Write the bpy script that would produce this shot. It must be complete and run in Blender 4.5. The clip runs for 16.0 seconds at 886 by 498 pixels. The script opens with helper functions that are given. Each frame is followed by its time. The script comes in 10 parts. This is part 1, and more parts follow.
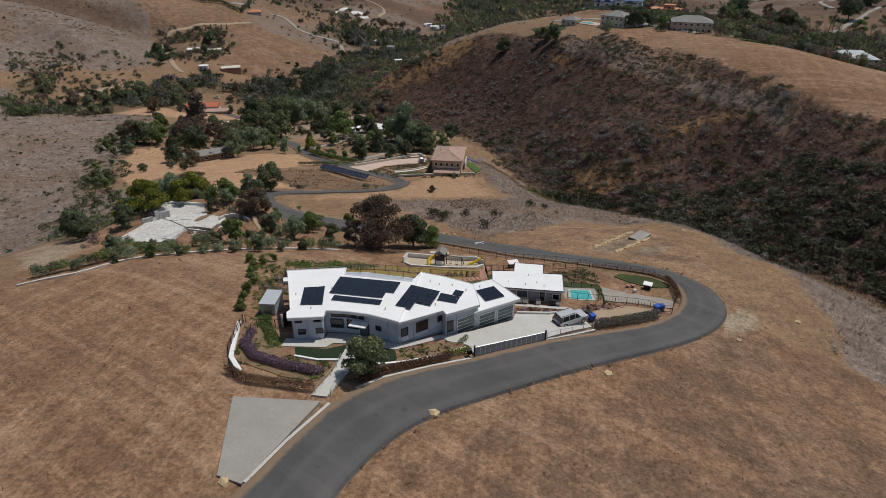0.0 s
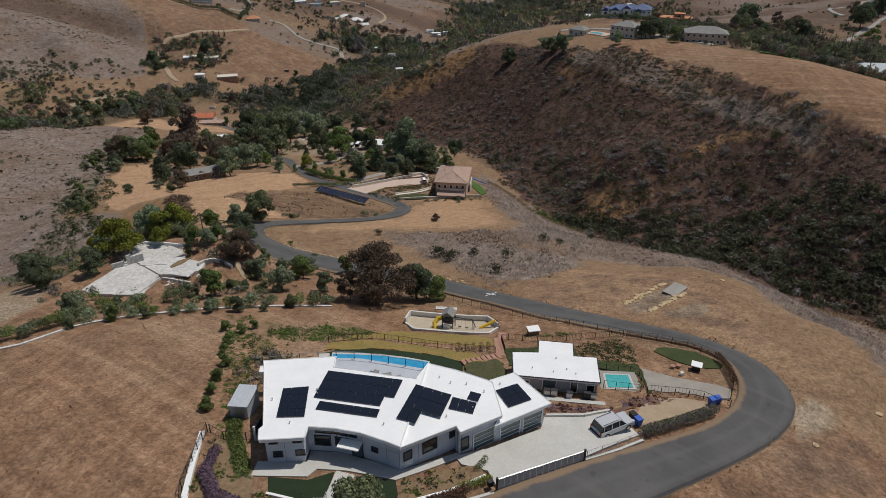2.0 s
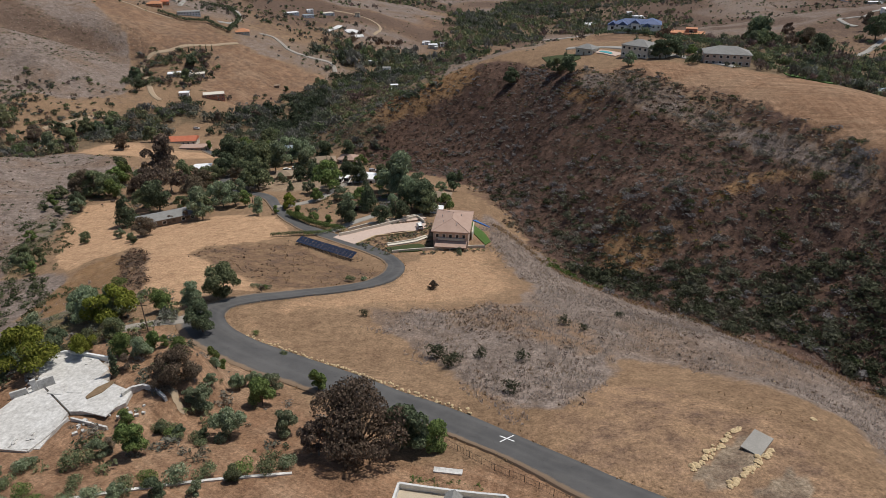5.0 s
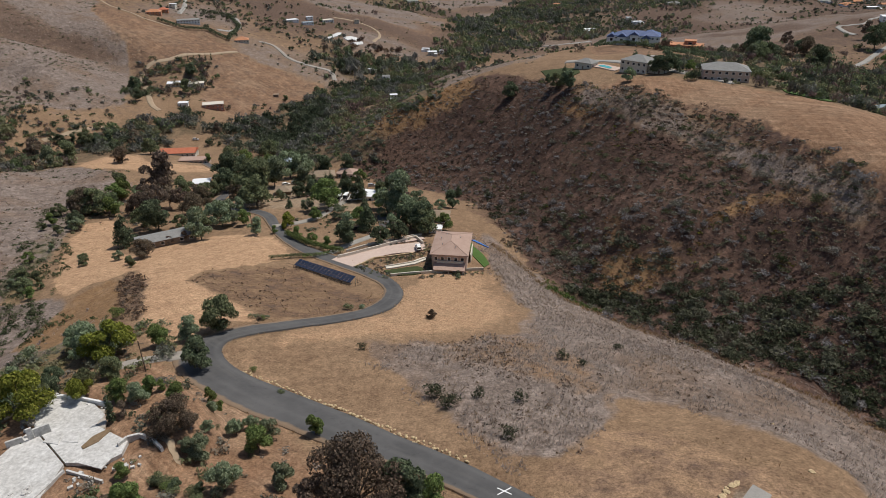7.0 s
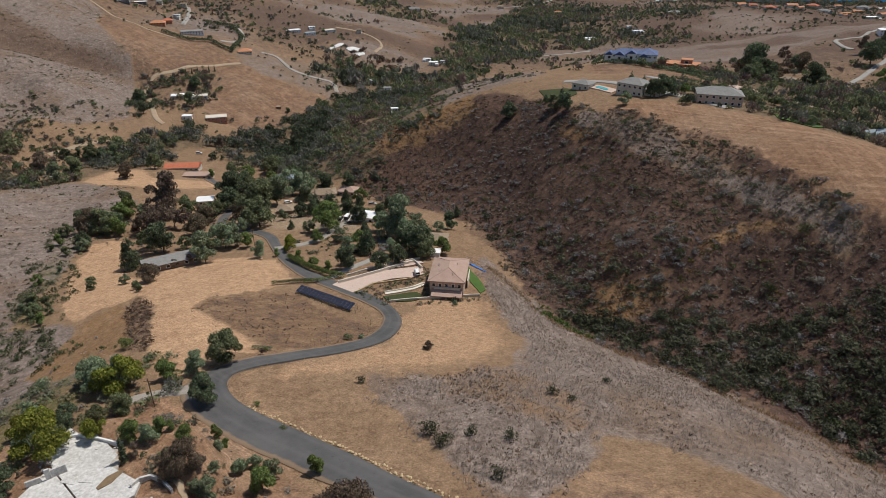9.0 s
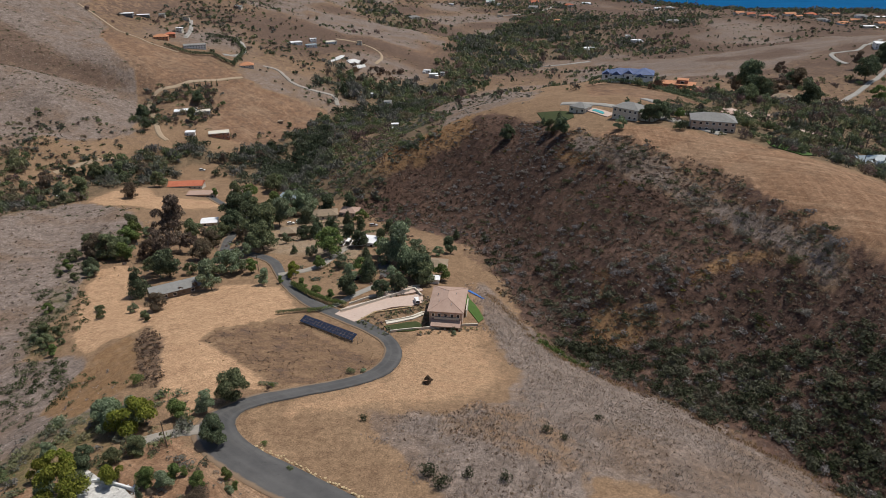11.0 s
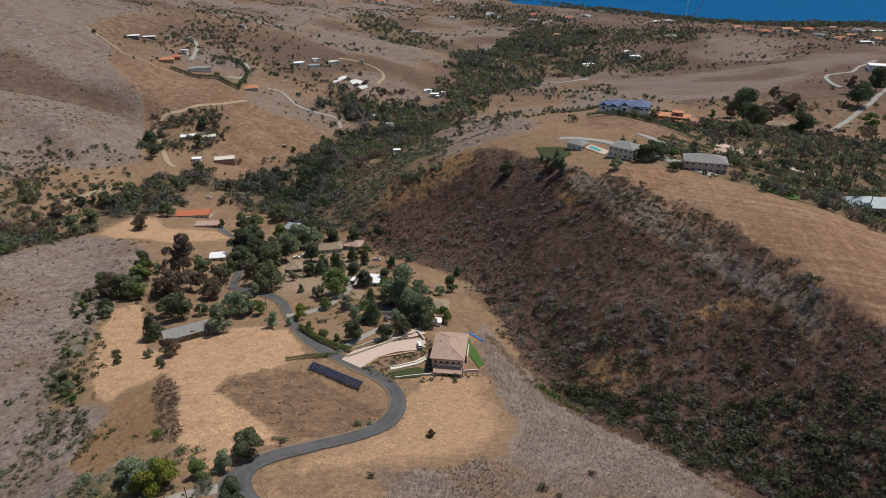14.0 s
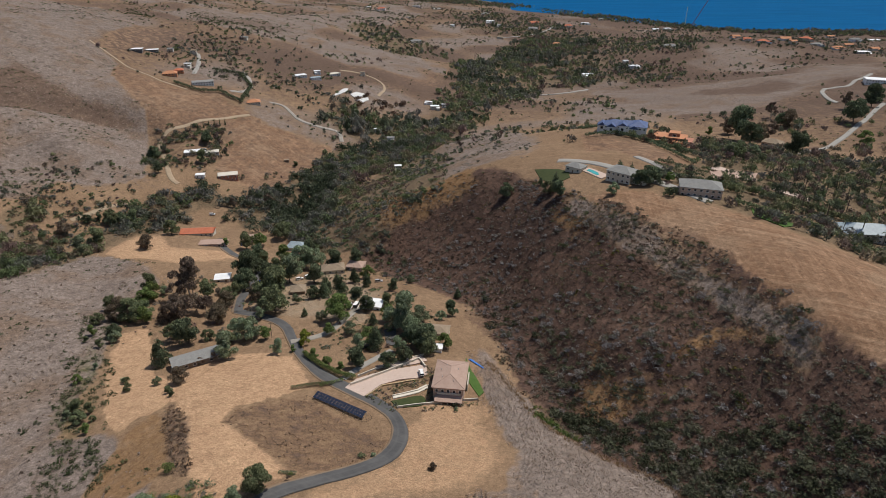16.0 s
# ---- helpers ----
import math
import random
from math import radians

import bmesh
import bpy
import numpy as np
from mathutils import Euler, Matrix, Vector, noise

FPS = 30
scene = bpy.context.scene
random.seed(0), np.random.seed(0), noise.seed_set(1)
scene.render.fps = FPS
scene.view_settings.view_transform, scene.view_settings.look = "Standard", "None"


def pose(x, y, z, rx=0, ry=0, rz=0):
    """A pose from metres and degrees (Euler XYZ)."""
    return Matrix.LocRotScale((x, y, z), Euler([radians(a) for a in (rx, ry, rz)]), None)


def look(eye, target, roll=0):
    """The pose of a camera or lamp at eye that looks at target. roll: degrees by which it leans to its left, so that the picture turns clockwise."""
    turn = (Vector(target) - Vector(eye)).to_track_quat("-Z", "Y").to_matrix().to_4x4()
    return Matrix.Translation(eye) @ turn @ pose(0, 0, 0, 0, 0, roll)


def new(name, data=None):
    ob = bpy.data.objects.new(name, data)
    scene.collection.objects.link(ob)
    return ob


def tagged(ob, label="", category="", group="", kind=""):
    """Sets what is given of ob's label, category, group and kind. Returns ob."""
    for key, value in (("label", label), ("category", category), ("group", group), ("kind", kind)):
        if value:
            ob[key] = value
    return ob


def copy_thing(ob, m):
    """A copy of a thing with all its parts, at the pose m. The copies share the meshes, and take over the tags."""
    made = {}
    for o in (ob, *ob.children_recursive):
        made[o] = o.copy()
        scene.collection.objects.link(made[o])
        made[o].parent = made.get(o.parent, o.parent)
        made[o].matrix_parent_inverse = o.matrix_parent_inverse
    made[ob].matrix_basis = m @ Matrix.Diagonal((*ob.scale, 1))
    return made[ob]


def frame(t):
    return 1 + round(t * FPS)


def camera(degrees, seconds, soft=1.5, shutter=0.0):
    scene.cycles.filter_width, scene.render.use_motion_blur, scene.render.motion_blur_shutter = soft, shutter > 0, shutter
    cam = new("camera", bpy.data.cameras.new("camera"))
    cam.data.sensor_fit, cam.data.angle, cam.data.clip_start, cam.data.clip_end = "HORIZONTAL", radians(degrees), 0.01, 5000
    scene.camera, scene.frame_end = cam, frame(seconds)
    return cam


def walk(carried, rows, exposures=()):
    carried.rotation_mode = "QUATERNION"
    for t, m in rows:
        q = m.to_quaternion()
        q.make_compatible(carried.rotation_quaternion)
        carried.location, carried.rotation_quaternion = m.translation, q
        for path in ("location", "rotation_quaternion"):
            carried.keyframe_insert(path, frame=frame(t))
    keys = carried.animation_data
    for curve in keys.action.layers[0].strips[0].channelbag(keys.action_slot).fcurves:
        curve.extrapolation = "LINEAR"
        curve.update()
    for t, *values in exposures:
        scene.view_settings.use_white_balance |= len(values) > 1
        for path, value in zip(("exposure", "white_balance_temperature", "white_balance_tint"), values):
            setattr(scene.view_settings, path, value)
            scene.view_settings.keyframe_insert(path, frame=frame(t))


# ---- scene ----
cam = camera(69.99, 16.0, 0.4)
# seconds, x, y, z, yaw, pitch down, lean
PATH = [
    (0.0, -0.000, -85.000, 47.861, -0.000, 28.500, 0.045),
    (0.5, -0.465, -81.254, 48.037, -0.043, 28.402, 0.023),
    (1.0, -0.826, -76.756, 48.315, -0.066, 28.320, -0.015),
    (1.5, -1.124, -71.492, 48.426, -0.070, 28.238, -0.050),
    (2.0, -1.320, -65.552, 48.445, -0.056, 28.171, -0.032),
    (2.5, -1.510, -59.186, 48.630, -0.036, 28.093, 0.021),
    (3.0, -1.587, -52.323, 48.871, 0.017, 28.026, 0.039),
    (3.5, -1.685, -45.149, 49.121, 0.068, 27.966, 0.077),
    (4.0, -1.701, -38.261, 49.344, 0.119, 27.896, 0.080),
    (6.5, -1.291, -24.876, 54.737, 0.199, 27.520, 0.252),
    (7.0, -1.142, -25.231, 57.120, 0.189, 27.546, 0.176),
    (7.5, -0.685, -25.714, 60.491, 0.174, 27.429, 0.116),
    (8.0, -0.390, -26.241, 62.949, 0.135, 27.429, 0.015),
    (8.5, -0.106, -26.603, 65.442, 0.098, 27.365, -0.033),
    (9.0, 0.094, -27.088, 68.091, 0.087, 27.290, -0.049),
    (11.5, 0.427, -29.096, 84.436, 0.073, 26.950, -0.055),
    (12.0, 0.378, -29.477, 87.788, 0.069, 26.869, -0.065),
    (12.5, 0.265, -29.896, 91.198, 0.062, 26.772, -0.078),
    (13.0, 0.196, -30.294, 94.851, 0.049, 26.711, -0.055),
    (13.5, 0.030, -30.772, 98.475, 0.034, 26.631, -0.047),
    (14.0, -0.176, -31.249, 102.033, 0.028, 26.508, -0.030),
    (14.5, -0.393, -31.634, 105.610, 0.035, 26.411, -0.068),
    (15.0, -0.553, -31.905, 109.140, 0.055, 26.349, -0.079),
    (15.5, -0.759, -32.171, 112.525, 0.035, 26.283, -0.112),
    (16.0, -0.709, -32.490, 115.903, 0.041, 26.221, -0.095),
]


def heading(x, y, z, yaw, pitch, lean):
    return Matrix.Translation((x, y, z)) @ Euler((radians(90 - pitch), 0, radians(-yaw))).to_matrix().to_4x4() @ pose(0, 0, 0, 0, 0, -lean)


walk(cam, [(r[0], heading(*r[1:])) for r in PATH], [(0.0, -0.3), (2.6, -0.33), (4.2, -0.08), (6.5, 0.0), (16.0, 0.0)])

# ---- sky, sun ----
TO_SUN = Vector((0.55, 0.36, 1.35)).normalized()
world = bpy.data.worlds.new("world")
scene.world = world
world.use_nodes = True
wn = world.node_tree.nodes
sky = wn.new("ShaderNodeTexSky")
sky.sky_type = "NISHITA"
sky.sun_disc = False
sky.sun_elevation = math.asin(TO_SUN.z)
sky.sun_rotation = math.atan2(TO_SUN.x, TO_SUN.y)
world.node_tree.links.new(sky.outputs[0], wn["Background"].inputs[0])
wn["Background"].inputs[1].default_value = 0.075
sun = new("sun", bpy.data.lights.new("sun", "SUN"))
sun.data.energy = 3.6
sun.data.angle = radians(0.55)
sun.data.color = (1.0, 0.955, 0.88)
sun.matrix_basis = look((0, 0, 400), Vector((0, 0, 400)) - TO_SUN)
scene.view_settings.exposure = 0.0


# ---- materials ----
class Nodes:
    def __init__(self, name):
        self.m = bpy.data.materials.new(name)
        self.m.use_nodes = True
        self.t = self.m.node_tree
        self.b = self.t.nodes["Principled BSDF"]

    def n(self, kind, **kw):
        node = self.t.nodes.new("ShaderNode" + kind)
        for k, v in kw.items():
            if k in node.inputs:
                node.inputs[k].default_value = v
        return node

    def link(self, a, b):
        self.t.links.new(a, b)

    def coords(self, scale=(1, 1, 1), turn=0.0):
        c = self.n("TexCoord")
        r, m = self.n("Mapping"), self.n("Mapping")
        r.inputs["Rotation"].default_value = (0, 0, turn)
        m.inputs["Scale"].default_value = scale
        self.link(c.outputs["Object"], r.inputs["Vector"])
        self.link(r.outputs[0], m.inputs["Vector"])
        return m.outputs[0]

    def noise(self, scale, detail=4.0, rough=0.6, stretch=(1, 1, 1), turn=0.0):
        t = self.n("TexNoise", Scale=scale, Detail=detail, Roughness=rough)
        self.link(self.coords(stretch, turn), t.inputs["Vector"])
        return t.outputs["Fac"]

    def ramp(self, fac, lo, hi, a=0.0, b=1.0):
        r = self.n("MapRange")
        for k, v in (("From Min", lo), ("From Max", hi), ("To Min", a), ("To Max", b)):
            r.inputs[k].default_value = v
        r.clamp = True
        self.link(fac, r.inputs["Value"])
        return r.outputs[0]

    def mix(self, fac, a, b, mode="MIX"):
        x = self.n("Mix")
        x.data_type, x.blend_type = "RGBA", mode
        for sock, v in ((x.inputs[0], fac), (x.inputs[6], a), (x.inputs[7], b)):
            if isinstance(v, (int, float)):
                sock.default_value = v
            elif isinstance(v, tuple):
                sock.default_value = (*v, 1.0)
            else:
                self.link(v, sock)
        return x.outputs[2]

    def math(self, op, a, b=0.0):
        x = self.n("Math")
        x.operation = op
        for sock, v in ((x.inputs[0], a), (x.inputs[1], b)):
            if isinstance(v, (int, float)):
                sock.default_value = v
            else:
                self.link(v, sock)
        return x.outputs[0]

    def bump(self, height, strength=0.3, distance=0.1):
        x = self.n("Bump", Strength=strength, Distance=distance)
        self.link(height, x.inputs["Height"])
        self.link(x.outputs[0], self.b.inputs["Normal"])

    def leaf(self, color, share=0.4, cells=0.0, fill=0.5):
        """Light through thin leaves; cells: leaflets to the metre into which a spray is cut."""
        t, x = self.n("BsdfTranslucent"), self.n("MixShader")
        self.link(color, t.inputs["Color"])
        x.inputs[0].default_value = share
        self.link(self.b.outputs[0], x.inputs[1])
        self.link(t.outputs[0], x.inputs[2])
        out = x.outputs[0]
        if cells:
            v = self.n("TexVoronoi", Scale=cells)
            self.link(self.coords(), v.inputs["Vector"])
            gap, y = self.n("BsdfTransparent"), self.n("MixShader")
            self.link(self.math("LESS_THAN", v.outputs["Distance"], fill), y.inputs[0])
            self.link(gap.outputs[0], y.inputs[1])
            self.link(out, y.inputs[2])
            out = y.outputs[0]
        self.link(out, self.t.nodes["Material Output"].inputs["Surface"])

    def tone(self, color, value):
        """Multiplies a colour by a grey value."""
        g = self.n("CombineColor")
        for i in range(3):
            self.link(value, g.inputs[i])
        return self.mix(1.0, color, g.outputs[0], "MULTIPLY")

    def attr(self, name):
        a = self.n("Attribute")
        a.attribute_name = name
        return a

    def done(self, color=None, rough=0.8, metal=0.0, spec=0.3):
        if color is not None:
            if isinstance(color, tuple):
                self.b.inputs["Base Color"].default_value = (*color, 1.0)
            else:
                self.link(color, self.b.inputs["Base Color"])
        self.b.inputs["Roughness"].default_value = rough
        self.b.inputs["Metallic"].default_value = metal
        self.b.inputs["Specular IOR Level"].default_value = spec
        return self.m


def surface(name, a, b, rough=0.8, metal=0.0, big=0.15, fine=3.0, bump=0.15, spec=0.3, stain=0.25):
    """Two tones mixed at two scales, with fine relief."""
    k = Nodes(name)
    c = k.mix(k.ramp(k.noise(big, 5.0, 0.65), 0.35, 0.65), a, b)
    f = k.noise(fine, 5.0, 0.7)
    c = k.mix(stain, c, k.mix(k.ramp(f, 0.3, 0.7), tuple(v * 0.6 for v in a), tuple(min(1.0, v * 1.35) for v in b)))
    if bump:
        k.bump(f, bump, 0.05)
    return k.done(c, rough, metal, spec)


def plain(name, c, rough=0.5, metal=0.0, spec=0.4, vary=0.12):
    k = Nodes(name)
    f = k.noise(6.0, 4.0, 0.7)
    return k.done(k.mix(k.ramp(f, 0.25, 0.75), tuple(v * (1 - vary) for v in c), tuple(min(1, v * (1 + vary)) for v in c)), rough, metal, spec)


def leafy(name, dark, light, rough=0.85, cells=60.0):
    """Foliage: each leaf spray its own tone, each plant its own tint."""
    k = Nodes(name)
    g = k.n("NewGeometry")
    c = k.mix(g.outputs["Random Per Island"], dark, light)
    o = k.n("ObjectInfo")
    h = k.n("HueSaturation")
    k.link(k.ramp(o.outputs["Random"], 0, 1, 0.485, 0.515), h.inputs["Hue"])
    k.link(k.ramp(o.outputs["Random"], 0, 1, 0.75, 1.2), h.inputs["Value"])
    k.link(c, h.inputs["Color"])
    c = k.tone(h.outputs[0], k.ramp(k.noise(25.0, 3.0, 0.8), 0.35, 0.65, 0.6, 1.35))
    k.leaf(c, 0.3, cells, 0.72)
    return k.done(c, rough, 0.0, 0.1)


def tinted(name, tones, rough=0.9, deep=0.55, thin=0.3, cells=4.2):
    """Scrub in one sheet: the attribute 'tint' picks each bush's tone."""
    k = Nodes(name)
    r = k.n("ValToRGB")
    r.color_ramp.interpolation = "LINEAR"
    while len(r.color_ramp.elements) < len(tones):
        r.color_ramp.elements.new(0.5)
    for i, (e, c) in enumerate(zip(r.color_ramp.elements, tones)):
        e.position = i / (len(tones) - 1)
        e.color = (*c, 1.0)
    k.link(k.attr("tint").outputs["Fac"], r.inputs[0])
    g = k.n("NewGeometry")
    c = k.mix(k.ramp(g.outputs["Random Per Island"], 0, 1, 0.0, deep), r.outputs[0], k.mix(0.5, r.outputs[0], (0.03, 0.028, 0.02)))
    c = k.tone(c, k.ramp(k.noise(2.2, 4.0, 0.8), 0.35, 0.65, 0.6, 1.4))
    k.leaf(c, thin, cells, 0.62)
    return k.done(c, rough, 0.0, 0.06)


def ground_material():
    k = Nodes("dry_ground")
    cover, worn, spot = k.attr("cover"), k.attr("worn"), k.attr("spot")
    cs, ws, ps = k.n("SeparateColor"), k.n("SeparateColor"), k.n("SeparateColor")
    k.link(cover.outputs["Color"], cs.inputs[0])
    k.link(worn.outputs["Color"], ws.inputs[0])
    k.link(spot.outputs["Color"], ps.inputs[0])
    brush, chap, litter = cs.outputs
    soil, gold, sand = ws.outputs
    rust, weed, dark = ps.outputs
    big = k.noise(0.03, 6.0, 0.62)
    mid = k.noise(0.16, 7.0, 0.72)
    fine = k.noise(1.6, 5.0, 0.75)
    grit = k.noise(2.2, 6.0, 0.8)
    rows = k.noise(0.6, 4.0, 0.7, (1.0, 0.06, 0.3), radians(8))
    cut = k.noise(0.8, 6.0, 0.78, (0.09, 1.0, 0.3), radians(40))
    lines = k.noise(0.45, 5.0, 0.72, (0.03, 1.0, 0.3), radians(38))
    swath = k.n("TexWave", Scale=0.22, Distortion=7.0, Detail=3.0)
    swath.inputs["Detail Scale"].default_value = 0.35
    swath.bands_direction = "Y"
    k.link(k.coords((1, 1, 0.2), radians(38)), swath.inputs["Vector"])
    mown = swath.outputs["Fac"]

    def over(c, weight, top, jitter=0.9):
        w = k.math("ADD", weight, k.math("MULTIPLY", k.math("SUBTRACT", mid, 0.5), jitter))
        return k.mix(k.ramp(w, 0.3, 0.7), c, top)

    # mown straw
    c = k.mix(k.ramp(big, 0.35, 0.65), (0.215, 0.138, 0.083), (0.265, 0.175, 0.108))
    c = k.mix(k.ramp(mid, 0.45, 0.72, 0, 0.7), c, (0.155, 0.096, 0.06))
    c = k.mix(k.ramp(cut, 0.5, 0.68, 0, 0.16), c, (0.32, 0.21, 0.13))
    # golden slopes, mown in swaths
    g = k.mix(k.ramp(mid, 0.38, 0.7), (0.45, 0.288, 0.172), (0.345, 0.21, 0.126))
    g = k.mix(k.ramp(cut, 0.45, 0.68, 0, 0.12), g, (0.48, 0.325, 0.20))
    g = k.mix(k.ramp(mown, 0.45, 0.8, 0.0, 0.1), g, (0.20, 0.125, 0.072))
    c = over(c, gold, g)
    # tilled brown soil, in rows
    s = k.mix(k.ramp(rows, 0.38, 0.66), (0.225, 0.13, 0.077), (0.325, 0.2, 0.124))
    s = k.mix(k.ramp(mid, 0.47, 0.7, 0, 0.6), s, (0.155, 0.09, 0.057))
    s = k.mix(k.ramp(big, 0.48, 0.62, 0, 0.5), s, (0.33, 0.23, 0.154))
    s = k.mix(k.ramp(k.noise(0.09, 6.0, 0.75), 0.56, 0.7, 0, 0.35), s, (0.25, 0.125, 0.072))
    s = k.mix(k.ramp(lines, 0.42, 0.56, 0.36, 0), s, (0.125, 0.07, 0.042))
    s = k.mix(k.ramp(lines, 0.54, 0.64, 0, 0.3), s, (0.38, 0.265, 0.175))
    c = over(c, soil, s, 0.5)
    # pale sand and gravel
    c = over(c, sand, k.mix(k.ramp(fine, 0.3, 0.7), (0.27, 0.205, 0.14), (0.35, 0.285, 0.21)), 0.8)
    # grey dry brush
    b = k.mix(k.ramp(mid, 0.38, 0.62), (0.19, 0.15, 0.128), (0.292, 0.238, 0.208))
    b = k.mix(k.ramp(fine, 0.42, 0.60, 0, 0.7), b, (0.095, 0.07, 0.055))
    b = k.mix(k.ramp(big, 0.48, 0.62, 0, 0.7), b, (0.17, 0.115, 0.08))
    b = k.tone(b, k.ramp(k.noise(0.33, 8.0, 0.85), 0.4, 0.6, 0.72, 1.3))
    c = over(c, brush, b, 0.8)
    # dark burnt-looking scrub
    d = k.mix(k.ramp(mid, 0.38, 0.62), (0.058, 0.034, 0.027), (0.145, 0.085, 0.062))
    d = k.mix(k.ramp(big, 0.50, 0.64, 0, 0.55), d, (0.165, 0.098, 0.066))
    d = k.mix(k.ramp(fine, 0.42, 0.62, 0, 0.75), d, (0.03, 0.021, 0.02))
    d = k.mix(k.ramp(k.noise(0.8, 6.0, 0.8), 0.54, 0.68, 0, 0.7), d, (0.2, 0.145, 0.118))
    d = k.tone(d, k.ramp(k.noise(0.3, 8.0, 0.85), 0.4, 0.6, 0.68, 1.36))
    c = over(c, chap, d, 0.7)
    # leaf litter under woods
    l = k.mix(k.ramp(mid, 0.38, 0.62), (0.085, 0.066, 0.042), (0.20, 0.138, 0.086))
    c = over(c, litter, l, 1.2)
    # rusty weeds, green weeds, a darker brown tone
    r = k.mix(k.ramp(fine, 0.4, 0.62), (0.27, 0.162, 0.08), (0.165, 0.096, 0.054))
    c = over(c, k.math("MULTIPLY", rust, 0.9), r, 1.4)
    v = k.mix(k.ramp(fine, 0.4, 0.62), (0.06, 0.072, 0.026), (0.135, 0.115, 0.05))
    c = over(c, k.math("MULTIPLY", weed, 0.85), v, 1.4)
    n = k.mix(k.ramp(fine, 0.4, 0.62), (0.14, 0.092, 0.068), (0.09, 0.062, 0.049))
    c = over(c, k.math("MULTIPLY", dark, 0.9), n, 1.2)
    c = k.mix(k.ramp(fine, 0.30, 0.5, 0.4, 0.0), c, (0.08, 0.05, 0.034))
    # tufts and clumps, then clods, stalks and stones
    c = k.tone(c, k.ramp(k.noise(0.5, 10.0, 0.88), 0.38, 0.62, 0.68, 1.33))
    c = k.tone(c, k.ramp(grit, 0.36, 0.64, 0.6, 1.42))
    c = k.mix(k.ramp(k.noise(4.5, 4.0, 0.8), 0.56, 0.7, 0.0, 0.35), c, (0.34, 0.25, 0.155))
    k.bump(k.math("ADD", grit, k.math("MULTIPLY", rows, 0.4)), 0.5, 0.25)
    return k.done(c, 0.95, 0.0, 0.1)


def asphalt_material():
    k = Nodes("worn_asphalt")
    big = k.noise(0.12, 5.0, 0.65)
    streak = k.noise(0.5, 4.0, 0.6, (1, 0.12, 1), radians(-50))
    fine = k.noise(18.0, 4.0, 0.75)
    side = k.attr("side").outputs["Fac"]
    c = k.mix(k.ramp(big, 0.35, 0.65), (0.078, 0.076, 0.076), (0.114, 0.110, 0.108))
    c = k.mix(k.ramp(streak, 0.52, 0.7, 0, 0.45), c, (0.14, 0.133, 0.125))
    c = k.mix(k.ramp(k.noise(0.7, 5.0, 0.7), 0.6, 0.68, 0, 0.5), c, (0.05, 0.049, 0.05))
    c = k.mix(k.ramp(fine, 0.4, 0.7, 0, 0.35), c, (0.045, 0.045, 0.046))
    # paler wheel tracks, dust drifting in from the verge
    c = k.mix(k.ramp(k.math("ABSOLUTE", k.math("SUBTRACT", side, 0.45)), 0.0, 0.2, 0.22, 0.0), c, (0.15, 0.145, 0.14))
    dust = k.math("ADD", side, k.math("MULTIPLY", k.math("SUBTRACT", k.noise(0.35, 6.0, 0.75), 0.5), 0.7))
    c = k.mix(k.ramp(dust, 1.06, 1.3, 0, 0.8), c, (0.27, 0.185, 0.118))
    k.bump(fine, 0.3, 0.01)
    return k.done(c, 0.9, 0.0, 0.2)


def sea_material():
    k = Nodes("sea_water")
    w = k.noise(0.02, 6.0, 0.7, (0.25, 1, 1))
    c = k.mix(k.ramp(w, 0.3, 0.7), (0.001, 0.075, 0.205), (0.003, 0.10, 0.26))
    k.bump(k.noise(0.3, 5.0, 0.7), 0.4, 0.5)
    return k.done(c, 0.8, 0.0, 0.02)


def glass_like(name, c, rough=0.08):
    k = Nodes(name)
    return k.done(c, rough, 0.0, 0.6)


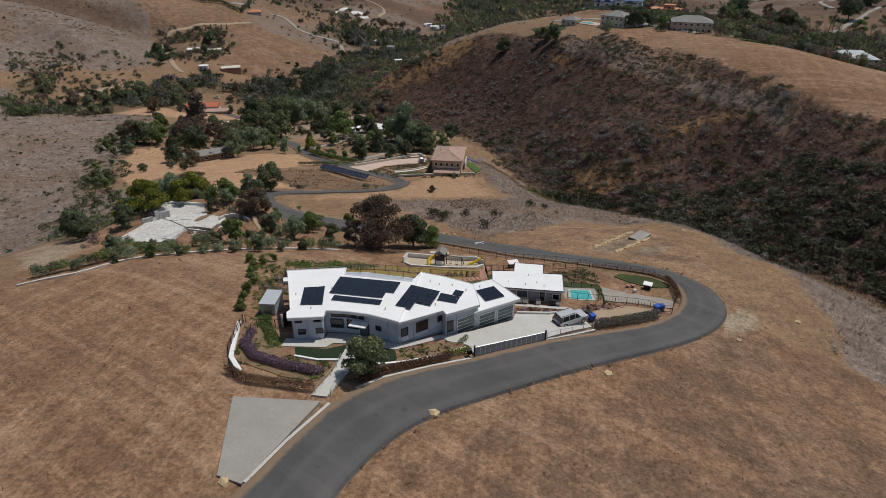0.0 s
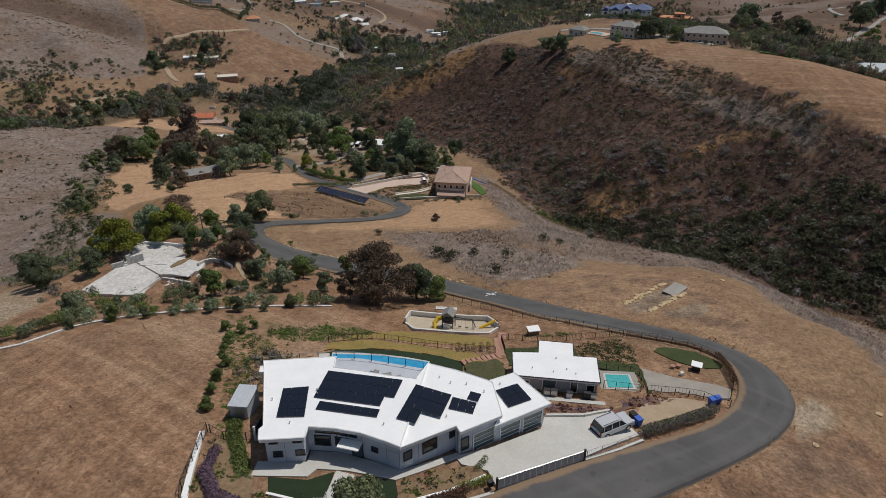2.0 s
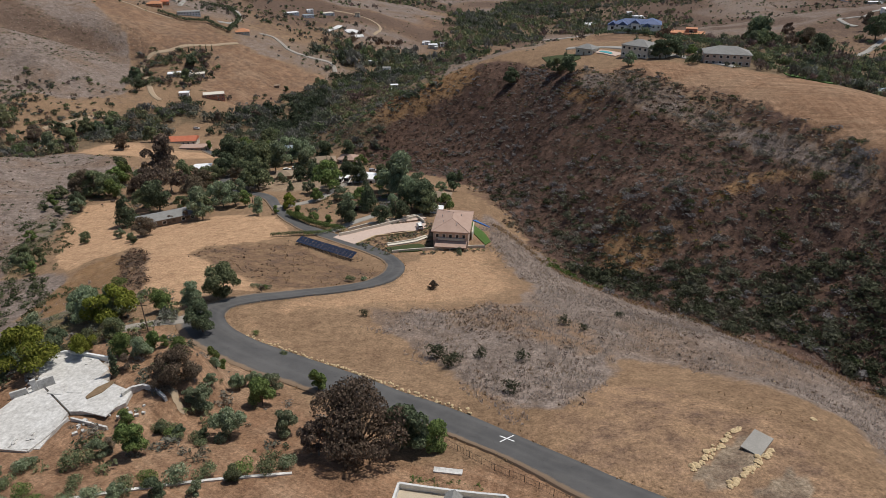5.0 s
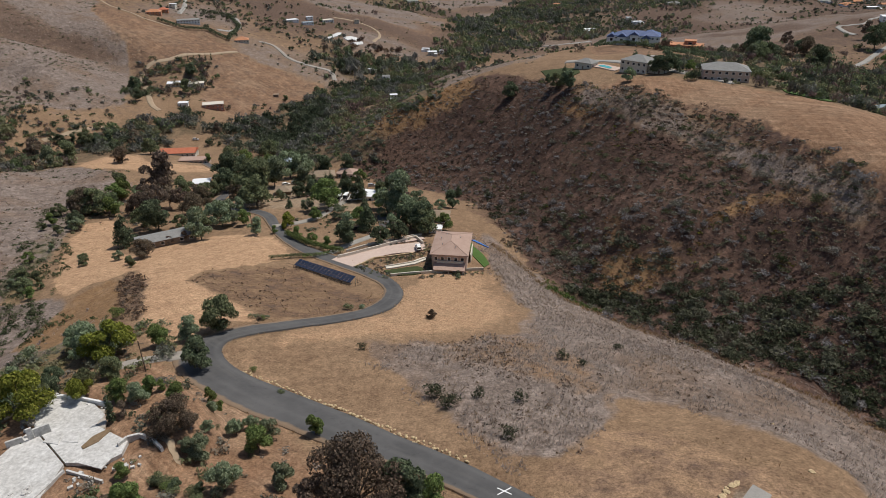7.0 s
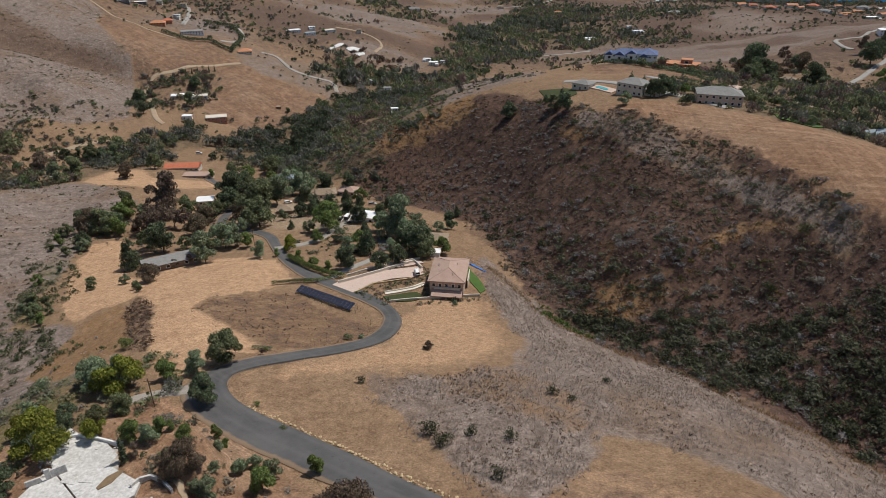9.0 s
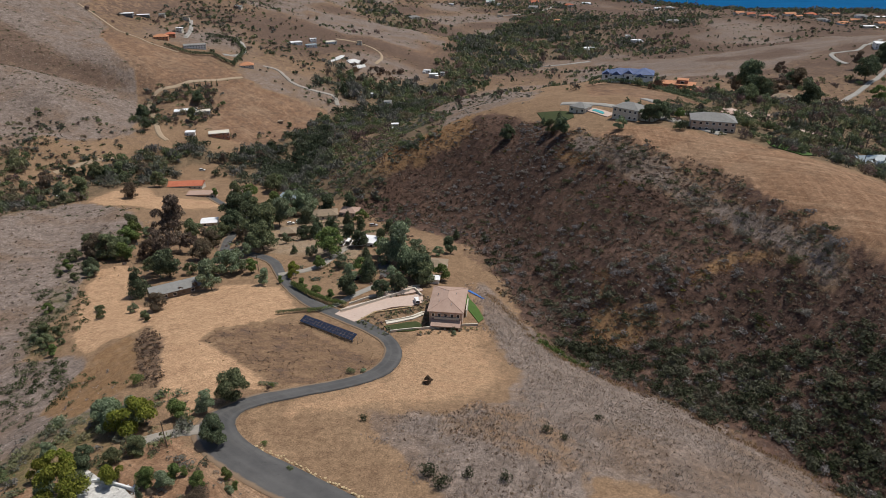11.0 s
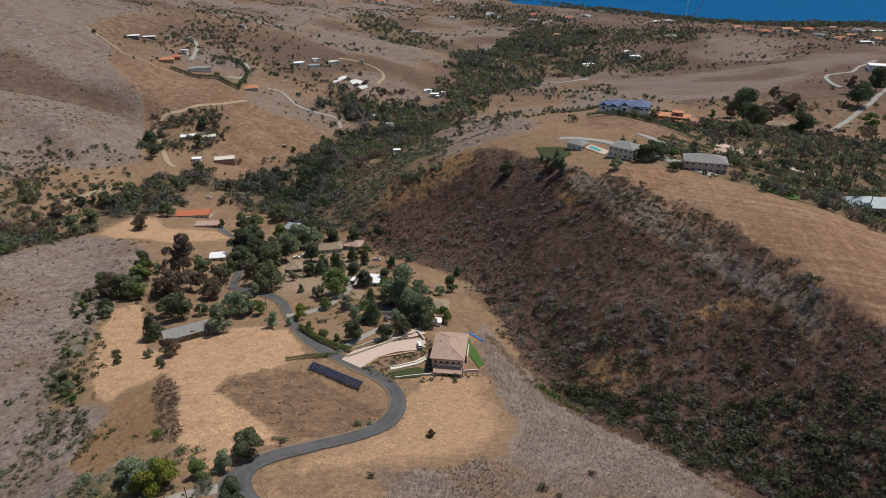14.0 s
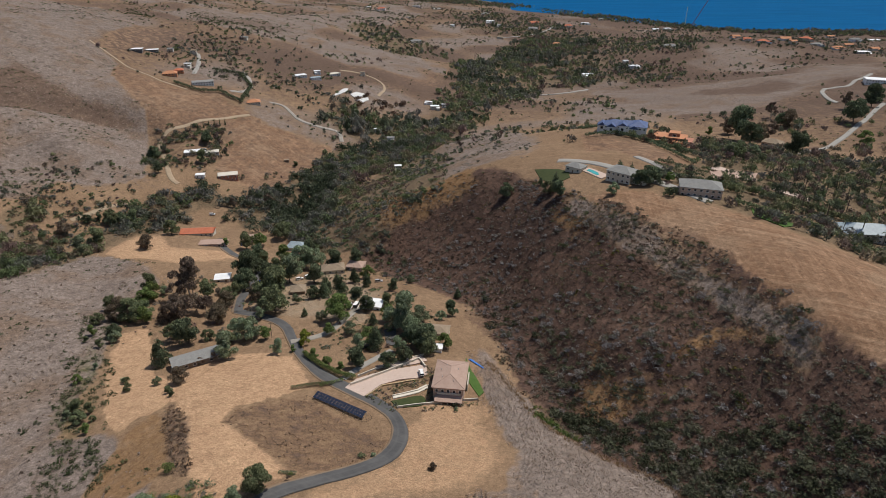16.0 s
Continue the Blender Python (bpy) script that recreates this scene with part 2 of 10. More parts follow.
M = {
    "ground": ground_material(),
    "asphalt": asphalt_material(),
    "sea": sea_material(),
    "concrete": surface("pale_concrete", (0.44, 0.43, 0.40), (0.52, 0.51, 0.48), 0.85, big=0.3, fine=4.0, stain=0.2),
    "old_concrete": surface("old_concrete", (0.40, 0.38, 0.35), (0.64, 0.625, 0.60), 0.9, big=0.35, fine=1.6, stain=0.5),
    "dusty_yard": surface("dusty_yard", (0.31, 0.265, 0.22), (0.44, 0.395, 0.34), 0.95, big=0.3, fine=2.5, bump=0.3, stain=0.4),
    "gate_mesh": surface("grey_gate_mesh", (0.36, 0.365, 0.37), (0.43, 0.435, 0.44), 0.6, 0.2, big=1.0, fine=6.0, bump=0.05, stain=0.1),
    "white_wall": surface("whitewashed_concrete", (0.52, 0.515, 0.50), (0.66, 0.655, 0.64), 0.85, big=0.5, fine=3.0, stain=0.3),
    "grey_concrete": surface("grey_concrete", (0.27, 0.255, 0.23), (0.33, 0.31, 0.28), 0.9, big=0.3, fine=5.0, stain=0.25),
    "white_roof": surface("white_roof_coating", (0.76, 0.77, 0.78), (0.83, 0.83, 0.83), 0.6, big=0.4, fine=2.5, bump=0.05, stain=0.08),
    "white_paint": plain("white_paint", (0.8, 0.8, 0.79), 0.55, vary=0.03),
    "wall_panel": surface("pale_grey_panel", (0.49, 0.525, 0.585), (0.55, 0.585, 0.645), 0.55, big=0.5, fine=3.0, bump=0.03, stain=0.1),
    "dark_wall": surface("dark_grey_wall", (0.10, 0.10, 0.105), (0.13, 0.13, 0.135), 0.7, stain=0.15),
    "grey_wall": surface("grey_render", (0.30, 0.30, 0.315), (0.36, 0.36, 0.375), 0.75, big=0.5, fine=3.0, bump=0.04, stain=0.15),
    "cover_green": surface("dark_ground_cover", (0.016, 0.03, 0.011), (0.06, 0.066, 0.024), 0.95, big=0.9, fine=3.5, bump=0.6, stain=0.3),
    "joint": plain("dark_joint", (0.17, 0.17, 0.18), 0.8),
    "glass": glass_like("window_glass", (0.018, 0.022, 0.027)),
    "door_glass": glass_like("frosted_glass", (0.10, 0.135, 0.14), 0.2),
    "frame": plain("dark_metal_frame", (0.04, 0.04, 0.045), 0.45, 0.3),
    "steel": plain("galvanised_steel", (0.5, 0.51, 0.52), 0.4, 0.8),
    "rail": plain("dark_iron", (0.035, 0.033, 0.032), 0.6, 0.4),
    "rust": plain("rusty_iron", (0.11, 0.06, 0.04), 0.8, 0.2),
    "solar": glass_like("solar_cells", (0.007, 0.008, 0.014), 0.18),
    "solar_blue": glass_like("blue_solar_cells", (0.018, 0.026, 0.05), 0.25),
    "lawn": surface("clipped_lawn", (0.034, 0.048, 0.015), (0.06, 0.07, 0.024), 0.95, big=0.5, fine=6.0, bump=0.5),
    "dark_lawn": surface("dark_green_turf", (0.014, 0.026, 0.012), (0.02, 0.036, 0.015), 0.95, big=0.5, fine=6.0, bump=0.5),
    "green": surface("bright_green_turf", (0.05, 0.10, 0.02), (0.075, 0.13, 0.03), 0.95, big=0.5, fine=6.0, bump=0.4),
    "dry_lawn": surface("yellowed_lawn", (0.17, 0.14, 0.035), (0.29, 0.2, 0.07), 0.95, big=0.3, fine=3.0, bump=0.5, stain=0.5),
    "weeds": surface("green_weeds", (0.032, 0.05, 0.018), (0.10, 0.085, 0.04), 0.95, big=0.9, fine=3.0, bump=0.5, stain=0.5),
    "bed": surface("planting_bed", (0.14, 0.095, 0.05), (0.24, 0.165, 0.10), 0.95, big=0.7, fine=3.0, bump=0.5, stain=0.4),
    "mulch": surface("red_brown_mulch", (0.11, 0.05, 0.042), (0.21, 0.125, 0.085), 0.95, big=1.0, fine=4.0, bump=0.5, stain=0.4),
    "sand": surface("play_sand", (0.40, 0.33, 0.24), (0.48, 0.41, 0.31), 0.95, big=0.8, fine=6.0, bump=0.3),
    "gravel": surface("grey_gravel", (0.25, 0.225, 0.195), (0.335, 0.305, 0.265), 0.95, big=0.4, fine=8.0, bump=0.4),
    "dirt_track": surface("packed_dirt", (0.29, 0.215, 0.145), (0.39, 0.30, 0.205), 0.95, big=0.3, fine=3.0, bump=0.3),
    "red_paver": surface("red_pavers", (0.33, 0.17, 0.12), (0.42, 0.25, 0.19), 0.9, big=1.5, fine=6.0),
    "pink_paver": surface("pink_pavers", (0.48, 0.36, 0.30), (0.56, 0.44, 0.37), 0.9, big=1.0, fine=5.0),
    "wood": surface("weathered_wood", (0.22, 0.15, 0.09), (0.32, 0.24, 0.16), 0.85, big=1.0, fine=6.0),
    "stone": surface("pale_stone", (0.42, 0.31, 0.17), (0.60, 0.46, 0.28), 0.9, big=0.8, fine=3.0, bump=0.5, stain=0.4),
    "tan_wall": surface("tan_stucco", (0.50, 0.375, 0.30), (0.56, 0.43, 0.35), 0.9, big=0.5, fine=5.0),
    "tan_roof": surface("tan_roof_tiles", (0.35, 0.235, 0.185), (0.43, 0.305, 0.245), 0.85, big=0.4, fine=4.0, stain=0.3),
    "tile_red": surface("red_roof_tiles", (0.42, 0.12, 0.065), (0.52, 0.18, 0.10), 0.85, big=0.4, fine=4.0, stain=0.3),
    "tile_orange": surface("orange_roof_tiles", (0.42, 0.18, 0.09), (0.52, 0.25, 0.135), 0.85, big=0.4, fine=4.0, stain=0.3),
    "shingle_grey": surface("grey_shingles", (0.20, 0.195, 0.185), (0.27, 0.265, 0.25), 0.9, big=0.5, fine=4.0, stain=0.3),
    "shingle_brown": surface("brown_shingles", (0.24, 0.18, 0.125), (0.31, 0.24, 0.17), 0.9, big=0.5, fine=4.0, stain=0.3),
    "roof_blue": surface("blue_tiles", (0.06, 0.09, 0.19), (0.10, 0.14, 0.27), 0.6, big=0.5, fine=4.0),
    "roof_pale": surface("pale_metal_roof", (0.25, 0.30, 0.33), (0.33, 0.39, 0.42), 0.5, big=0.5, fine=4.0),
    "cream": surface("cream_stucco", (0.56, 0.51, 0.43), (0.64, 0.59, 0.50), 0.9),
    "brick_red": surface("red_brown_stucco", (0.38, 0.17, 0.11), (0.45, 0.22, 0.15), 0.9),
    "timber": surface("brown_siding", (0.19, 0.145, 0.105), (0.25, 0.195, 0.145), 0.85),
    "silver": plain("silver_car_paint", (0.55, 0.56, 0.57), 0.25, 0.25, vary=0.03),
    "black": plain("black_rubber", (0.02, 0.02, 0.02), 0.8),
    "blue": plain("blue_plastic", (0.02, 0.09, 0.42), 0.5),
    "tarp": plain("blue_tarpaulin", (0.04, 0.16, 0.5), 0.6),
    "yellow": plain("yellow_plastic", (0.65, 0.42, 0.03), 0.5),
    "red": plain("red_paint", (0.4, 0.03, 0.03), 0.5),
    "shed": surface("grey_sheet_metal", (0.46, 0.49, 0.53), (0.53, 0.56, 0.60), 0.5, 0.2, big=1.0, fine=5.0, bump=0.03),
    "bark": surface("bark", (0.10, 0.075, 0.055), (0.17, 0.135, 0.10), 0.95, big=1.0, fine=6.0, bump=0.5),
    "pale_bark": surface("pale_bark", (0.28, 0.24, 0.20), (0.40, 0.36, 0.31), 0.95, big=1.0, fine=6.0, bump=0.4),
    "leaf_oak": leafy("oak_leaves", (0.086, 0.104, 0.057), (0.280, 0.305, 0.161)),
    "leaf_olive": leafy("olive_leaves", (0.114, 0.148, 0.080), (0.371, 0.416, 0.266)),
    "leaf_green": leafy("fresh_leaves", (0.081, 0.119, 0.041), (0.270, 0.331, 0.115)),
    "leaf_yellow": leafy("yellow_green_leaves", (0.087, 0.109, 0.017), (0.319, 0.319, 0.065)),
    "leaf_dark": leafy("dark_leaves", (0.058, 0.079, 0.048), (0.206, 0.240, 0.138)),
    "leaf_palm": leafy("palm_fronds", (0.045, 0.058, 0.036), (0.15, 0.17, 0.095), cells=0.0),
    "leaf_bronze": leafy("bronze_leaves", (0.088, 0.074, 0.052), (0.289, 0.219, 0.154)),
    "leaf_rust": leafy("rust_leaves", (0.108, 0.086, 0.068), (0.322, 0.243, 0.179)),
    "leaf_purple": leafy("purple_flowers", (0.11, 0.08, 0.1), (0.3, 0.2, 0.27)),
    "leaf_red": leafy("red_leaves", (0.065, 0.046, 0.031), (0.221, 0.111, 0.078)),
    "scrub_dark": tinted("dark_scrub", [(0.061, 0.045, 0.034), (0.110, 0.072, 0.055), (0.160, 0.097, 0.072), (0.133, 0.114, 0.095), (0.214, 0.152, 0.114), (0.267, 0.172, 0.095)]),
    "scrub_sage": tinted("grey_sage", [(0.130, 0.122, 0.084), (0.199, 0.186, 0.140), (0.283, 0.263, 0.221), (0.366, 0.335, 0.305), (0.229, 0.199, 0.152), (0.168, 0.182, 0.091)]),
    "scrub_grey_green": tinted("grey_green_brush", [(0.15, 0.135, 0.13), (0.22, 0.205, 0.205), (0.29, 0.27, 0.265), (0.16, 0.16, 0.11), (0.21, 0.16, 0.13)]),
    "scrub_olive": tinted("olive_shrubs", [(0.055, 0.062, 0.036), (0.10, 0.108, 0.066), (0.155, 0.155, 0.11), (0.125, 0.10, 0.075)], deep=0.45),
    "scrub_rust": tinted("rusty_weeds", [(0.30, 0.15, 0.06), (0.20, 0.095, 0.045), (0.36, 0.21, 0.085), (0.25, 0.13, 0.07)], deep=0.3, thin=0.4, cells=0),
    "scrub_yellow": tinted("yellow_weeds", [(0.16, 0.14, 0.02), (0.12, 0.13, 0.03), (0.20, 0.13, 0.03)]),
    "scrub_grey": tinted("grey_scrub", [(0.52, 0.44, 0.39), (0.44, 0.36, 0.30), (0.58, 0.50, 0.45), (0.34, 0.26, 0.18), (0.48, 0.35, 0.22)], deep=0.12, thin=0.65, cells=0),
    "scrub_green": tinted("green_scrub", [(0.040, 0.055, 0.026), (0.077, 0.100, 0.044), (0.127, 0.137, 0.073), (0.182, 0.182, 0.124)]),
    "flowers": tinted("small_flowers", [(0.6, 0.55, 0.5), (0.55, 0.42, 0.08), (0.45, 0.08, 0.16), (0.5, 0.3, 0.45)], deep=0.1, cells=0),
    "weed_green": tinted("weed_green", [(0.07, 0.14, 0.03), (0.11, 0.17, 0.04), (0.14, 0.17, 0.055), (0.08, 0.11, 0.05)], cells=14.0),
    "woods": tinted("mixed_woods", [(0.072, 0.089, 0.055), (0.120, 0.141, 0.086), (0.212, 0.201, 0.183), (0.144, 0.184, 0.086), (0.255, 0.256, 0.140), (0.238, 0.160, 0.146), (0.085, 0.095, 0.072)]),
    "straw": tinted("straw_tufts", [(0.40, 0.27, 0.15), (0.28, 0.18, 0.10), (0.46, 0.33, 0.19), (0.20, 0.12, 0.07)], deep=0.25, thin=0.5, cells=0),
}


def water_material():
    k = Nodes("pool_water")
    w = k.noise(1.2, 3.0, 0.5)
    c = k.mix(k.ramp(w, 0.3, 0.7), (0.03, 0.26, 0.47), (0.05, 0.33, 0.55))
    k.bump(k.noise(2.5, 3.0, 0.5), 0.1, 0.05)
    return k.done(c, 0.08, 0.0, 0.5)


M["water"] = water_material()
k_spa = surface("spa_water", (0.05, 0.33, 0.33), (0.09, 0.42, 0.42), 0.08, big=0.8, fine=2.0, bump=0.03)
M["spa"] = k_spa


# ---- building helpers ----
def part(name, bm, material, parent=None, label="", smooth=False):
    """One mesh object; under a parent its world coordinates are brought into the parent's frame."""
    me = bpy.data.meshes.new(name)
    bm.to_mesh(me)
    bm.free()
    me.materials.append(material)
    if smooth:
        me.shade_smooth()
    ob = new(name, me)
    if parent is not None:
        top, m = parent, Matrix.Identity(4)
        while top is not None:
            m = top.matrix_basis @ m
            top = top.parent
        me.transform(m.inverted())
        ob.parent = parent
    if label:
        tagged(ob, label)
    return ob


def thing(name, x, y, z, turn=0.0, label="", category="", group="", kind=""):
    ob = new(name)
    ob.empty_display_size = 0.3
    ob.matrix_basis = pose(x, y, z, 0, 0, turn)
    return tagged(ob, label, category, group, kind)


def box(bm, x, y, z, sx, sy, sz, turn=0.0, m=None):
    """A box with its foot centre at x, y, z, with slightly eased upper edges."""
    e = min(sx, sy, sz) * 0.06
    c, s = math.cos(radians(turn)), math.sin(radians(turn))
    rings = []
    for zz, k in ((0, 0), (sz - e, 0), (sz, e)):
        ring = []
        for ux, uy in ((-1, -1), (1, -1), (1, 1), (-1, 1)):
            px, py = ux * (sx / 2 - k), uy * (sy / 2 - k)
            v = Vector((x + px * c - py * s, y + px * s + py * c, z + zz))
            ring.append(bm.verts.new(m @ v if m else v))
        rings.append(ring)
    bm.faces.new(rings[0][::-1])
    for a, b in zip(rings, rings[1:]):
        for i in range(4):
            bm.faces.new((a[i], a[(i + 1) % 4], b[(i + 1) % 4], b[i]))
    bm.faces.new(rings[-1])


def prism(bm, poly, lo, hi):
    """A slab over a plan polygon; lo and hi are heights or functions of (x, y)."""
    f = lambda h, p: h(*p) if callable(h) else h
    area = sum(a[0] * b[1] - b[0] * a[1] for a, b in zip(poly, poly[1:] + poly[:1]))
    poly = poly if area > 0 else poly[::-1]
    a = [bm.verts.new((*p, f(lo, p))) for p in poly]
    b = [bm.verts.new((*p, f(hi, p))) for p in poly]
    bm.faces.new(a[::-1])
    bm.faces.new(b)
    for i in range(len(poly)):
        j = (i + 1) % len(poly)
        bm.faces.new((a[i], a[j], b[j], b[i]))


def tube(bm, pts, radii, n=6):
    rings = []
    for i, p in enumerate(pts):
        p = Vector(p)
        d = (Vector(pts[min(i + 1, len(pts) - 1)]) - Vector(pts[max(i - 1, 0)])).normalized()
        q = d.to_track_quat("Z", "Y")
        r = radii[i] if isinstance(radii, (list, tuple)) else radii
        rings.append([bm.verts.new(p + q @ Vector((r * math.cos(2 * math.pi * j / n), r * math.sin(2 * math.pi * j / n), 0))) for j in range(n)])
    for a, b in zip(rings, rings[1:]):
        for j in range(n):
            bm.faces.new((a[j], a[(j + 1) % n], b[(j + 1) % n], b[j]))
    bm.faces.new(rings[0][::-1])
    bm.faces.new(rings[-1])


def made(*calls):
    """A bmesh filled by (function, args...) tuples."""
    bm = bmesh.new()
    for f, *a in calls:
        f(bm, *a)
    return bm


def lerp(a, b, t):
    return tuple(p + (q - p) * t for p, q in zip(a, b))


def along(pts, step):
    """Points at even steps along a line."""
    pts = [np.array(p, float) for p in pts]
    d = np.concatenate([[0], np.cumsum([np.linalg.norm(b - a) for a, b in zip(pts, pts[1:])])])
    n = max(2, int(d[-1] / step) + 1)
    s = np.linspace(0, d[-1], n)
    return np.stack([np.interp(s, d, [p[i] for p in pts]) for i in range(len(pts[0]))], 1)


def smooth_line(pts, rounds=2):
    """Rounds the corners of a line off, and keeps its ends."""
    for _ in range(rounds):
        out = [pts[0]]
        for a, b in zip(pts, pts[1:]):
            out += [lerp(a, b, 0.25), lerp(a, b, 0.75)]
        pts = out + [pts[-1]]
    return pts


def inside(poly, x, y):
    """Which of the points lie in a plan polygon."""
    r = np.zeros(np.shape(x), bool)
    for (ax, ay), (bx, by) in zip(poly, list(poly[1:]) + [poly[0]]):
        if ay != by:
            r ^= ((ay > y) != (by > y)) & (x < (bx - ax) * (y - ay) / (by - ay) + ax)
    return r


LATTICE = np.random.RandomState(7).rand(256, 256)


def waves(x, y, size, seed=0):
    """Smooth noise from 0 to 1 with lumps of that size."""
    u, v = np.asarray(x) / size + seed * 17.3, np.asarray(y) / size + seed * 9.1
    i, j = np.floor(u).astype(int), np.floor(v).astype(int)
    f, g = u - i, v - j
    f, g = f * f * (3 - 2 * f), g * g * (3 - 2 * g)
    L = lambda a, b: LATTICE[a % 256, b % 256]
    return (L(i, j) * (1 - f) + L(i + 1, j) * f) * (1 - g) + (L(i, j + 1) * (1 - f) + L(i + 1, j + 1) * f) * g


# ---- the lie of the land: crest, shoulder and valley lines as (x, y, z) ----
HOUSE_RIDGE = [(-20, -140, 6), (10, -105, 5), (-12, -62, 4), (20, -60, 1), (-60, -60, 2), (60, -60, -4), (-110, -100, 0), (110, -100, -6),
               (19, -27, -2.6), (33, -16, -6.5), (43, -8, -8.7), (46, 4, -9), (59, -3, -11.5), (67, 20, -13.7), (45, 38, -15.4), (35, 28, -14.6), (20, 22, -12.8)]
HOUSE_TERRACE = [(-24, -28, 0.8), (-32, -24, 0.4), (-43, -24, -0.8), (-28, -14, -2.2), (-53, -4, -4.6), (-49, 11, -7.7), (-38, 25, -12.6),
                 (-28, 26, -13.4), (-6, 25, -15.3), (9, 24, -14.9), (-90, -20, -8), (-80, 20, -14)]
HOUSE_PAD = [(-18, -20, -1.0), (-6, -20, -1.3), (4, -22, -1.6), (10, -12, -2.9), (16, -13.5, -3.2), (13.5, -17, -2.6), (22, 1, -7.0), (-26, -10, -3.4), (5, -27, -1.3), (-5, -5, -4.2), (8, 4, -6.8)]
LOWER_RIDGE = [(8, 43, -20.2), (28, 41, -17.8), (64, 42, -19.4), (58, 63, -25), (44, 68, -28.5), (19, 66, -25.7), (-2, 74, -28.8), (5, 79, -29.8), (-40, 88, -33),
               (-21, 104, -36.4), (42, 97, -36), (-4, 127, -43.2), (-26, 133, -44.5), (17, 138, -49), (-13, 142, -46.8), (-30, 160, -53), (-53, 173, -52.8), (24, 157, -55)]
TAN_TERRACE = [(3, 177, -56), (3, 192, -56.5), (-20, 190, -57), (14, 186, -56.5), (-56, 214, -60.5), (-80, 199, -57), (-74, 147, -44.5), (-92, 138, -41.5), (-105, 157, -49),
               (-110, 198, -59), (5, 246, -66), (-35, 268, -65), (-70, 262, -68), (-110, 260, -70)]
WEST_SIDE = [(-62, 97, -31.5), (-68, 95, -31.5), (-64, 36, -17), (-75, 50, -20), (-60, 72, -26), (-100, 100, -37), (-109, 129, -46.5), (-136, 163, -54), (-120, 60, -34), (-160, 100, -55),
             (-40, 50, -21), (-25, 42, -19.5), (-40, 70, -28)]
EAST_CANYON = [(150, 60, -58), (110, 100, -58), (95, 130, -62), (72, 150, -66), (56, 185, -68), (48, 215, -69), (28, 265, -72), (4, 312, -78), (-35, 360, -85), (-75, 395, -92),
               (-120, 412, -100), (220, 20, -56)]
CANYON_SIDES = [(61, 65, -28), (75, 90, -39.5), (42, 120, -46), (36, 170, -62), (73, 183, -60), (103, 173, -58), (125, 154, -49), (129, 122, -44), (91, 192, -47), (71, 209, -50), (126, 214, -33),
                (37, 301, -68), (33, 303, -71), (-9, 381, -70), (68, 31, -19), (78, 25, -21.5), (84, 18, -22.5), (88, 40, -32), (95, 32, -32.5), (97, 56, -41), (106, 46, -42), (82, 66, -34.5), (95, 78, -46), (110, 62, -47)]
EAST_RIDGE = [(175, 110, -22), (200, 60, -26), (150, 178, -23), (138, 216, -22.5), (117, 262, -23.5), (92, 295, -23), (66, 343, -31), (45, 380, -39.5), (43, 434, -35), (24, 410, -41), (-17, 396, -57),
              (-57, 387, -72), (161, 305, -19.5), (222, 268, -30), (190, 190, -17), (170, 250, -16)]
EAST_FAR = [(147, 505, -29), (178, 477, -31), (306, 445, -46), (346, 538, -62.6), (324, 602, -64), (409, 717, -72), (456, 647, -63), (478, 767, -61), (489, 876, -76), (418, 985, -102), (627, 942, -68), (700, 1000, -66), (310, 330, -42), (300, 200, -40), (450, 500, -60), (110, 430, -27), (230, 560, -58), (250, 640, -70)]
WEST_HILL = [(-206, 231, -64), (-180, 180, -62), (-300, 240, -48), (-430, 330, -20), (-400, 150, -10), (-207, 240, -64), (-245, 296, -68), (-243, 324, -74), (-236, 330, -79), (-213, 294, -78), (-231, 360, -83), (-195, 333, -77), (-196, 317, -76), (-290, 352, -86), (-300, 395, -93), (-284, 415, -96), (-284, 442, -97), (-262, 422, -95), (-320, 470, -79), (-340, 517, -76), (-347, 532, -67), (-368, 530, -68)]
WEST_CREST = [(-363, 545, -58), (-361, 556, -53), (-408, 554, -55), (-416, 581, -42), (-353, 633, -73), (-302, 575, -87), (-370, 640, -65), (-258, 533, -90), (-285, 613, -86), (-407, 640, -48), (-433, 643, -36), (-335, 680, -57), (-354, 686, -52), (-415, 769, -34), (-470, 782, -12), (-505, 786, -1), (-546, 822, 17), (-475, 863, -11), (-422, 822, -35), (-482, 905, -4), (-436, 904, -28), (-520, 600, -10)]
VALLEY = [(-120, 470, -106), (-165, 520, -108), (-207, 490, -106), (-238, 787, -73), (-237, 733, -80), (-220, 638, -90), (-177, 648, -107), (-139, 699, -112), (-130, 760, -111), (-90, 560, -110), (-60, 640, -113), (-45, 572, -97), (9, 632, -86), (-107, 856, -101), (-60, 760, -118), (-144, 922, -90), (-17, 1007, -133), (65, 920, -114), (-30, 880, -122)]
FAR_LAND = [(-189, 910, -86), (-280, 1000, -56), (-434, 1051, -24), (-444, 1342, -34), (-360, 1360, -59), (-224, 1100, -62), (-114, 1098, -92), (-165, 1236, -89), (-276, 1645, -88), (-55, 1130, -110), (-107, 1794, -135), (90, 1536, -148), (327, 2380, -156), (443, 2343, -163), (153, 1160, -148), (432, 1285, -143), (422, 1460, -145), (742, 1603, -113), (687, 1640, -124), (615, 1367, -134), (680, 1755, -143), (773, 1475, -134), (937, 1558, -126), (896, 1619, -121), (609, 1416, -126)]
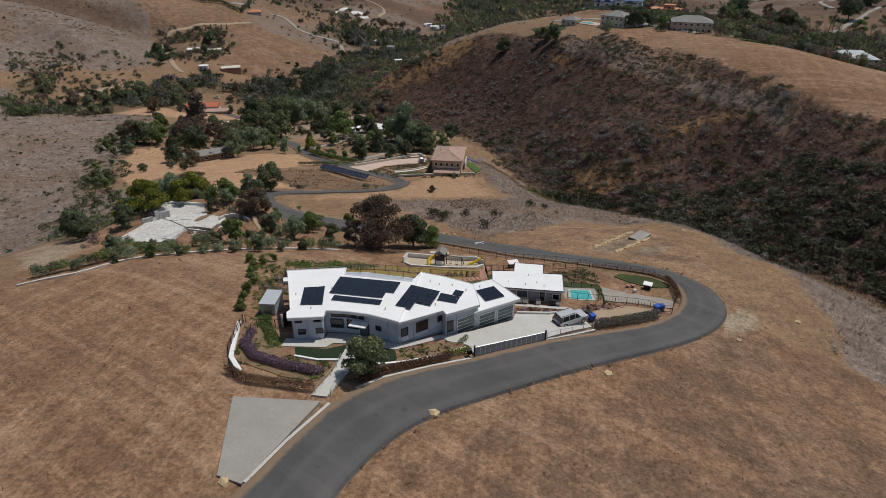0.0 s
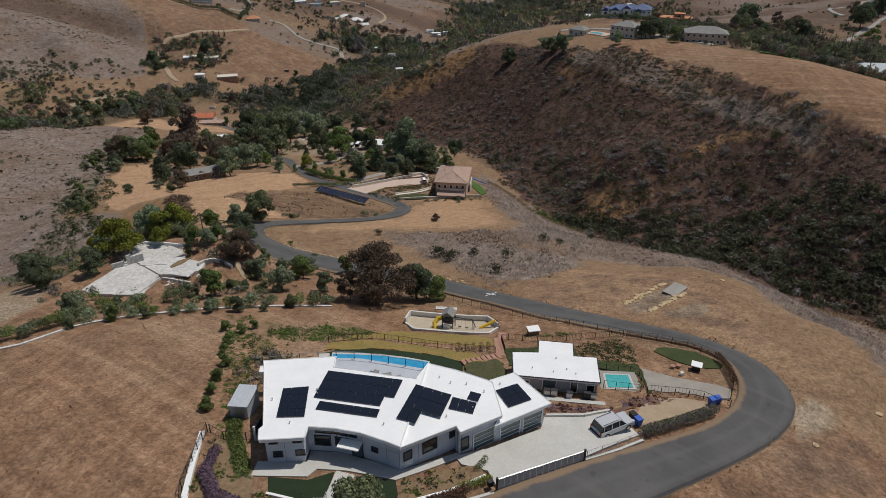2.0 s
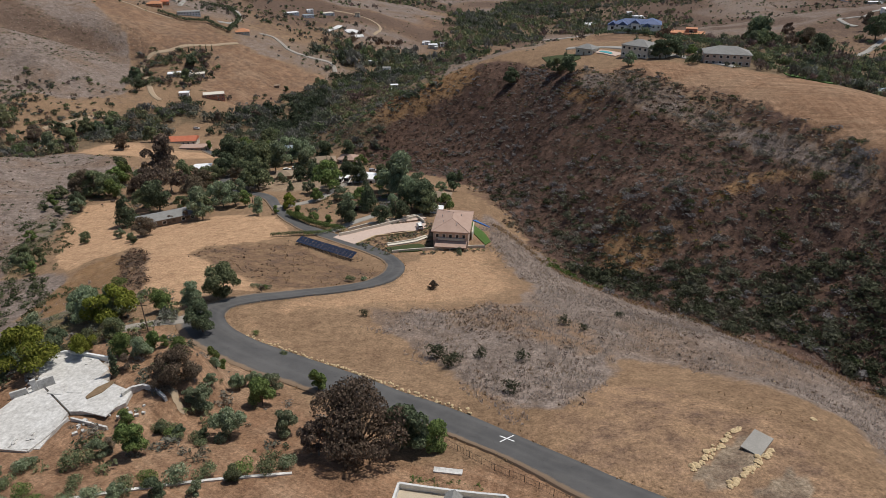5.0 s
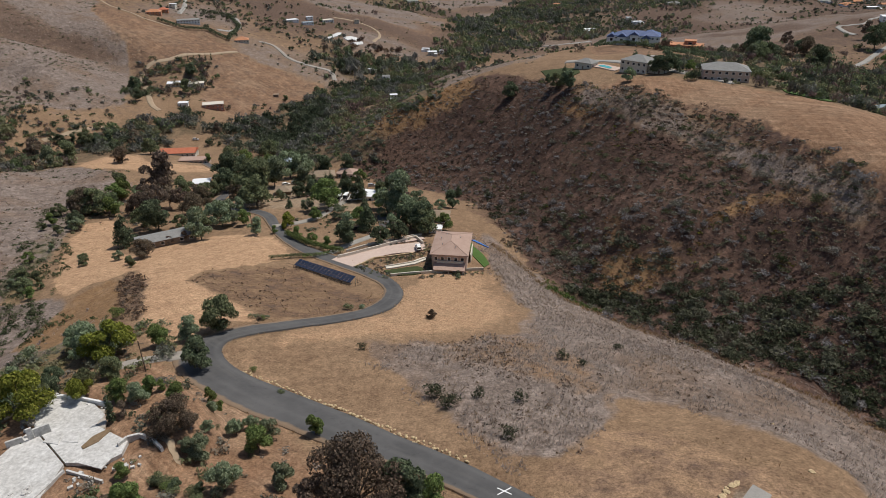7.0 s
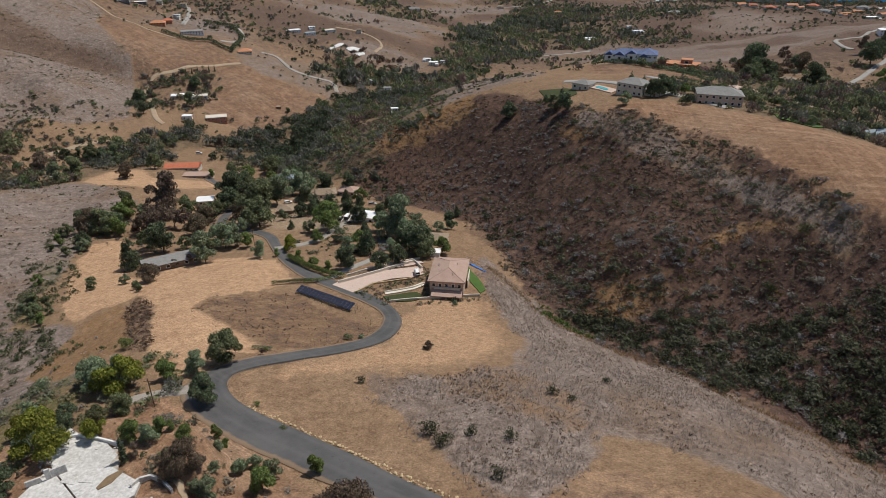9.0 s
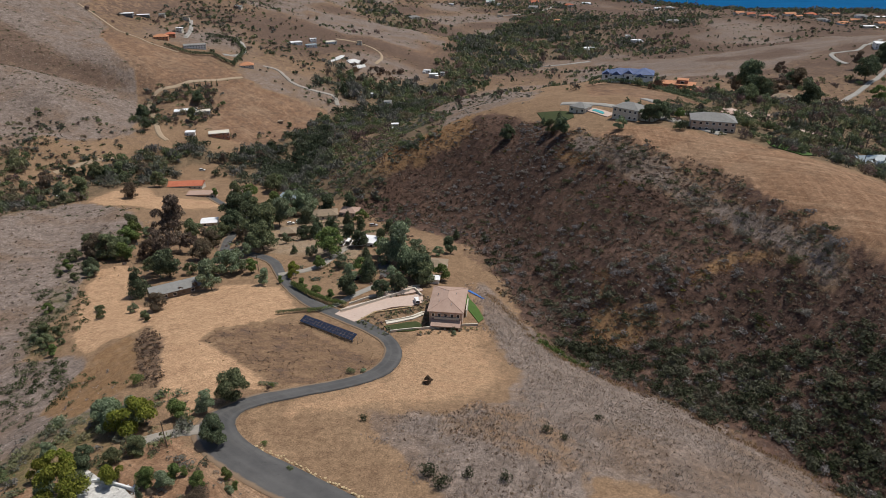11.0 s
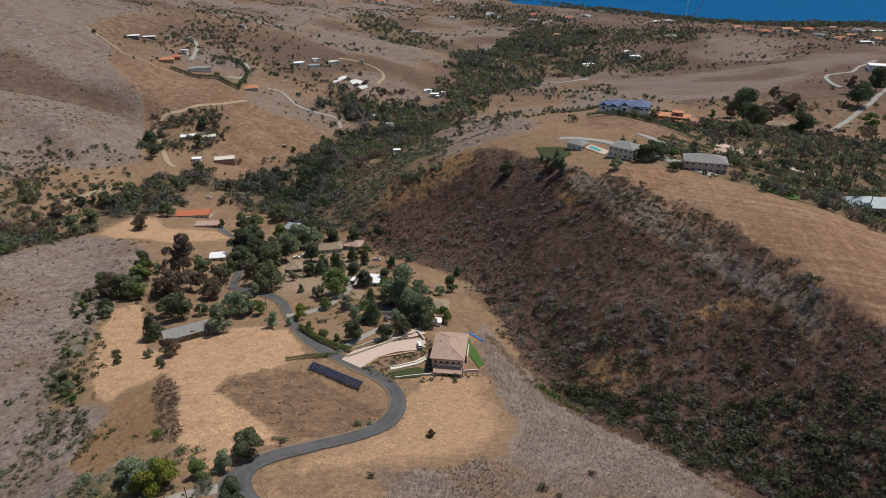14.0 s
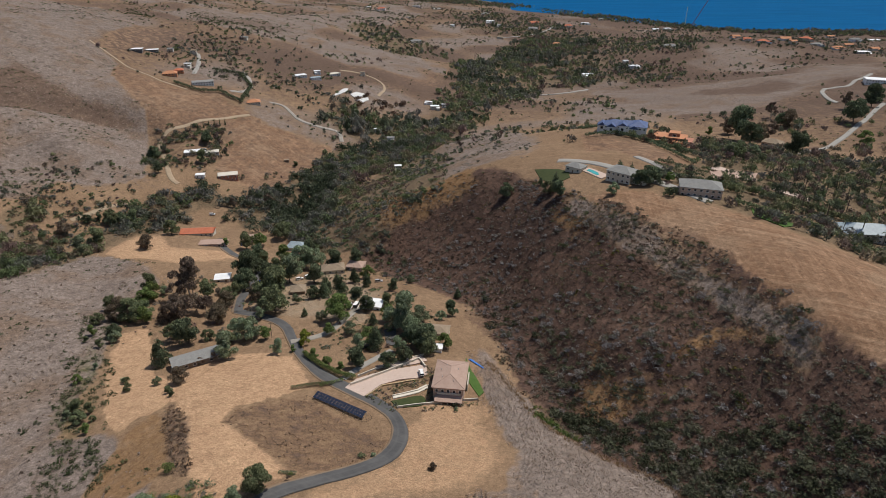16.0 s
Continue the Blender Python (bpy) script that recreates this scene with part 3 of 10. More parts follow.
COAST = [(768, 2313, -164), (580, 2166, -164), (-700, 1500, -5), (-900, 900, 70), (-800, 2300, -60), (-300, 2300, -120), (300, 2900, -168), (1000, 1000, -80), (900, 500, -40), (1500, 1500, -130), (1100, 1800, -140), (100, 2300, -154)]
SHORE = [(-900, 4300, -172), (50, 3800, -172), (380, 3270, -172), (700, 2750, -172), (1010, 2330, -172), (1300, 2330, -172), (1560, 2280, -172), (2100, 2100, -172), (2800, 2200, -172)]
OFF_SHORE = [(700, 3500, -215), (1500, 3000, -215), (2500, 3300, -215), (0, 4700, -215)]
SEA = -168
LINES = (HOUSE_RIDGE, HOUSE_TERRACE, HOUSE_PAD, LOWER_RIDGE, TAN_TERRACE, WEST_SIDE, EAST_CANYON, CANYON_SIDES, EAST_RIDGE, EAST_FAR, WEST_HILL, WEST_CREST, VALLEY, FAR_LAND, COAST, SHORE, OFF_SHORE)
KNOT = np.array([p for line in LINES for p in line], float)


def bend(d):
    return np.sqrt(d * d + 64.0)


# a smooth sheet through the lines
GAP = np.hypot(KNOT[:, None, 0] - KNOT[None, :, 0], KNOT[:, None, 1] - KNOT[None, :, 1])
SHEET = np.linalg.solve(np.block([[-bend(GAP) + np.diag(np.where(KNOT[:, 1] > 420, 5.0, 0.4)), np.ones((len(KNOT), 1))], [np.ones((1, len(KNOT))), np.zeros((1, 1))]]), np.append(KNOT[:, 2], 0.0))


def slope_z(x, y):
    """The natural ground, without roads and terraces."""
    x, y = np.asarray(x, float), np.asarray(y, float)
    z = np.full(x.shape, SHEET[-1])
    for k, w in zip(KNOT, SHEET):
        z -= w * bend(np.hypot(x - k[0], y - k[1]))
    return z


def bare_z(x, y):
    """The slopes, with the old building's terrace cut and filled into them."""
    x, y = np.asarray(x, float), np.asarray(y, float)
    z = slope_z(x, y)
    u, v = (x + 62) * 0.94 + (y - 54) * 0.34, (y - 54) * 0.94 - (x + 62) * 0.34
    w = np.clip((1.32 - np.hypot(u / 18, v / 14)) / 0.32, 0, 1)
    w = w * w * (3 - 2 * w)
    return z + (-18.8 + 0.07 * (x + 62) - 0.07 * (y - 53) - z) * w

# ---- what covers the land, in plan ----
CHAPARRAL = [(-106, 465.3), (-61, 420), (-34, 412), (0, 405), (30, 412), (48, 398), (66, 348), (88, 322), (104, 294), (122, 265), (137, 233), (142, 206), (149, 182), (156, 163), (168, 140), (190, 90), (230, 30), (330, -40), (300, -140), (210, -60), (165, 10), (110.4, 91.5), (105.7, 102.6), (96.9, 109.8), (89.8, 118.3), (84.6, 132.8), (77.8, 143.4), (61.4, 152.4), (54.7, 157.7), (44.4, 166.7), (36.9, 179.0), (28, 222), (15, 279), (-8, 308), (-54, 359)]
BRUSH_FLANK = [(-22, 105), (2, 104), (22, 112), (28, 140), (20, 165), (15, 180), (14, 229), (27, 205), (36.9, 179.0), (44.4, 166.7), (54.7, 157.7), (61.4, 152.4), (77.8, 143.4), (84.6, 132.8), (89.8, 118.3), (96.9, 109.8), (105.7, 102.6), (110.4, 91.5), (165, 5), (200, -60), (120, -80), (75, -40), (60, -12), (66, 3), (65, 16), (62, 33), (64, 45), (54, 62), (49, 74), (35, 78), (33, 66), (21, 53), (11, 53), (2, 63), (-8, 82), (-18, 95)]
WEST_BRUSH = [(-139, 120), (-148, 154), (-157.2, 194.8), (-168.2, 229.2), (-176, 262), (-177.1, 302.1), (-177.2, 316.5), (-201.6, 343.6), (-232, 358.9), (-307.8, 396.7), (-420, 420), (-700, 300), (-600, -100), (-190, -60), (-165, 60)]
HOUSE_WEST_BRUSH = [(-110, 60), (-92, 108), (-100, 128), (-128, 150), (-150, 150), (-139, 120), (-165, 60), (-190, -40), (-130, -40)]
VALLEY_WOODS = [(-337, 413), (-335, 455), (-310, 438), (-311, 407), (-279, 385), (-268, 422), (-271, 468), (-268, 493), (-249, 510), (-228, 521), (-211, 542), (-190, 513), (-185, 534), (-174, 555), (-161, 571), (-142, 649), (-125, 703), (-99, 716), (-67, 742), (-32, 780), (11, 756), (-9, 647), (-41, 664), (-48, 584), (-85, 594), (-88, 534), (-97, 405), (-100, 378), (-130, 435), (-164, 457), (-185, 478), (-198, 505), (-224, 493), (-227, 462), (-228, 440), (-247, 423), (-249, 392), (-251, 367), (-257, 343), (-249, 305), (-255, 288)]
FAR_WOODS = [(-169, 768), (-155, 868), (-112, 835), (-74, 843), (-21, 926), (6, 1042), (21, 1109), (19, 1313), (62, 1511), (117, 1528), (157, 1683), (247, 1944), (367, 1958), (441, 1905), (333, 1402), (313, 1256), (232, 1185), (190, 1187), (105, 980), (53, 858), (32, 745), (-17, 745), (-59, 742), (-93, 725), (-119, 763), (-140, 766)]
GROVES = [[(13, 2458), (152, 2707), (303, 2611), (428, 2307), (468, 2033), (544, 1987), (781, 1976), (640, 1567), (544, 1481), (528, 1344), (405, 1193), (321, 1292), (412, 1774), (305, 2001), (163, 1956), (67, 2163)], [(-272, 1823), (-219, 2064), (-35, 1668), (23, 1639), (-5, 1443), (-99, 1333), (-196, 1566)]]
HILL_GROVE = [(-420.5, 949.5), (-424.9, 1082.8), (-386.4, 1101.3), (-329.9, 1018.2), (-279.3, 969.7), (-275.2, 949.5), (-309.4, 916.6), (-347.9, 955.2), (-378.8, 952.4), (-411.3, 932.8)]
THICKETS = [[(-721.6, 1481.7), (-582.7, 1296.9), (-486.6, 1087), (-503, 1062), (-531.6, 1080.8)], [(-515.5, 1342.7), (-461.4, 1344.1), (-412.5, 1464.6), (-336.3, 1384.1), (-348.2, 1316.9), (-400.3, 1278.2), (-408, 1174.5), (-436.4, 1122)]]
WEST_BANK = [(-389.1, 492.4), (-376.9, 521.8), (-338.2, 536.4), (-292.8, 550.6), (-270.6, 494.1), (-275.7, 448.3), (-292.2, 396.7), (-252.7, 283.7), (-312.5, 376.3)]
HILL_FIELD = [(-427, 818), (-374, 785), (-343, 775), (-313, 776), (-287, 783), (-268, 753), (-234, 737), (-274, 687), (-307, 655), (-322, 649), (-330, 661), (-335, 679), (-359, 699), (-415, 768)]
BANK_FIELD = [(-287, 1069), (-266, 1191), (-174, 1058), (-103, 1106), (-49, 1253), (1, 1255), (16, 1104), (-22, 1026), (-72, 936), (-106, 931), (-148, 1000), (-202, 1002), (-251, 987)]
PALE_BELT = [(80.9, 339.8), (95.0, 296.3), (111.9, 276.2), (119.1, 256.6), (128.0, 233.8), (135.8, 210.2), (144.4, 193.1), (147.7, 181.0), (146.4, 168.2), (138.5, 162.2), (133.7, 179.2), (128.4, 194.1), (121.4, 219.8), (111.0, 237.4), (101.4, 255.4), (92.3, 270.7), (81.1, 293.7), (73.0, 320.8)]
CANYON_THICKET = [(38, 190), (61, 180), (81, 175), (98, 160), (108, 155), (120, 158), (142, 150), (175, 110), (200, 60), (190, 0), (165, 15), (113.4, 94.5), (108.7, 105.6), (99.9, 112.8), (92.8, 121.3), (87.6, 135.8), (80.8, 146.4), (64.4, 155.4)]
RUSTY = [[(59.1, 199.6), (72.8, 193.2), (88.2, 179.2), (82.5, 171.9), (70.4, 171.5), (55.8, 179.8)], [(98.5, 196.9), (109.6, 197.6), (121.6, 196.7), (132.4, 194.8), (129.5, 187.2), (117.5, 190.3), (105.2, 190.0), (97.1, 191.7)], [(-64.8, 470.8), (-24.9, 415.0), (7.0, 418.5), (23.3, 428.9), (21.7, 391.2), (-8.5, 391.9), (-31.2, 383.8), (-46.2, 380.0)], [(64.0, 331.9), (82.6, 302.1), (80.2, 288.5), (67.2, 310.8)], [(66.3, 215.2), (71.9, 211.2), (74.0, 200.0), (66.2, 203.1)]]
KNOLL_WEEDS = [(-81, 159), (-64, 172), (-51, 170), (-27, 148), (-20, 142), (-20, 133), (-36, 122), (-48, 116), (-56, 124), (-69, 137), (-82, 149)]
BROWN_WEEDS = [KNOLL_WEEDS, [(0, 105), (14, 109), (27, 114), (40, 86), (32, 72), (21, 80), (0, 90)]]
GREEN_WEEDS = [[(-37.7, 22.9), (-33.8, 23.4), (-29.6, 12.7), (-27.4, 4.5), (-25.5, -5.0), (-22.9, -15.1), (-24.9, -17.4), (-28.8, -5.2), (-31.5, 4.1)], [(-27.2, 15.1), (-25.7, 20.0), (-20.9, 22.3), (-19.4, 19.3), (-20.5, 15.5), (-23.7, 12.7), (-25.8, 11.2)], [(-28, 17.0), (-21.0, 20.6), (-12, 19.5), (-15, 14.4), (-24.6, 12.0)], [(-110, 100), (-96, 112), (-80, 96), (-70, 78), (-86, 66), (-112, 80)], [(38, 186), (48, 184), (57, 167), (55, 158), (41, 170)]]
EAST_GARDENS = [(120, 330), (134.9, 313.2), (153.5, 295.5), (166.8, 277.5), (174.4, 263.6), (182.2, 251.8), (191.8, 244.1), (198.5, 237.0), (202.5, 232.3), (330, 230), (400, 330), (375, 480.4), (270.9, 543.1), (146.8, 451), (94.8, 461.3), (150, 480), (180, 395)]
SPUR = [(-70, 480), (-43.7, 582), (-7.1, 633.9), (36.5, 747.8), (81.2, 738.5), (92.6, 557.3), (76.2, 469.5), (60, 424), (31, 420), (0, 412), (-40, 420)]
YARD_SOIL = [(-36, 20), (-30, 2), (-28, -14), (-24, -30), (8, -24), (36, -6), (38, 8), (26, 18), (10, 36), (-12, 40), (-24, 34)]
ORCHARD = [(-75, 12), (-36, 20), (-12, 36), (-20, 52), (-45, 72), (-60, 84), (-84, 80), (-100, 50)]
CUTS = [[(30.0, 30.4), (42.6, 40.6), (45, 36.0), (34.8, 28.2)], [(37.3, 27.4), (44.5, 31.6), (46.9, 28.2), (43.7, 25.4), (38.2, 25.0)]]
EAST_FIELD = [(93, 322), (101.4, 329.1), (133.4, 310.2), (152.0, 292.5), (165.3, 274.5), (172.9, 260.6), (180.7, 248.8), (190.3, 241.1), (197.0, 234.0), (201.0, 229.3), (260, 60), (205, 80), (146.4, 168.2), (147.7, 181.0), (144.4, 193.1), (135.8, 210.2), (128.0, 233.8), (119.1, 256.6), (111.9, 276.2), (95.0, 296.3), (80.9, 339.8)]
WEST_FIELD = [(-17, -46), (-21, -33), (-26, -28), (-28, -14), (-30, 2), (-36, 20), (-54, 22), (-75, 12), (-120, -30), (-130, -120), (-20, -120)]
SOUTH_FIELD = [(-9, -48), (0, -34), (16, -24), (34, -12), (47, -2), (58, -10), (75, -40), (100, -120), (-10, -120)]
GOLD_KNOLL = [(-130, 156), (-155, 202), (-162, 223), (-166, 242), (-157, 249), (-141, 221), (-129, 196), (-119, 191), (-113, 205), (-97, 213), (-81, 215), (-69, 207), (-60, 192), (-57, 182), (-64, 174), (-82, 161), (-83, 150), (-69, 137), (-56, 124), (-51, 118), (-52, 112), (-64, 116), (-62, 97), (-71, 98), (-82, 117), (-93, 144), (-110, 171), (-112, 162), (-120, 157), (-121, 149)]
GOLD_LAP = [(-20, 145), (-10, 176), (14, 172), (24, 150), (20, 116), (0, 108), (-30, 104), (-50, 98), (-20, 68), (5, 48), (12, 42), (-2, 50), (-50, 92), (-45, 108), (-15, 128)]
GOLD_EDGE = [(6, 44), (18, 30), (36, 21), (45, 10), (56, 12), (52, 45), (40, 60), (30, 62), (16, 50)]
MID_FIELD = [(-254, 706), (-232, 729), (-207, 721), (-174, 718), (-149, 709), (-131, 701), (-142, 649), (-155, 593), (-160, 563), (-185, 553), (-215, 566), (-233, 584), (-235, 628), (-244, 665)]
BEND_APRON = [(44.8, -1.2), (49.5, 0.6), (50.8, -2.6), (48.7, -5.6), (44.1, -8.2), (41.1, -8.1), (43.0, -5.1)]
RED_PATCH = [(41.6, -12.0), (46.1, -10.4), (46.4, -12.2), (42.1, -15.3), (40.1, -14.5)]
SANDY = [(-122, 300), (-100, 330), (-60, 345), (-30, 300), (-40, 240), (-75, 255), (-110, 270)]

TOP_FIELD = [(-476, 869), (-476, 937), (-475, 1021), (-432, 1090), (-391, 1106), (-401, 1040), (-416, 973), (-443, 920), (-441, 852), (-460, 858)]
WEST_GREY = [(-629, 862), (-617, 989), (-610, 1159), (-525, 1038), (-482, 1006), (-475, 920), (-476, 862), (-427, 818), (-415, 768), (-359, 699), (-335, 679), (-330, 661), (-318, 631), (-281, 535), (-293, 514), (-315, 495), (-337, 492), (-335, 455), (-364, 420)]
WEST_RED = [(-510, 664), (-473, 723), (-416, 678), (-374, 678), (-341, 665), (-328, 646), (-362, 643), (-397, 634), (-420, 618), (-466, 590)]
RIDGE_GREY = [(-565, 1236), (-542, 1399), (-202, 2858), (-92, 2476), (-163, 2021), (-287, 1817), (-277, 1194), (-353, 1175), (-446, 1186)]
SLOPE_GREY = [(-268, 1202), (-238, 1484), (-159, 1463), (-29, 1362), (18, 1231), (-49, 1253), (-103, 1106), (-174, 1058)]
EAST_GREY = [(283, 1172), (405, 1127), (492, 1145), (587, 1060), (697, 1191), (932, 1355), (619, 870), (568, 913), (441, 774), (351, 727), (270, 726), (259, 886)]
BANK_GOLD = [(-243, 371), (-248, 413), (-227, 428), (-202, 391), (-153, 391), (-143, 372), (-184, 347), (-207, 357), (-224, 353)]
SLOPE_SCRUB = [(-140, 572), (-101, 582), (-72, 572), (-49, 642), (-15, 740), (7, 419), (-9, 402), (-32, 392), (-38, 376), (-47, 360), (-68, 370), (-97, 396), (-121, 469)]
RUST_SLOPE = [(-117, 113), (-119, 126), (-119, 138), (-118, 154), (-112, 162), (-98, 140), (-88, 119), (-93, 115), (-97, 108), (-99, 103)]
KNOLL_BRUSH = [(-108, 158), (-109, 169), (-97, 155), (-86, 129), (-80, 113), (-87, 115), (-97, 133)]
WEST_WEEDS = [(-176, 216), (-180, 244), (-190, 276), (-173, 255), (-169, 230), (-156, 202), (-132, 156), (-135, 150), (-134, 136), (-136, 133), (-157, 164), (-160, 174)]
DARK_BANDS = [[(400.7, 974.0), (474.8, 1012.8), (535.2, 959.2), (522.1, 873.0), (469.6, 859.7), (413.9, 873.7), (375.3, 896.4)], [(269.8, 726.4), (362.9, 753.4), (438.2, 768.5), (423.5, 745.2), (343.1, 707.7), (273.5, 697.9)]]
RIDGE_FIELD = [(116.1, 492.0), (139.9, 475.7), (159.6, 449.3), (168.9, 389.0), (164.3, 376.2), (137.8, 378.8), (124.5, 415.3), (104.0, 413.6)]

# roads by their two edges
ROAD_IN = [(-68, -170), (-45, -110), (-30, -74), (-23, -57), (-17.4, -45.1), (-15.2, -39.2), (-12.2, -32.8), (-6.8, -27.4), (-1.6, -24.6), (3.6, -22.3), (13.9, -17.3), (22.5, -12.6), (31.2, -7.4), (36.8, -2.6), (39.6, 2.8), (39.4, 8.7), (36.0, 13.2), (28, 17.2), (18.4, 24.1), (8.2, 37.8), (-4.3, 47.6), (-14.4, 53.8), (-23.1, 58.5), (-33.3, 65.6), (-44.8, 73.1), (-55.6, 80.5),
           (-61.6, 88.2), (-62, 95.5), (-58.6, 103), (-54.2, 110), (-44.1, 117), (-30.2, 125.4), (-22.7, 132), (-19.2, 143), (-20.1, 157), (-27.1, 168), (-42.8, 178.5), (-55.2, 188), (-69.8, 210.5), (-78, 229), (-86, 247), (-100, 258), (-118, 268)]
ROAD_OUT = [(-57, -175), (-34, -113), (-19, -77), (-13, -57), (-10, -46.9), (-7.7, -42), (-4.8, -37.6), (-0.5, -33.3), (7.6, -28.5), (14.9, -24.4), (23.2, -19.6), (33.5, -12.6), (40.2, -7.8), (44.7, -2.6), (45.7, 1.6), (44.9, 6.7), (42, 12.1), (36.2, 19.0), (24.6, 28), (14.5, 39.2), (3.2, 50.5), (-8.9, 59.8), (-21, 69.6), (-35.1, 80.3), (-45.3, 86.2), (-51.7, 92),
            (-53.6, 98), (-50.7, 103.7), (-42.6, 110), (-28.8, 118.2), (-20.1, 124.5), (-14.3, 132.8), (-12.8, 147), (-16.7, 163.4), (-25.8, 175), (-39.8, 185), (-52.4, 194.8), (-64.5, 212), (-73, 229), (-80, 248), (-96, 264), (-114, 273)]
VALLEY_ROAD = [(-116, 270), (-122, 293), (-121, 325), (-130, 360), (-165, 392), (-179.2, 423)]
SIDE_DRIVE = [(-60, 91), (-67, 89), (-74, 85)]


def covers(x, y):
    """Weights for each kind of cover at the points; loose: how far a border wanders."""
    def w(*polys, loose=1.0):
        r = np.zeros(x.shape)
        for i in range(4):
            wide = np.clip(np.hypot(x, y) - 150, 0, 900) * 0.07
            jx = x + ((waves(x, y, 45, 21 + i) - 0.5) * wide + (waves(x, y, 9, 1 + i) - 0.5) * 9 + (waves(x, y, 35, 5 + i) - 0.5) * 14) * loose
            jy = y + ((waves(x, y, 45, 27 + i) - 0.5) * wide + (waves(x, y, 9, 11 + i) - 0.5) * 9 + (waves(x, y, 35, 15 + i) - 0.5) * 14) * loose
            m = np.zeros(x.shape, bool)
            for p in polys:
                m |= inside(p, jx, jy)
            r += m / 4
        return r
    most = lambda *a: np.max(a, axis=0)
    fields = w(MID_FIELD, HILL_FIELD, RIDGE_FIELD, loose=0.15)
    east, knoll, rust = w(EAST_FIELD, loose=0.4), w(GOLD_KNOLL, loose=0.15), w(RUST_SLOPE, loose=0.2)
    # brush and the darker tone both grow with distance from the house
    distance = np.clip((np.hypot(x, y) - 420) / 500, 0, 1)
    # reddish gully plants; its darkening also stands in for grazing light on the crest
    red = w(WEST_RED, loose=0.6)
    brush = most(w(BRUSH_FLANK, WEST_BRUSH, HOUSE_WEST_BRUSH, loose=0.6), w(WEST_GREY, loose=0.25) * (1 - 0.45 * red), w(PALE_BELT, loose=0.5) * 0.72, w(SPUR) * 0.7, w(RIDGE_GREY, SLOPE_GREY, EAST_GREY) * 0.85,
                 distance * np.clip(waves(x, y, 110, 3) * 2.0 - 0.65, 0, 0.9))
    brush = brush * (1 - most(fields, east, knoll, rust, w(TOP_FIELD, BANK_GOLD, loose=0.4)))
    return dict(brush=brush, chap=w(CHAPARRAL) * (1 - 0.8 * w(PALE_BELT, loose=0.5)), litter=most(w(VALLEY_WOODS) * 0.8, w(FAR_WOODS, EAST_GARDENS, *GROVES) * 0.75, w(SLOPE_SCRUB) * 0.7),
                soil=most(fields, east, w(WEST_FIELD, SOUTH_FIELD, YARD_SOIL, ORCHARD), w(BANK_FIELD) * 0.6),
                rust=most(w(*RUSTY), w(RED_PATCH) * 0.6, rust * 0.72, w(SOUTH_FIELD) * 0.33, w(KNOLL_WEEDS, loose=0.2) * 0.62, w(BROWN_WEEDS[1]) * 0.55, east * 0.3, red * 0.36, fields * 0.36),
                weed=most(w(*GREEN_WEEDS) * 0.6, w(WEST_WEEDS) * 0.5),
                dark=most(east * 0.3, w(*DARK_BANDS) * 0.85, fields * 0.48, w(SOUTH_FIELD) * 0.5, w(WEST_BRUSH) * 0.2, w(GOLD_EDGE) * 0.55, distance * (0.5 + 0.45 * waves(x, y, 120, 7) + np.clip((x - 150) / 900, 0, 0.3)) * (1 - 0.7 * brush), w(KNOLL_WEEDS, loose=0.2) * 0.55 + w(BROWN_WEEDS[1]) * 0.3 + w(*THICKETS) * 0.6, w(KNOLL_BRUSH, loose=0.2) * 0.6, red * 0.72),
                gold=most(knoll, w(GOLD_LAP, GOLD_EDGE) * 0.6, w(TOP_FIELD, BANK_GOLD, loose=0.4) * 0.8),
                sand=most(w(SANDY) * 0.5, w(BEND_APRON, loose=0.3) * 0.9, w([(-104, 54), (-88, 52), (-78, 34), (-75, 23), (-83, 21)]) * 0.75, np.logical_or(inside(CUTS[0], x, y), inside(CUTS[1], x, y)) * 0.8))


WEST_GULLY = [(-472, 614), (-428, 640), (-396, 652), (-356, 656), (-318, 638), (-300, 600)]


def ground_z(x, y):
    """The ground with its gullies and hummocks."""
    x, y = np.asarray(x, float), np.asarray(y, float)
    z = bare_z(x, y)
    wild = np.clip((np.hypot(x - 120, y - 190) - 0) / 1, 0, 1) * np.clip(inside(CHAPARRAL, x, y) * 1.0, 0, 1)
    z = z + wild * (waves(x, y, 22, 2) - 0.5) * 3.0
    hills = np.clip((np.hypot(x, y) - 260) / 300, 0, 1)
    z = z + hills * ((waves(x, y, 60, 4) - 0.5) * 6 + (waves(x, y, 24, 6) - 0.5) * 3 + np.clip((y - 700) / 500, 0, 1) * (waves(x, y, 130, 9) - 0.5) * 12) * np.clip((z - SEA) / 30, 0, 1)
    gully = np.full(z.shape, 1e9)
    for (ax, ay), (bx, by) in zip(WEST_GULLY, WEST_GULLY[1:]):
        k = np.clip(((x - ax) * (bx - ax) + (y - ay) * (by - ay)) / ((bx - ax) ** 2 + (by - ay) ** 2), 0, 1)
        gully = np.minimum(gully, np.hypot(x - ax - k * (bx - ax), y - ay - k * (by - ay)))
    z = z - 9 * np.exp(-(gully / 19) ** 2)
    z = z + (waves(x, y, 7, 8) - 0.5) * 0.35 * np.clip(np.hypot(x - 2, y + 8) / 45 - 0.6, 0, 1)
    # the guest house stands in a cut, with a bank rising to the drive
    south = np.clip(-3.9 - 0.139 * (x - 7.4) - y, 0, 60)
    cut = -5.98 + 0.44 * south + 1.6 * np.clip(7.0 - x, 0, 30) + 1.0 * np.clip(x - 20.5, 0, 30)
    return np.minimum(z, cut)


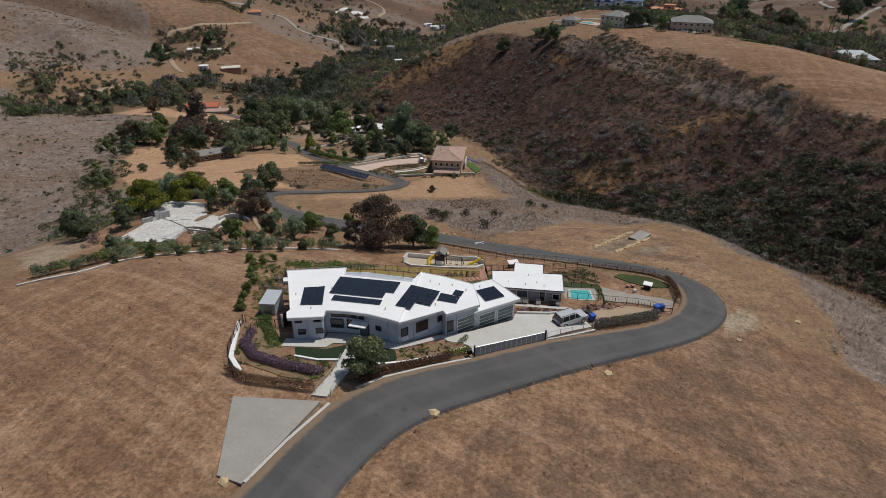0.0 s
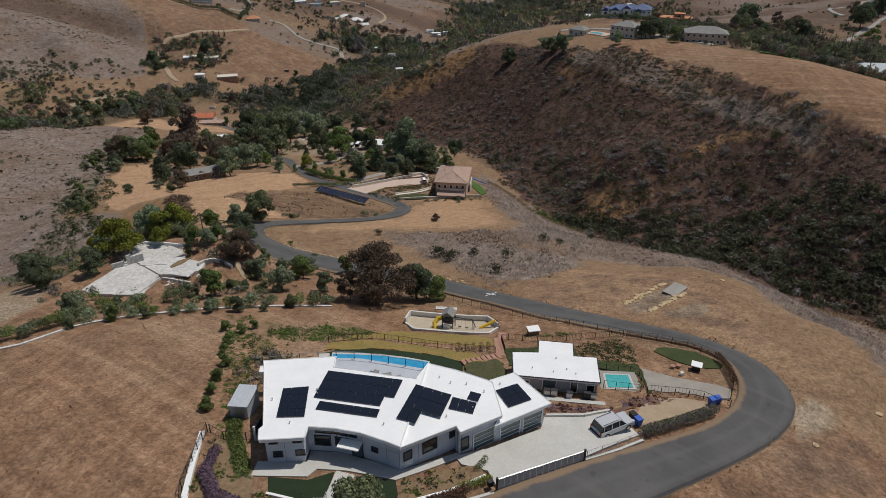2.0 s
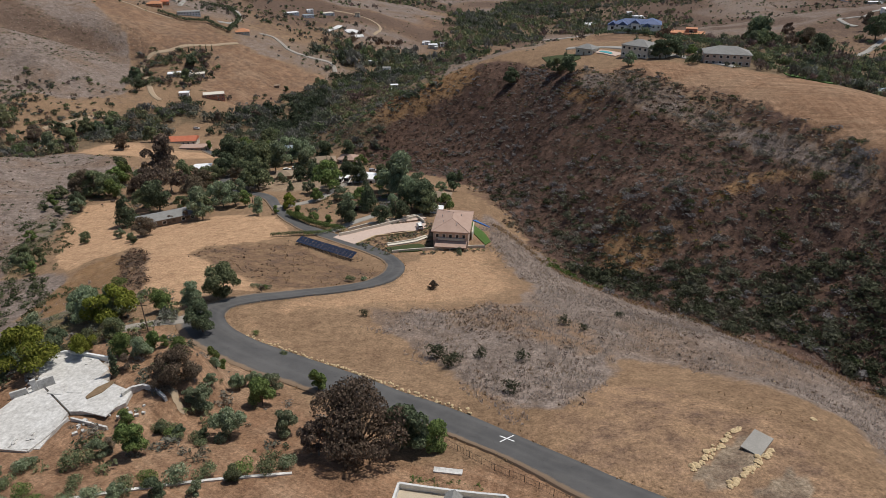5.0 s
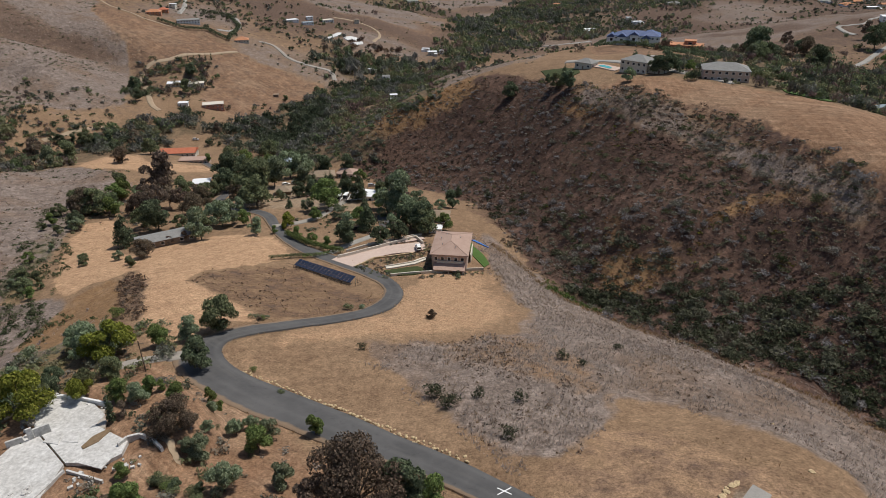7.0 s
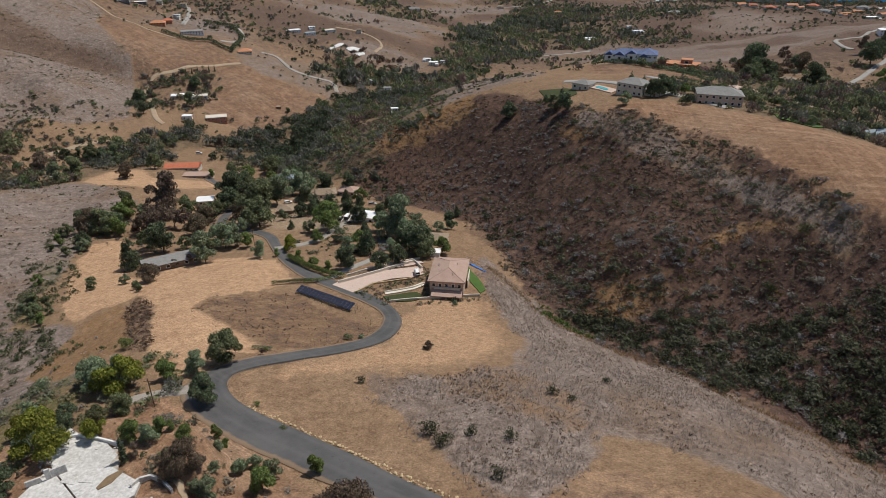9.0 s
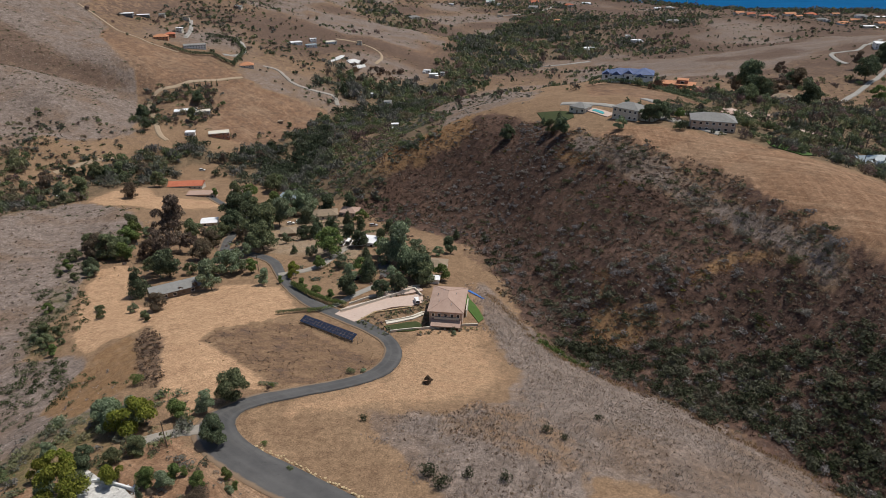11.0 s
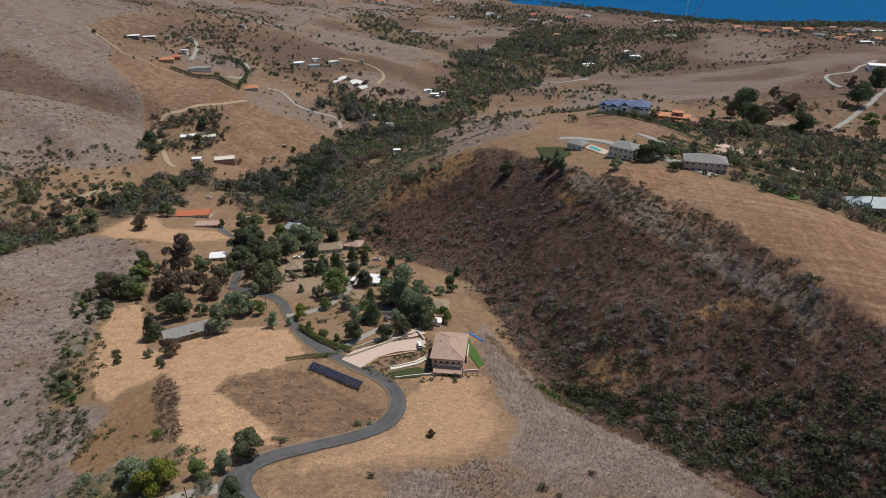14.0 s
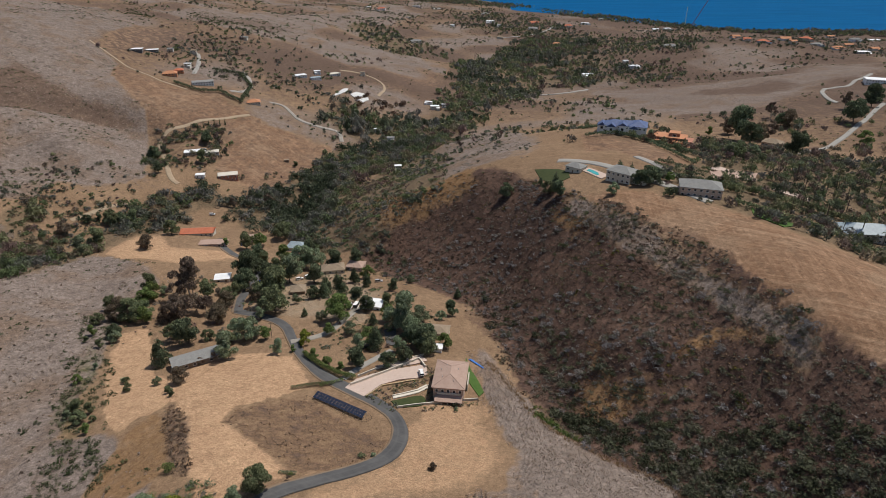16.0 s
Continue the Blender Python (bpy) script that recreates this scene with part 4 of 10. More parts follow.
def gz(x, y):
    return float(ground_z(np.array([x]), np.array([y]))[0])


def strip(name, left, right, material, lift=0.1, across=5, step=1.5, skirt=0.6, label=""):
    """A road surface between two edge lines, lying on the ground."""
    a, b = along(smooth_line(left), 0.5), along(smooth_line(right), 0.5)
    n = int(max(len(a), len(b)) * 0.5 / step) + 2
    pick = lambda l: np.stack([np.interp(np.linspace(0, 1, n), np.linspace(0, 1, len(l)), l[:, i]) for i in (0, 1)], 1)
    a, b = pick(a), pick(b)
    t = np.linspace(0, 1, across)
    x = a[:, None, 0] + (b[:, None, 0] - a[:, None, 0]) * t
    y = a[:, None, 1] + (b[:, None, 1] - a[:, None, 1]) * t
    z = ground_z(x, y)
    z = z * 0.8 + z.mean(1, keepdims=True) * 0.2 + lift
    bm = bmesh.new()
    rows = []
    for i in range(n):
        row = [bm.verts.new((x[i, j], y[i, j], z[i, j])) for j in range(across)]
        # the verge falls away on both sides
        ux, uy = x[i, 0] - x[i, -1], y[i, 0] - y[i, -1]
        n_ = 0.7 * skirt / (math.hypot(ux, uy) + 1e-9)
        row = [bm.verts.new((x[i, 0] + ux * n_, y[i, 0] + uy * n_, z[i, 0] - skirt))] + row + [bm.verts.new((x[i, -1] - ux * n_, y[i, -1] - uy * n_, z[i, -1] - skirt))]
        rows.append(row)
    for p, q in zip(rows, rows[1:]):
        for j in range(len(p) - 1):
            f = bm.faces.new((p[j], q[j], q[j + 1], p[j + 1]))
            f.smooth = 0 < j < len(p) - 2
    bm.normal_update()
    if sum(f.normal.z for f in bm.faces) < 0:
        bmesh.ops.reverse_faces(bm, faces=bm.faces)
    ob = part(name, bm, material)
    side = ob.data.attributes.new("side", "FLOAT", "POINT")
    side.data.foreach_set("value", np.tile(np.concatenate([[1.6], np.abs(np.linspace(-1, 1, across)), [1.6]]), n).astype(np.float32))
    return tagged(ob, label, kind="structure")


def patch(name, poly, material, lift=0.1, skirt=0.5, label="", grid=1.6, z=None, rounds=0, ragged=0.0):
    """A sheet with that outline lying on the ground, or level at z."""
    if rounds:
        poly = smooth_line(list(poly) + [poly[0]], rounds)[:-1]
    if ragged:
        l = along(list(poly) + [poly[0]], 0.6)[:-1]
        l = l + np.stack([waves(l[:, 0] * 7, l[:, 1] * 7, 8, i) + waves(l[:, 0] * 7, l[:, 1] * 7, 21, i + 2) - 1 for i in (81, 85)], 1) * ragged
        poly = [tuple(p) for p in l]
    bm = bmesh.new()
    face = bm.faces.new([bm.verts.new((*p, 0)) for p in poly])
    bm.normal_update()
    if face.normal.z < 0:
        bmesh.ops.reverse_faces(bm, faces=[face])
    xs, ys = [p[0] for p in poly], [p[1] for p in poly]
    if z is None:
        for axis, lo, hi in ((0, min(xs), max(xs)), (1, min(ys), max(ys))):
            c = lo + grid
            while c < hi:
                co, no = [0, 0, 0], [0, 0, 0]
                co[axis], no[axis] = c, 1
                bmesh.ops.bisect_plane(bm, geom=bm.verts[:] + bm.edges[:] + bm.faces[:], plane_co=co, plane_no=no)
                c += grid
    rim = [e for e in bm.edges if e.is_boundary]
    down = bmesh.ops.extrude_edge_only(bm, edges=rim)["geom"]
    low = {v for v in down if isinstance(v, bmesh.types.BMVert)}
    co = np.array([v.co[:] for v in bm.verts])
    h = ground_z(co[:, 0], co[:, 1]) + lift if z is None else np.full(len(co), z)
    for v, hh in zip(bm.verts, h):
        v.co.z = hh - (skirt if v in low else 0)
    ob = part(name, bm, material)
    return tagged(ob, label, kind="structure")


# sheets cut into the ground are listed here, so that the soil lies a little lower below them
PARKING = [(-22.6, -32.8), (-13.2, -33.0), (-15.6, -39.6), (-17.9, -45.6), (-20.4, -44.6)]
DRIVE = [(3.9, -21.6), (13.8, -16.8), (21.0, -12.0), (18.6, -7.4), (10.6, -9.4), (9.6, -12.6), (3.9, -16.0), (-0.2, -17.6), (0.6, -18.8), (3.2, -19.6)]
POOL_LAWN = [(-18.6, 4.8), (-18.5, 9.3), (-13.3, 10.4), (-7.6, 10.2), (-0.5, 6.7), (1.4, 3.8), (1.2, 0.6), (-1.8, -1.8), (-3.5, -4.6), (-18, -4.6)]
DRY_LAWN = [(-18.8, 9.7), (-18.8, 12.8), (-12.6, 15.6), (-7.9, 14.2), (-1.1, 10.8), (4.8, 8.2), (3.6, 4.6), (1.8, 4.1), (-0.3, 7.0), (-7.5, 10.6), (-13.3, 10.8)]
PLAY_PIT = [(-7.4, 31.0), (6.6, 28.2), (8.0, 23.9), (6.2, 20.6), (-6.4, 23.2), (-8.0, 26.4)]
LAWN_WEST = [(-18.5, -21.4), (-14.6, -21.7), (-12.2, -20.4), (-12.4, -24.2), (-15.0, -24.4), (-17.9, -23.6)]
LAWN_EAST = [(-9.9, -21.0), (-6.0, -21.5), (-5.6, -23.6), (-7.6, -25.0), (-10.2, -24.6)]
FRONT_PATH = [(-12.0, -20.3), (-10.1, -20.9), (-10.9, -26.5), (-12.6, -32.2), (-14.4, -32.0), (-12.9, -27.2)]
PATIO = [(-20.2, -21.3), (-14.7, -21.2), (-14.0, -20.0), (-11, -20.2), (-6.0, -21.4), (-2.7, -19.6), (0.4, -17.8), (0.4, -16.9), (-5.6, -20.0), (-8, -18.9), (-12, -17.3), (-15.2, -16.9), (-15.2, -18.9), (-19.6, -19.0), (-20.2, -19.0)]
EAST_GRAVEL = [(26.2, 4.7), (30.2, 2.7), (37.3, 0.5), (36.2, -1.9), (34.6, -1.8), (29.5, -1.2), (25.3, -1.3)]
EAST_YARD = [(25, -3.2), (30.1, -2.4), (34.8, -2.9), (32.2, -6.0), (22.4, -11.3), (20.8, -9.4)]
SPA_DECK = [(19.4, 2.9), (24.6, 2.5), (24.8, -1.8), (19.2, -1.6)]
GH_WALK = [(7.4, -3.75), (18.9, -5.3), (18.9, -4.65), (7.4, -3.1)]
OLD_LOW = [(-73.8, 42.3), (-72.2, 49.4), (-70.9, 56.6), (-60.1, 46.9), (-59.7, 38.6), (-65.3, 39.1), (-70.9, 40.3)]
OLD_MID = [(-70.9, 57.0), (-81.3, 77.0), (-63.6, 62.8), (-59.5, 59.0), (-59.8, 56.3), (-52.0, 51.5), (-51.7, 48.6), (-54.0, 46.6), (-59.9, 47.1)]
OLD_YARD = [(-74.5, 58.8), (-73.4, 64.0), (-60.9, 61.7), (-57.3, 55.9), (-59.3, 54.4), (-66.1, 55.4), (-70.4, 56.6)]
OLD_PAD = [(-73.1, 44.3), (-71.9, 51.3), (-67.2, 52), (-70.5, 57), (-73.0, 63.6), (-61, 61.2), (-54, 54), (-48.5, 51), (-52, 43.4), (-59, 45.4), (-61.2, 38.2), (-69.4, 40.4)]
TAN_YARD = [(-42.0, 182.0), (-38.2, 190.0), (-30.3, 194.9), (-20.8, 198.7), (-12.3, 201.1), (-8.1, 202.1), (-7.3, 193.6), (-11.8, 190.5), (-20.2, 189.2), (-27.0, 185.3), (-33.4, 176.1)]
SUNK = [(PARKING, 0.3), (DRIVE, 0.3), (POOL_LAWN, 0.3), (PLAY_PIT, 0.5), (OLD_PAD, 0.5), (SPA_DECK, 1.6), (TAN_YARD, 0.4)]
ROAD_POLY = [tuple(p) for p in along(smooth_line(ROAD_IN), 2.0)] + [tuple(p) for p in along(smooth_line(ROAD_OUT), 2.0)][::-1]


def build_ground():
    ys = [-900.0, -600.0, -430.0, -330.0, -260.0, -215.0, -185.0, -170.0]
    while ys[-1] < 4900:
        ys.append(ys[-1] + max(1.5, 0.0115 * (ys[-1] + 130)))
    ys = np.array(ys)
    us = np.linspace(-1, 1, 441)
    us = 1.0 * us + 0.5 * us ** 3
    X = us[None, :] * np.maximum(ys[:, None] + 260, 250 + np.clip(-170 - ys[:, None], 0, 900))
    Y = np.repeat(ys[:, None], len(us), 1)
    Z = ground_z(X, Y)
    low = inside(ROAD_POLY, X, Y) * 0.3
    for dx, dy in ((1.1, 0), (-1.1, 0), (0, 1.1), (0, -1.1)):
        low = np.maximum(low, inside(ROAD_POLY, X + dx, Y + dy) * 0.2)
    for poly, d in SUNK:
        low = np.maximum(low, inside(poly, X, Y) * d)
    Z = Z - low
    n, m = X.shape
    me = bpy.data.meshes.new("ground")
    me.vertices.add(n * m)
    me.vertices.foreach_set("co", np.stack([X, Y, Z], -1).astype(np.float32).ravel())
    i = (np.arange(n - 1)[:, None] * m + np.arange(m - 1)[None, :]).ravel()
    quads = np.stack([i, i + 1, i + m + 1, i + m], 1).astype(np.int32)
    me.loops.add(quads.size)
    me.loops.foreach_set("vertex_index", quads.ravel())
    me.polygons.add(len(quads))
    me.polygons.foreach_set("loop_start", np.arange(0, quads.size, 4, dtype=np.int32))
    me.polygons.foreach_set("use_smooth", np.ones(len(quads), bool))
    me.update(calc_edges=True)
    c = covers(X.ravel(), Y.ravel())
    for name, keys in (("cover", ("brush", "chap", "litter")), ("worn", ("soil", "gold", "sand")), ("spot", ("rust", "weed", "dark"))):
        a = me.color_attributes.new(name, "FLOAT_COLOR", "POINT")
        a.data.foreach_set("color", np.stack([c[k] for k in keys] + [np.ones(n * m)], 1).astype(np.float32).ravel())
    me.materials.append(M["ground"])
    return tagged(new("ground", me), "dry Californian hills of straw, tilled soil, grey brush and dark scrub", "hillside", kind="structure")


ground = build_ground()
sea = tagged(part("water", made((prism, [(-6000, 1500), (6000, 1500), (6000, 7000), (-6000, 7000)], SEA - 30, SEA)), M["sea"]), "deep blue ocean behind the coast", "sea", kind="structure")

road = strip("road", ROAD_IN, ROAD_OUT, M["asphalt"], 0.12, 7, 1.2, 0.7, "worn grey asphalt hill road without markings")


def lane(name, line, width, material, label, lift=0.15):
    l = [np.array(p, float) for p in smooth_line(line)]
    le, ri = [], []
    for i, p in enumerate(l):
        d = l[min(i + 1, len(l) - 1)] - l[max(i - 1, 0)]
        nrm = np.array((-d[1], d[0])) / (np.hypot(*d) + 1e-9) * width / 2
        le.append(tuple(p + nrm))
        ri.append(tuple(p - nrm))
    return strip(name, le, ri, material, lift, 4, 2.5, 0.6, label)


lane("road", VALLEY_ROAD, 6.0, M["asphalt"], "pale asphalt lane among the valley houses", 0.3)
lane("side_drive", SIDE_DRIVE, 4.0, M["gravel"], "short gravel drive off the road bend")


# ---- plants ----
RNG = np.random.RandomState(11)


def sprays(rng, n, lumps, leaf, flat=0.75):
    """n leaf sprays as quads over lumps (x, y, z, r): corner points, n x 4 x 3."""
    l = np.array(lumps, float)
    w = l[:, 3] ** 2
    k = rng.choice(len(l), n, p=w / w.sum())
    d = rng.normal(size=(n, 3))
    d /= np.linalg.norm(d, axis=1)[:, None]
    d[:, 2] = np.where(d[:, 2] < -0.3, -d[:, 2] * 0.6, d[:, 2])
    c = l[k, :3] + d * l[k, 3:] * np.array((1, 1, flat)) * rng.uniform(0.72, 1.08, (n, 1))
    nrm = d + rng.normal(size=(n, 3)) * 0.55
    nrm /= np.linalg.norm(nrm, axis=1)[:, None]
    u = np.cross(nrm, rng.normal(size=(n, 3)))
    u /= np.linalg.norm(u, axis=1)[:, None]
    v = np.cross(nrm, u)
    s = leaf * rng.uniform(0.6, 1.35, (n, 1))
    u, v = u * s, v * s * rng.uniform(0.5, 0.95, (n, 1))
    return np.stack([c - u, c - v * 0.8, c + u, c + v], 1)


def quad_object(name, Q, material, tint=None):
    """One mesh out of loose quads."""
    n = len(Q)
    me = bpy.data.meshes.new(name)
    me.vertices.add(n * 4)
    me.vertices.foreach_set("co", Q.astype(np.float32).ravel())
    me.loops.add(n * 4)
    me.loops.foreach_set("vertex_index", np.arange(n * 4, dtype=np.int32))
    me.polygons.add(n)
    me.polygons.foreach_set("loop_start", np.arange(0, n * 4, 4, dtype=np.int32))
    me.update(calc_edges=True)
    if tint is not None:
        a = me.attributes.new("tint", "FLOAT", "POINT")
        a.data.foreach_set("value", np.repeat(tint, 4).astype(np.float32))
    me.materials.append(material)
    return new(name, me)


def bush_shapes(n_leaf, leaf, kinds=6, flat=0.8, spread=0.55):
    out = []
    for i in range(kinds):
        rng = np.random.RandomState(100 + i + n_leaf)
        lumps = [(rng.uniform(-spread, spread), rng.uniform(-spread, spread), rng.uniform(0.25, 0.6), rng.uniform(0.35, 0.6)) for _ in range(5)]
        out.append(sprays(rng, n_leaf, lumps, leaf, flat))
    return out


def scatter(polys, density_step, rng, keep=None, avoid=()):
    """Random places in plan polygons, one for about density_step squared metres."""
    pts = []
    for poly in polys:
        p = np.array(poly)
        lo, hi = p.min(0), p.max(0)
        n = int((hi - lo).prod() / density_step ** 2)
        q = rng.uniform(lo, hi, (n, 2))
        j = min(5 + np.hypot(*p.mean(0)) * 0.03, 40.0, (hi - lo).min() * 0.1)
        pts.append(q[inside(poly, q[:, 0] + (waves(q[:, 0], q[:, 1], 5, 71) + waves(q[:, 0], q[:, 1], 13, 72) - 1) * j, q[:, 1] + (waves(q[:, 0], q[:, 1], 5, 73) + waves(q[:, 0], q[:, 1], 13, 74) - 1) * j)])
    q = np.concatenate(pts)
    for poly in avoid:
        q = q[~inside(poly, q[:, 0], q[:, 1])]
    if keep is not None:
        q = q[rng.rand(len(q)) < keep(q[:, 0], q[:, 1])]
    return q


def stuff(name, q, shapes, size, material, rng, label, category, tint=None, squash=(0.7, 1.1), sink=0.1):
    """Many plants in one object."""
    z = ground_z(q[:, 0], q[:, 1])
    s = rng.uniform(size[0], size[1], len(q)) ** 1.0
    s = size[0] + (size[1] - size[0]) * rng.rand(len(q)) ** 2
    h = s * rng.uniform(squash[0], squash[1], len(q))
    a = rng.uniform(0, 2 * np.pi, len(q))
    k = rng.randint(0, len(shapes), len(q))
    tn = rng.rand(len(q)) if tint is None else tint(q, rng)
    Q, T = [], []
    for i, S in enumerate(shapes):
        m = k == i
        c, sn = np.cos(a[m])[:, None, None], np.sin(a[m])[:, None, None]
        x = (S[None, ..., 0] * c - S[None, ..., 1] * sn) * s[m][:, None, None] + q[m, 0][:, None, None]
        y = (S[None, ..., 0] * sn + S[None, ..., 1] * c) * s[m][:, None, None] + q[m, 1][:, None, None]
        zz = S[None, ..., 2] * h[m][:, None, None] + (z[m] - sink * h[m])[:, None, None]
        Q.append(np.stack([x, y, zz], -1).reshape(-1, 4, 3))
        T.append(np.repeat(tn[m], len(S)))
    ob = quad_object(name, np.concatenate(Q), material, np.concatenate(T))
    return tagged(ob, label, category, kind="stuff")


def grass_shapes(n, kinds=5, wide=0.05, lean=0.35):
    """Dry stalks fanned out from one root, a metre tall."""
    out = []
    for i in range(kinds):
        rng = np.random.RandomState(300 + i)
        a = rng.uniform(0, 6.28, n)
        root = rng.normal(size=(n, 2)) * 0.22
        tip = root + np.stack([np.cos(a), np.sin(a)], 1) * rng.uniform(0.1, lean * 2, (n, 1))
        side = np.stack([-np.sin(a), np.cos(a)], 1) * wide * rng.uniform(0.7, 1.6, (n, 1))
        h = rng.uniform(0.55, 1.0, n)
        p = lambda xy, z: np.concatenate([xy, z[:, None]], 1)
        out.append(np.stack([p(root - side, h * 0), p(root + side, h * 0), p(tip + side * 0.7, h), p(tip - side * 0.7, h)], 1))
    return out


KEEP_CLEAR = [ROAD_POLY]
SMALL = bush_shapes(16, 0.36, spread=0.75, flat=0.7)
LOW = bush_shapes(10, 0.45, spread=0.75, flat=0.7)
AFAR = bush_shapes(20, 0.36, 5)
FAR = bush_shapes(9, 0.5, spread=0.5)
STAND = bush_shapes(30, 0.3, 6, 1.0, 0.5)
TUFT = bush_shapes(8, 0.34, flat=1.0)
GRASS = grass_shapes(6, wide=0.075)
ROUND = bush_shapes(70, 0.19, 5, spread=0.7)
LEAFY = bush_shapes(36, 0.27, 5)
WOODY = bush_shapes(60, 0.2, 5)
BUSHY = bush_shapes(80, 0.175, 5)
GROVE = bush_shapes(72, 0.2, 6, 1.0, 0.5)
TWIGGY = bush_shapes(22, 0.26, 6, 0.75, 0.6)


def clumped(size, lo, seed, gain=1.8):
    return lambda x, y: np.clip(waves(x, y, size, seed) * gain - lo, 0, 1)


# the dark slope
q = scatter([CHAPARRAL], 1.75, RNG)
q = q[(q[:, 1] > 30) & (q[:, 0] < 200)]
stuff("scrub", q, LOW, (0.5, 1.4), M["scrub_dark"], RNG, "dense dark brown chaparral scrub over the canyon slope", "scrub",
      tint=lambda q, r: np.clip(0.5 * r.rand(len(q)) + 1.0 * (waves(q[:, 0], q[:, 1], 26, 21) - 0.3), 0, 1), squash=(0.5, 0.9))
q = scatter([CHAPARRAL], 2.3, RNG, clumped(17, 0.15, 23))
q = q[(q[:, 1] > 30) & (q[:, 0] < 200)]
stuff("sagebrush", q, TWIGGY, (0.35, 1.6), M["scrub_sage"], RNG, "grey-green sagebrush in clumps on the dark slope", "scrub",
      tint=lambda q, r: np.clip(0.55 * r.rand(len(q)) + 0.9 * (waves(q[:, 0], q[:, 1], 40, 25) - 0.3), 0, 1), squash=(0.6, 0.95))
q = scatter([CHAPARRAL], 3.6, RNG, clumped(30, 0.55, 26, 2.2))
q = q[(q[:, 1] > 30) & (q[:, 0] < 200)]
stuff("grey_brush", q, WOODY, (0.8, 2.6), M["scrub_grey_green"], RNG, "feathery grey half-dead brush in stands on the dark slope", "scrub",
      tint=lambda q, r: np.clip(0.6 * r.rand(len(q)) + 0.8 * (waves(q[:, 0], q[:, 1], 34, 24) - 0.3), 0, 1), squash=(0.6, 1.0))
q = scatter([CHAPARRAL], 5.5, RNG, clumped(28, 0.7, 27))
q = q[(q[:, 1] > 60) & (q[:, 0] < 190)]
stuff("yellow_weeds", q, SMALL, (0.3, 1.1), M["scrub_yellow"], RNG, "yellow flowering weeds on the dark slope", "weeds", squash=(0.5, 0.8))
q = scatter([KNOLL_BRUSH], 1.0, np.random.RandomState(77))
stuff("knoll_brush", q, TWIGGY, (0.5, 1.2), M["scrub_dark"], np.random.RandomState(78), "strip of brown dry brush on the grassy knoll", "scrub", squash=(0.6, 0.9))
CANYON_BED = [(118, 85), (150, 60), (165, 80), (140, 118), (118, 150), (92, 172), (70, 200), (58, 230), (38, 270), (15, 310), (-30, 360), (-62, 400), (-85, 395), (-50, 350), (-5, 305), (18, 270), (36, 215), (50, 190), (72, 152), (95, 118)]
q = np.concatenate([scatter([CANYON_BED], 4.0, RNG, lambda x, y: np.clip(0.3 + (250 - y) / 220, 0.2, 0.9)), scatter([CANYON_THICKET], 2.5, RNG, lambda x, y: np.clip(waves(x, y, 14, 29) * 2.6 - 0.3, 0, 1))])
stuff("canyon_shrubs", q, BUSHY, (1.2, 4.2), M["scrub_olive"], RNG, "olive-grey shrubs and low trees crowding the canyon bed", "shrubs", squash=(0.7, 1.1),
      tint=lambda q, r: np.clip(0.75 * r.rand(len(q)) ** 1.5 + 0.6 * (waves(q[:, 0], q[:, 1], 22, 30) - 0.5), 0, 0.9))
q = scatter([CHAPARRAL], 8.5, RNG, clumped(50, 0.3, 31))
q = q[(q[:, 1] > 60) & (q[:, 0] < 190)]
stuff("slope_shrubs", q, ROUND, (1.2, 2.8), M["scrub_green"], RNG, "scattered grey-green shrubs on the dark slope", "shrubs", tint=lambda q, r: 0.3 + 0.7 * r.rand(len(q)), squash=(0.7, 1.1))
q = scatter([PALE_BELT], 6.5, RNG, clumped(18, 0.3, 37))
q = np.concatenate([q, np.array([(99, 280), (112, 255), (119, 246), (103, 260), (95, 276), (131, 216), (145, 182), (136, 188), (118, 226), (81, 297), (74, 309), (56, 345), (98, 221), (50, 375), (68, 356), (147, 186), (143, 178), (138, 193)], float)])
stuff("ridge_shrubs", q, ROUND, (1.3, 3.4), M["scrub_sage"], RNG, "large grey-green bushes along the ridge edge", "shrubs", tint=lambda q, r: 0.45 * r.rand(len(q)), squash=(0.8, 1.1))
q = scatter([PALE_BELT], 1.4, RNG, clumped(12, 0.2, 39))
stuff("ridge_grass", q, GRASS, (0.5, 1.1), M["scrub_grey"], RNG, "tall pale dry grass along the ridge edge", "dry grass", squash=(0.8, 1.2))

SLOPE_BUSHES = [(85.2, 287.5, 2.6), (101.8, 278.5, 2.8), (100.6, 221.0, 3), (119.3, 220.0, 3.4), (124.9, 208.4, 4), (134.0, 184.8, 3.4), (146.1, 182.9, 4.6), (145.8, 174.4, 3.2), (24.0, 360.4, 2.6), (35.6, 328.3, 3), (49.6, 325.8, 2.4), (67.9, 292.2, 3), (73.7, 204.2, 3), (90.5, 202.6, 3), (93.1, 191.1, 2.6), (83.5, 183.9, 2.8), (61.4, 197.8, 3.2), (89.3, 165.8, 3), (100.4, 177.2, 3.2), (109.6, 174.8, 3.2), (119.1, 170.3, 3.4), (117.5, 190.3, 2.6), (115.9, 237.9, 2.6), (109.8, 254.3, 2.8), (95.6, 257.0, 2.6), (130.5, 161.8, 3)]
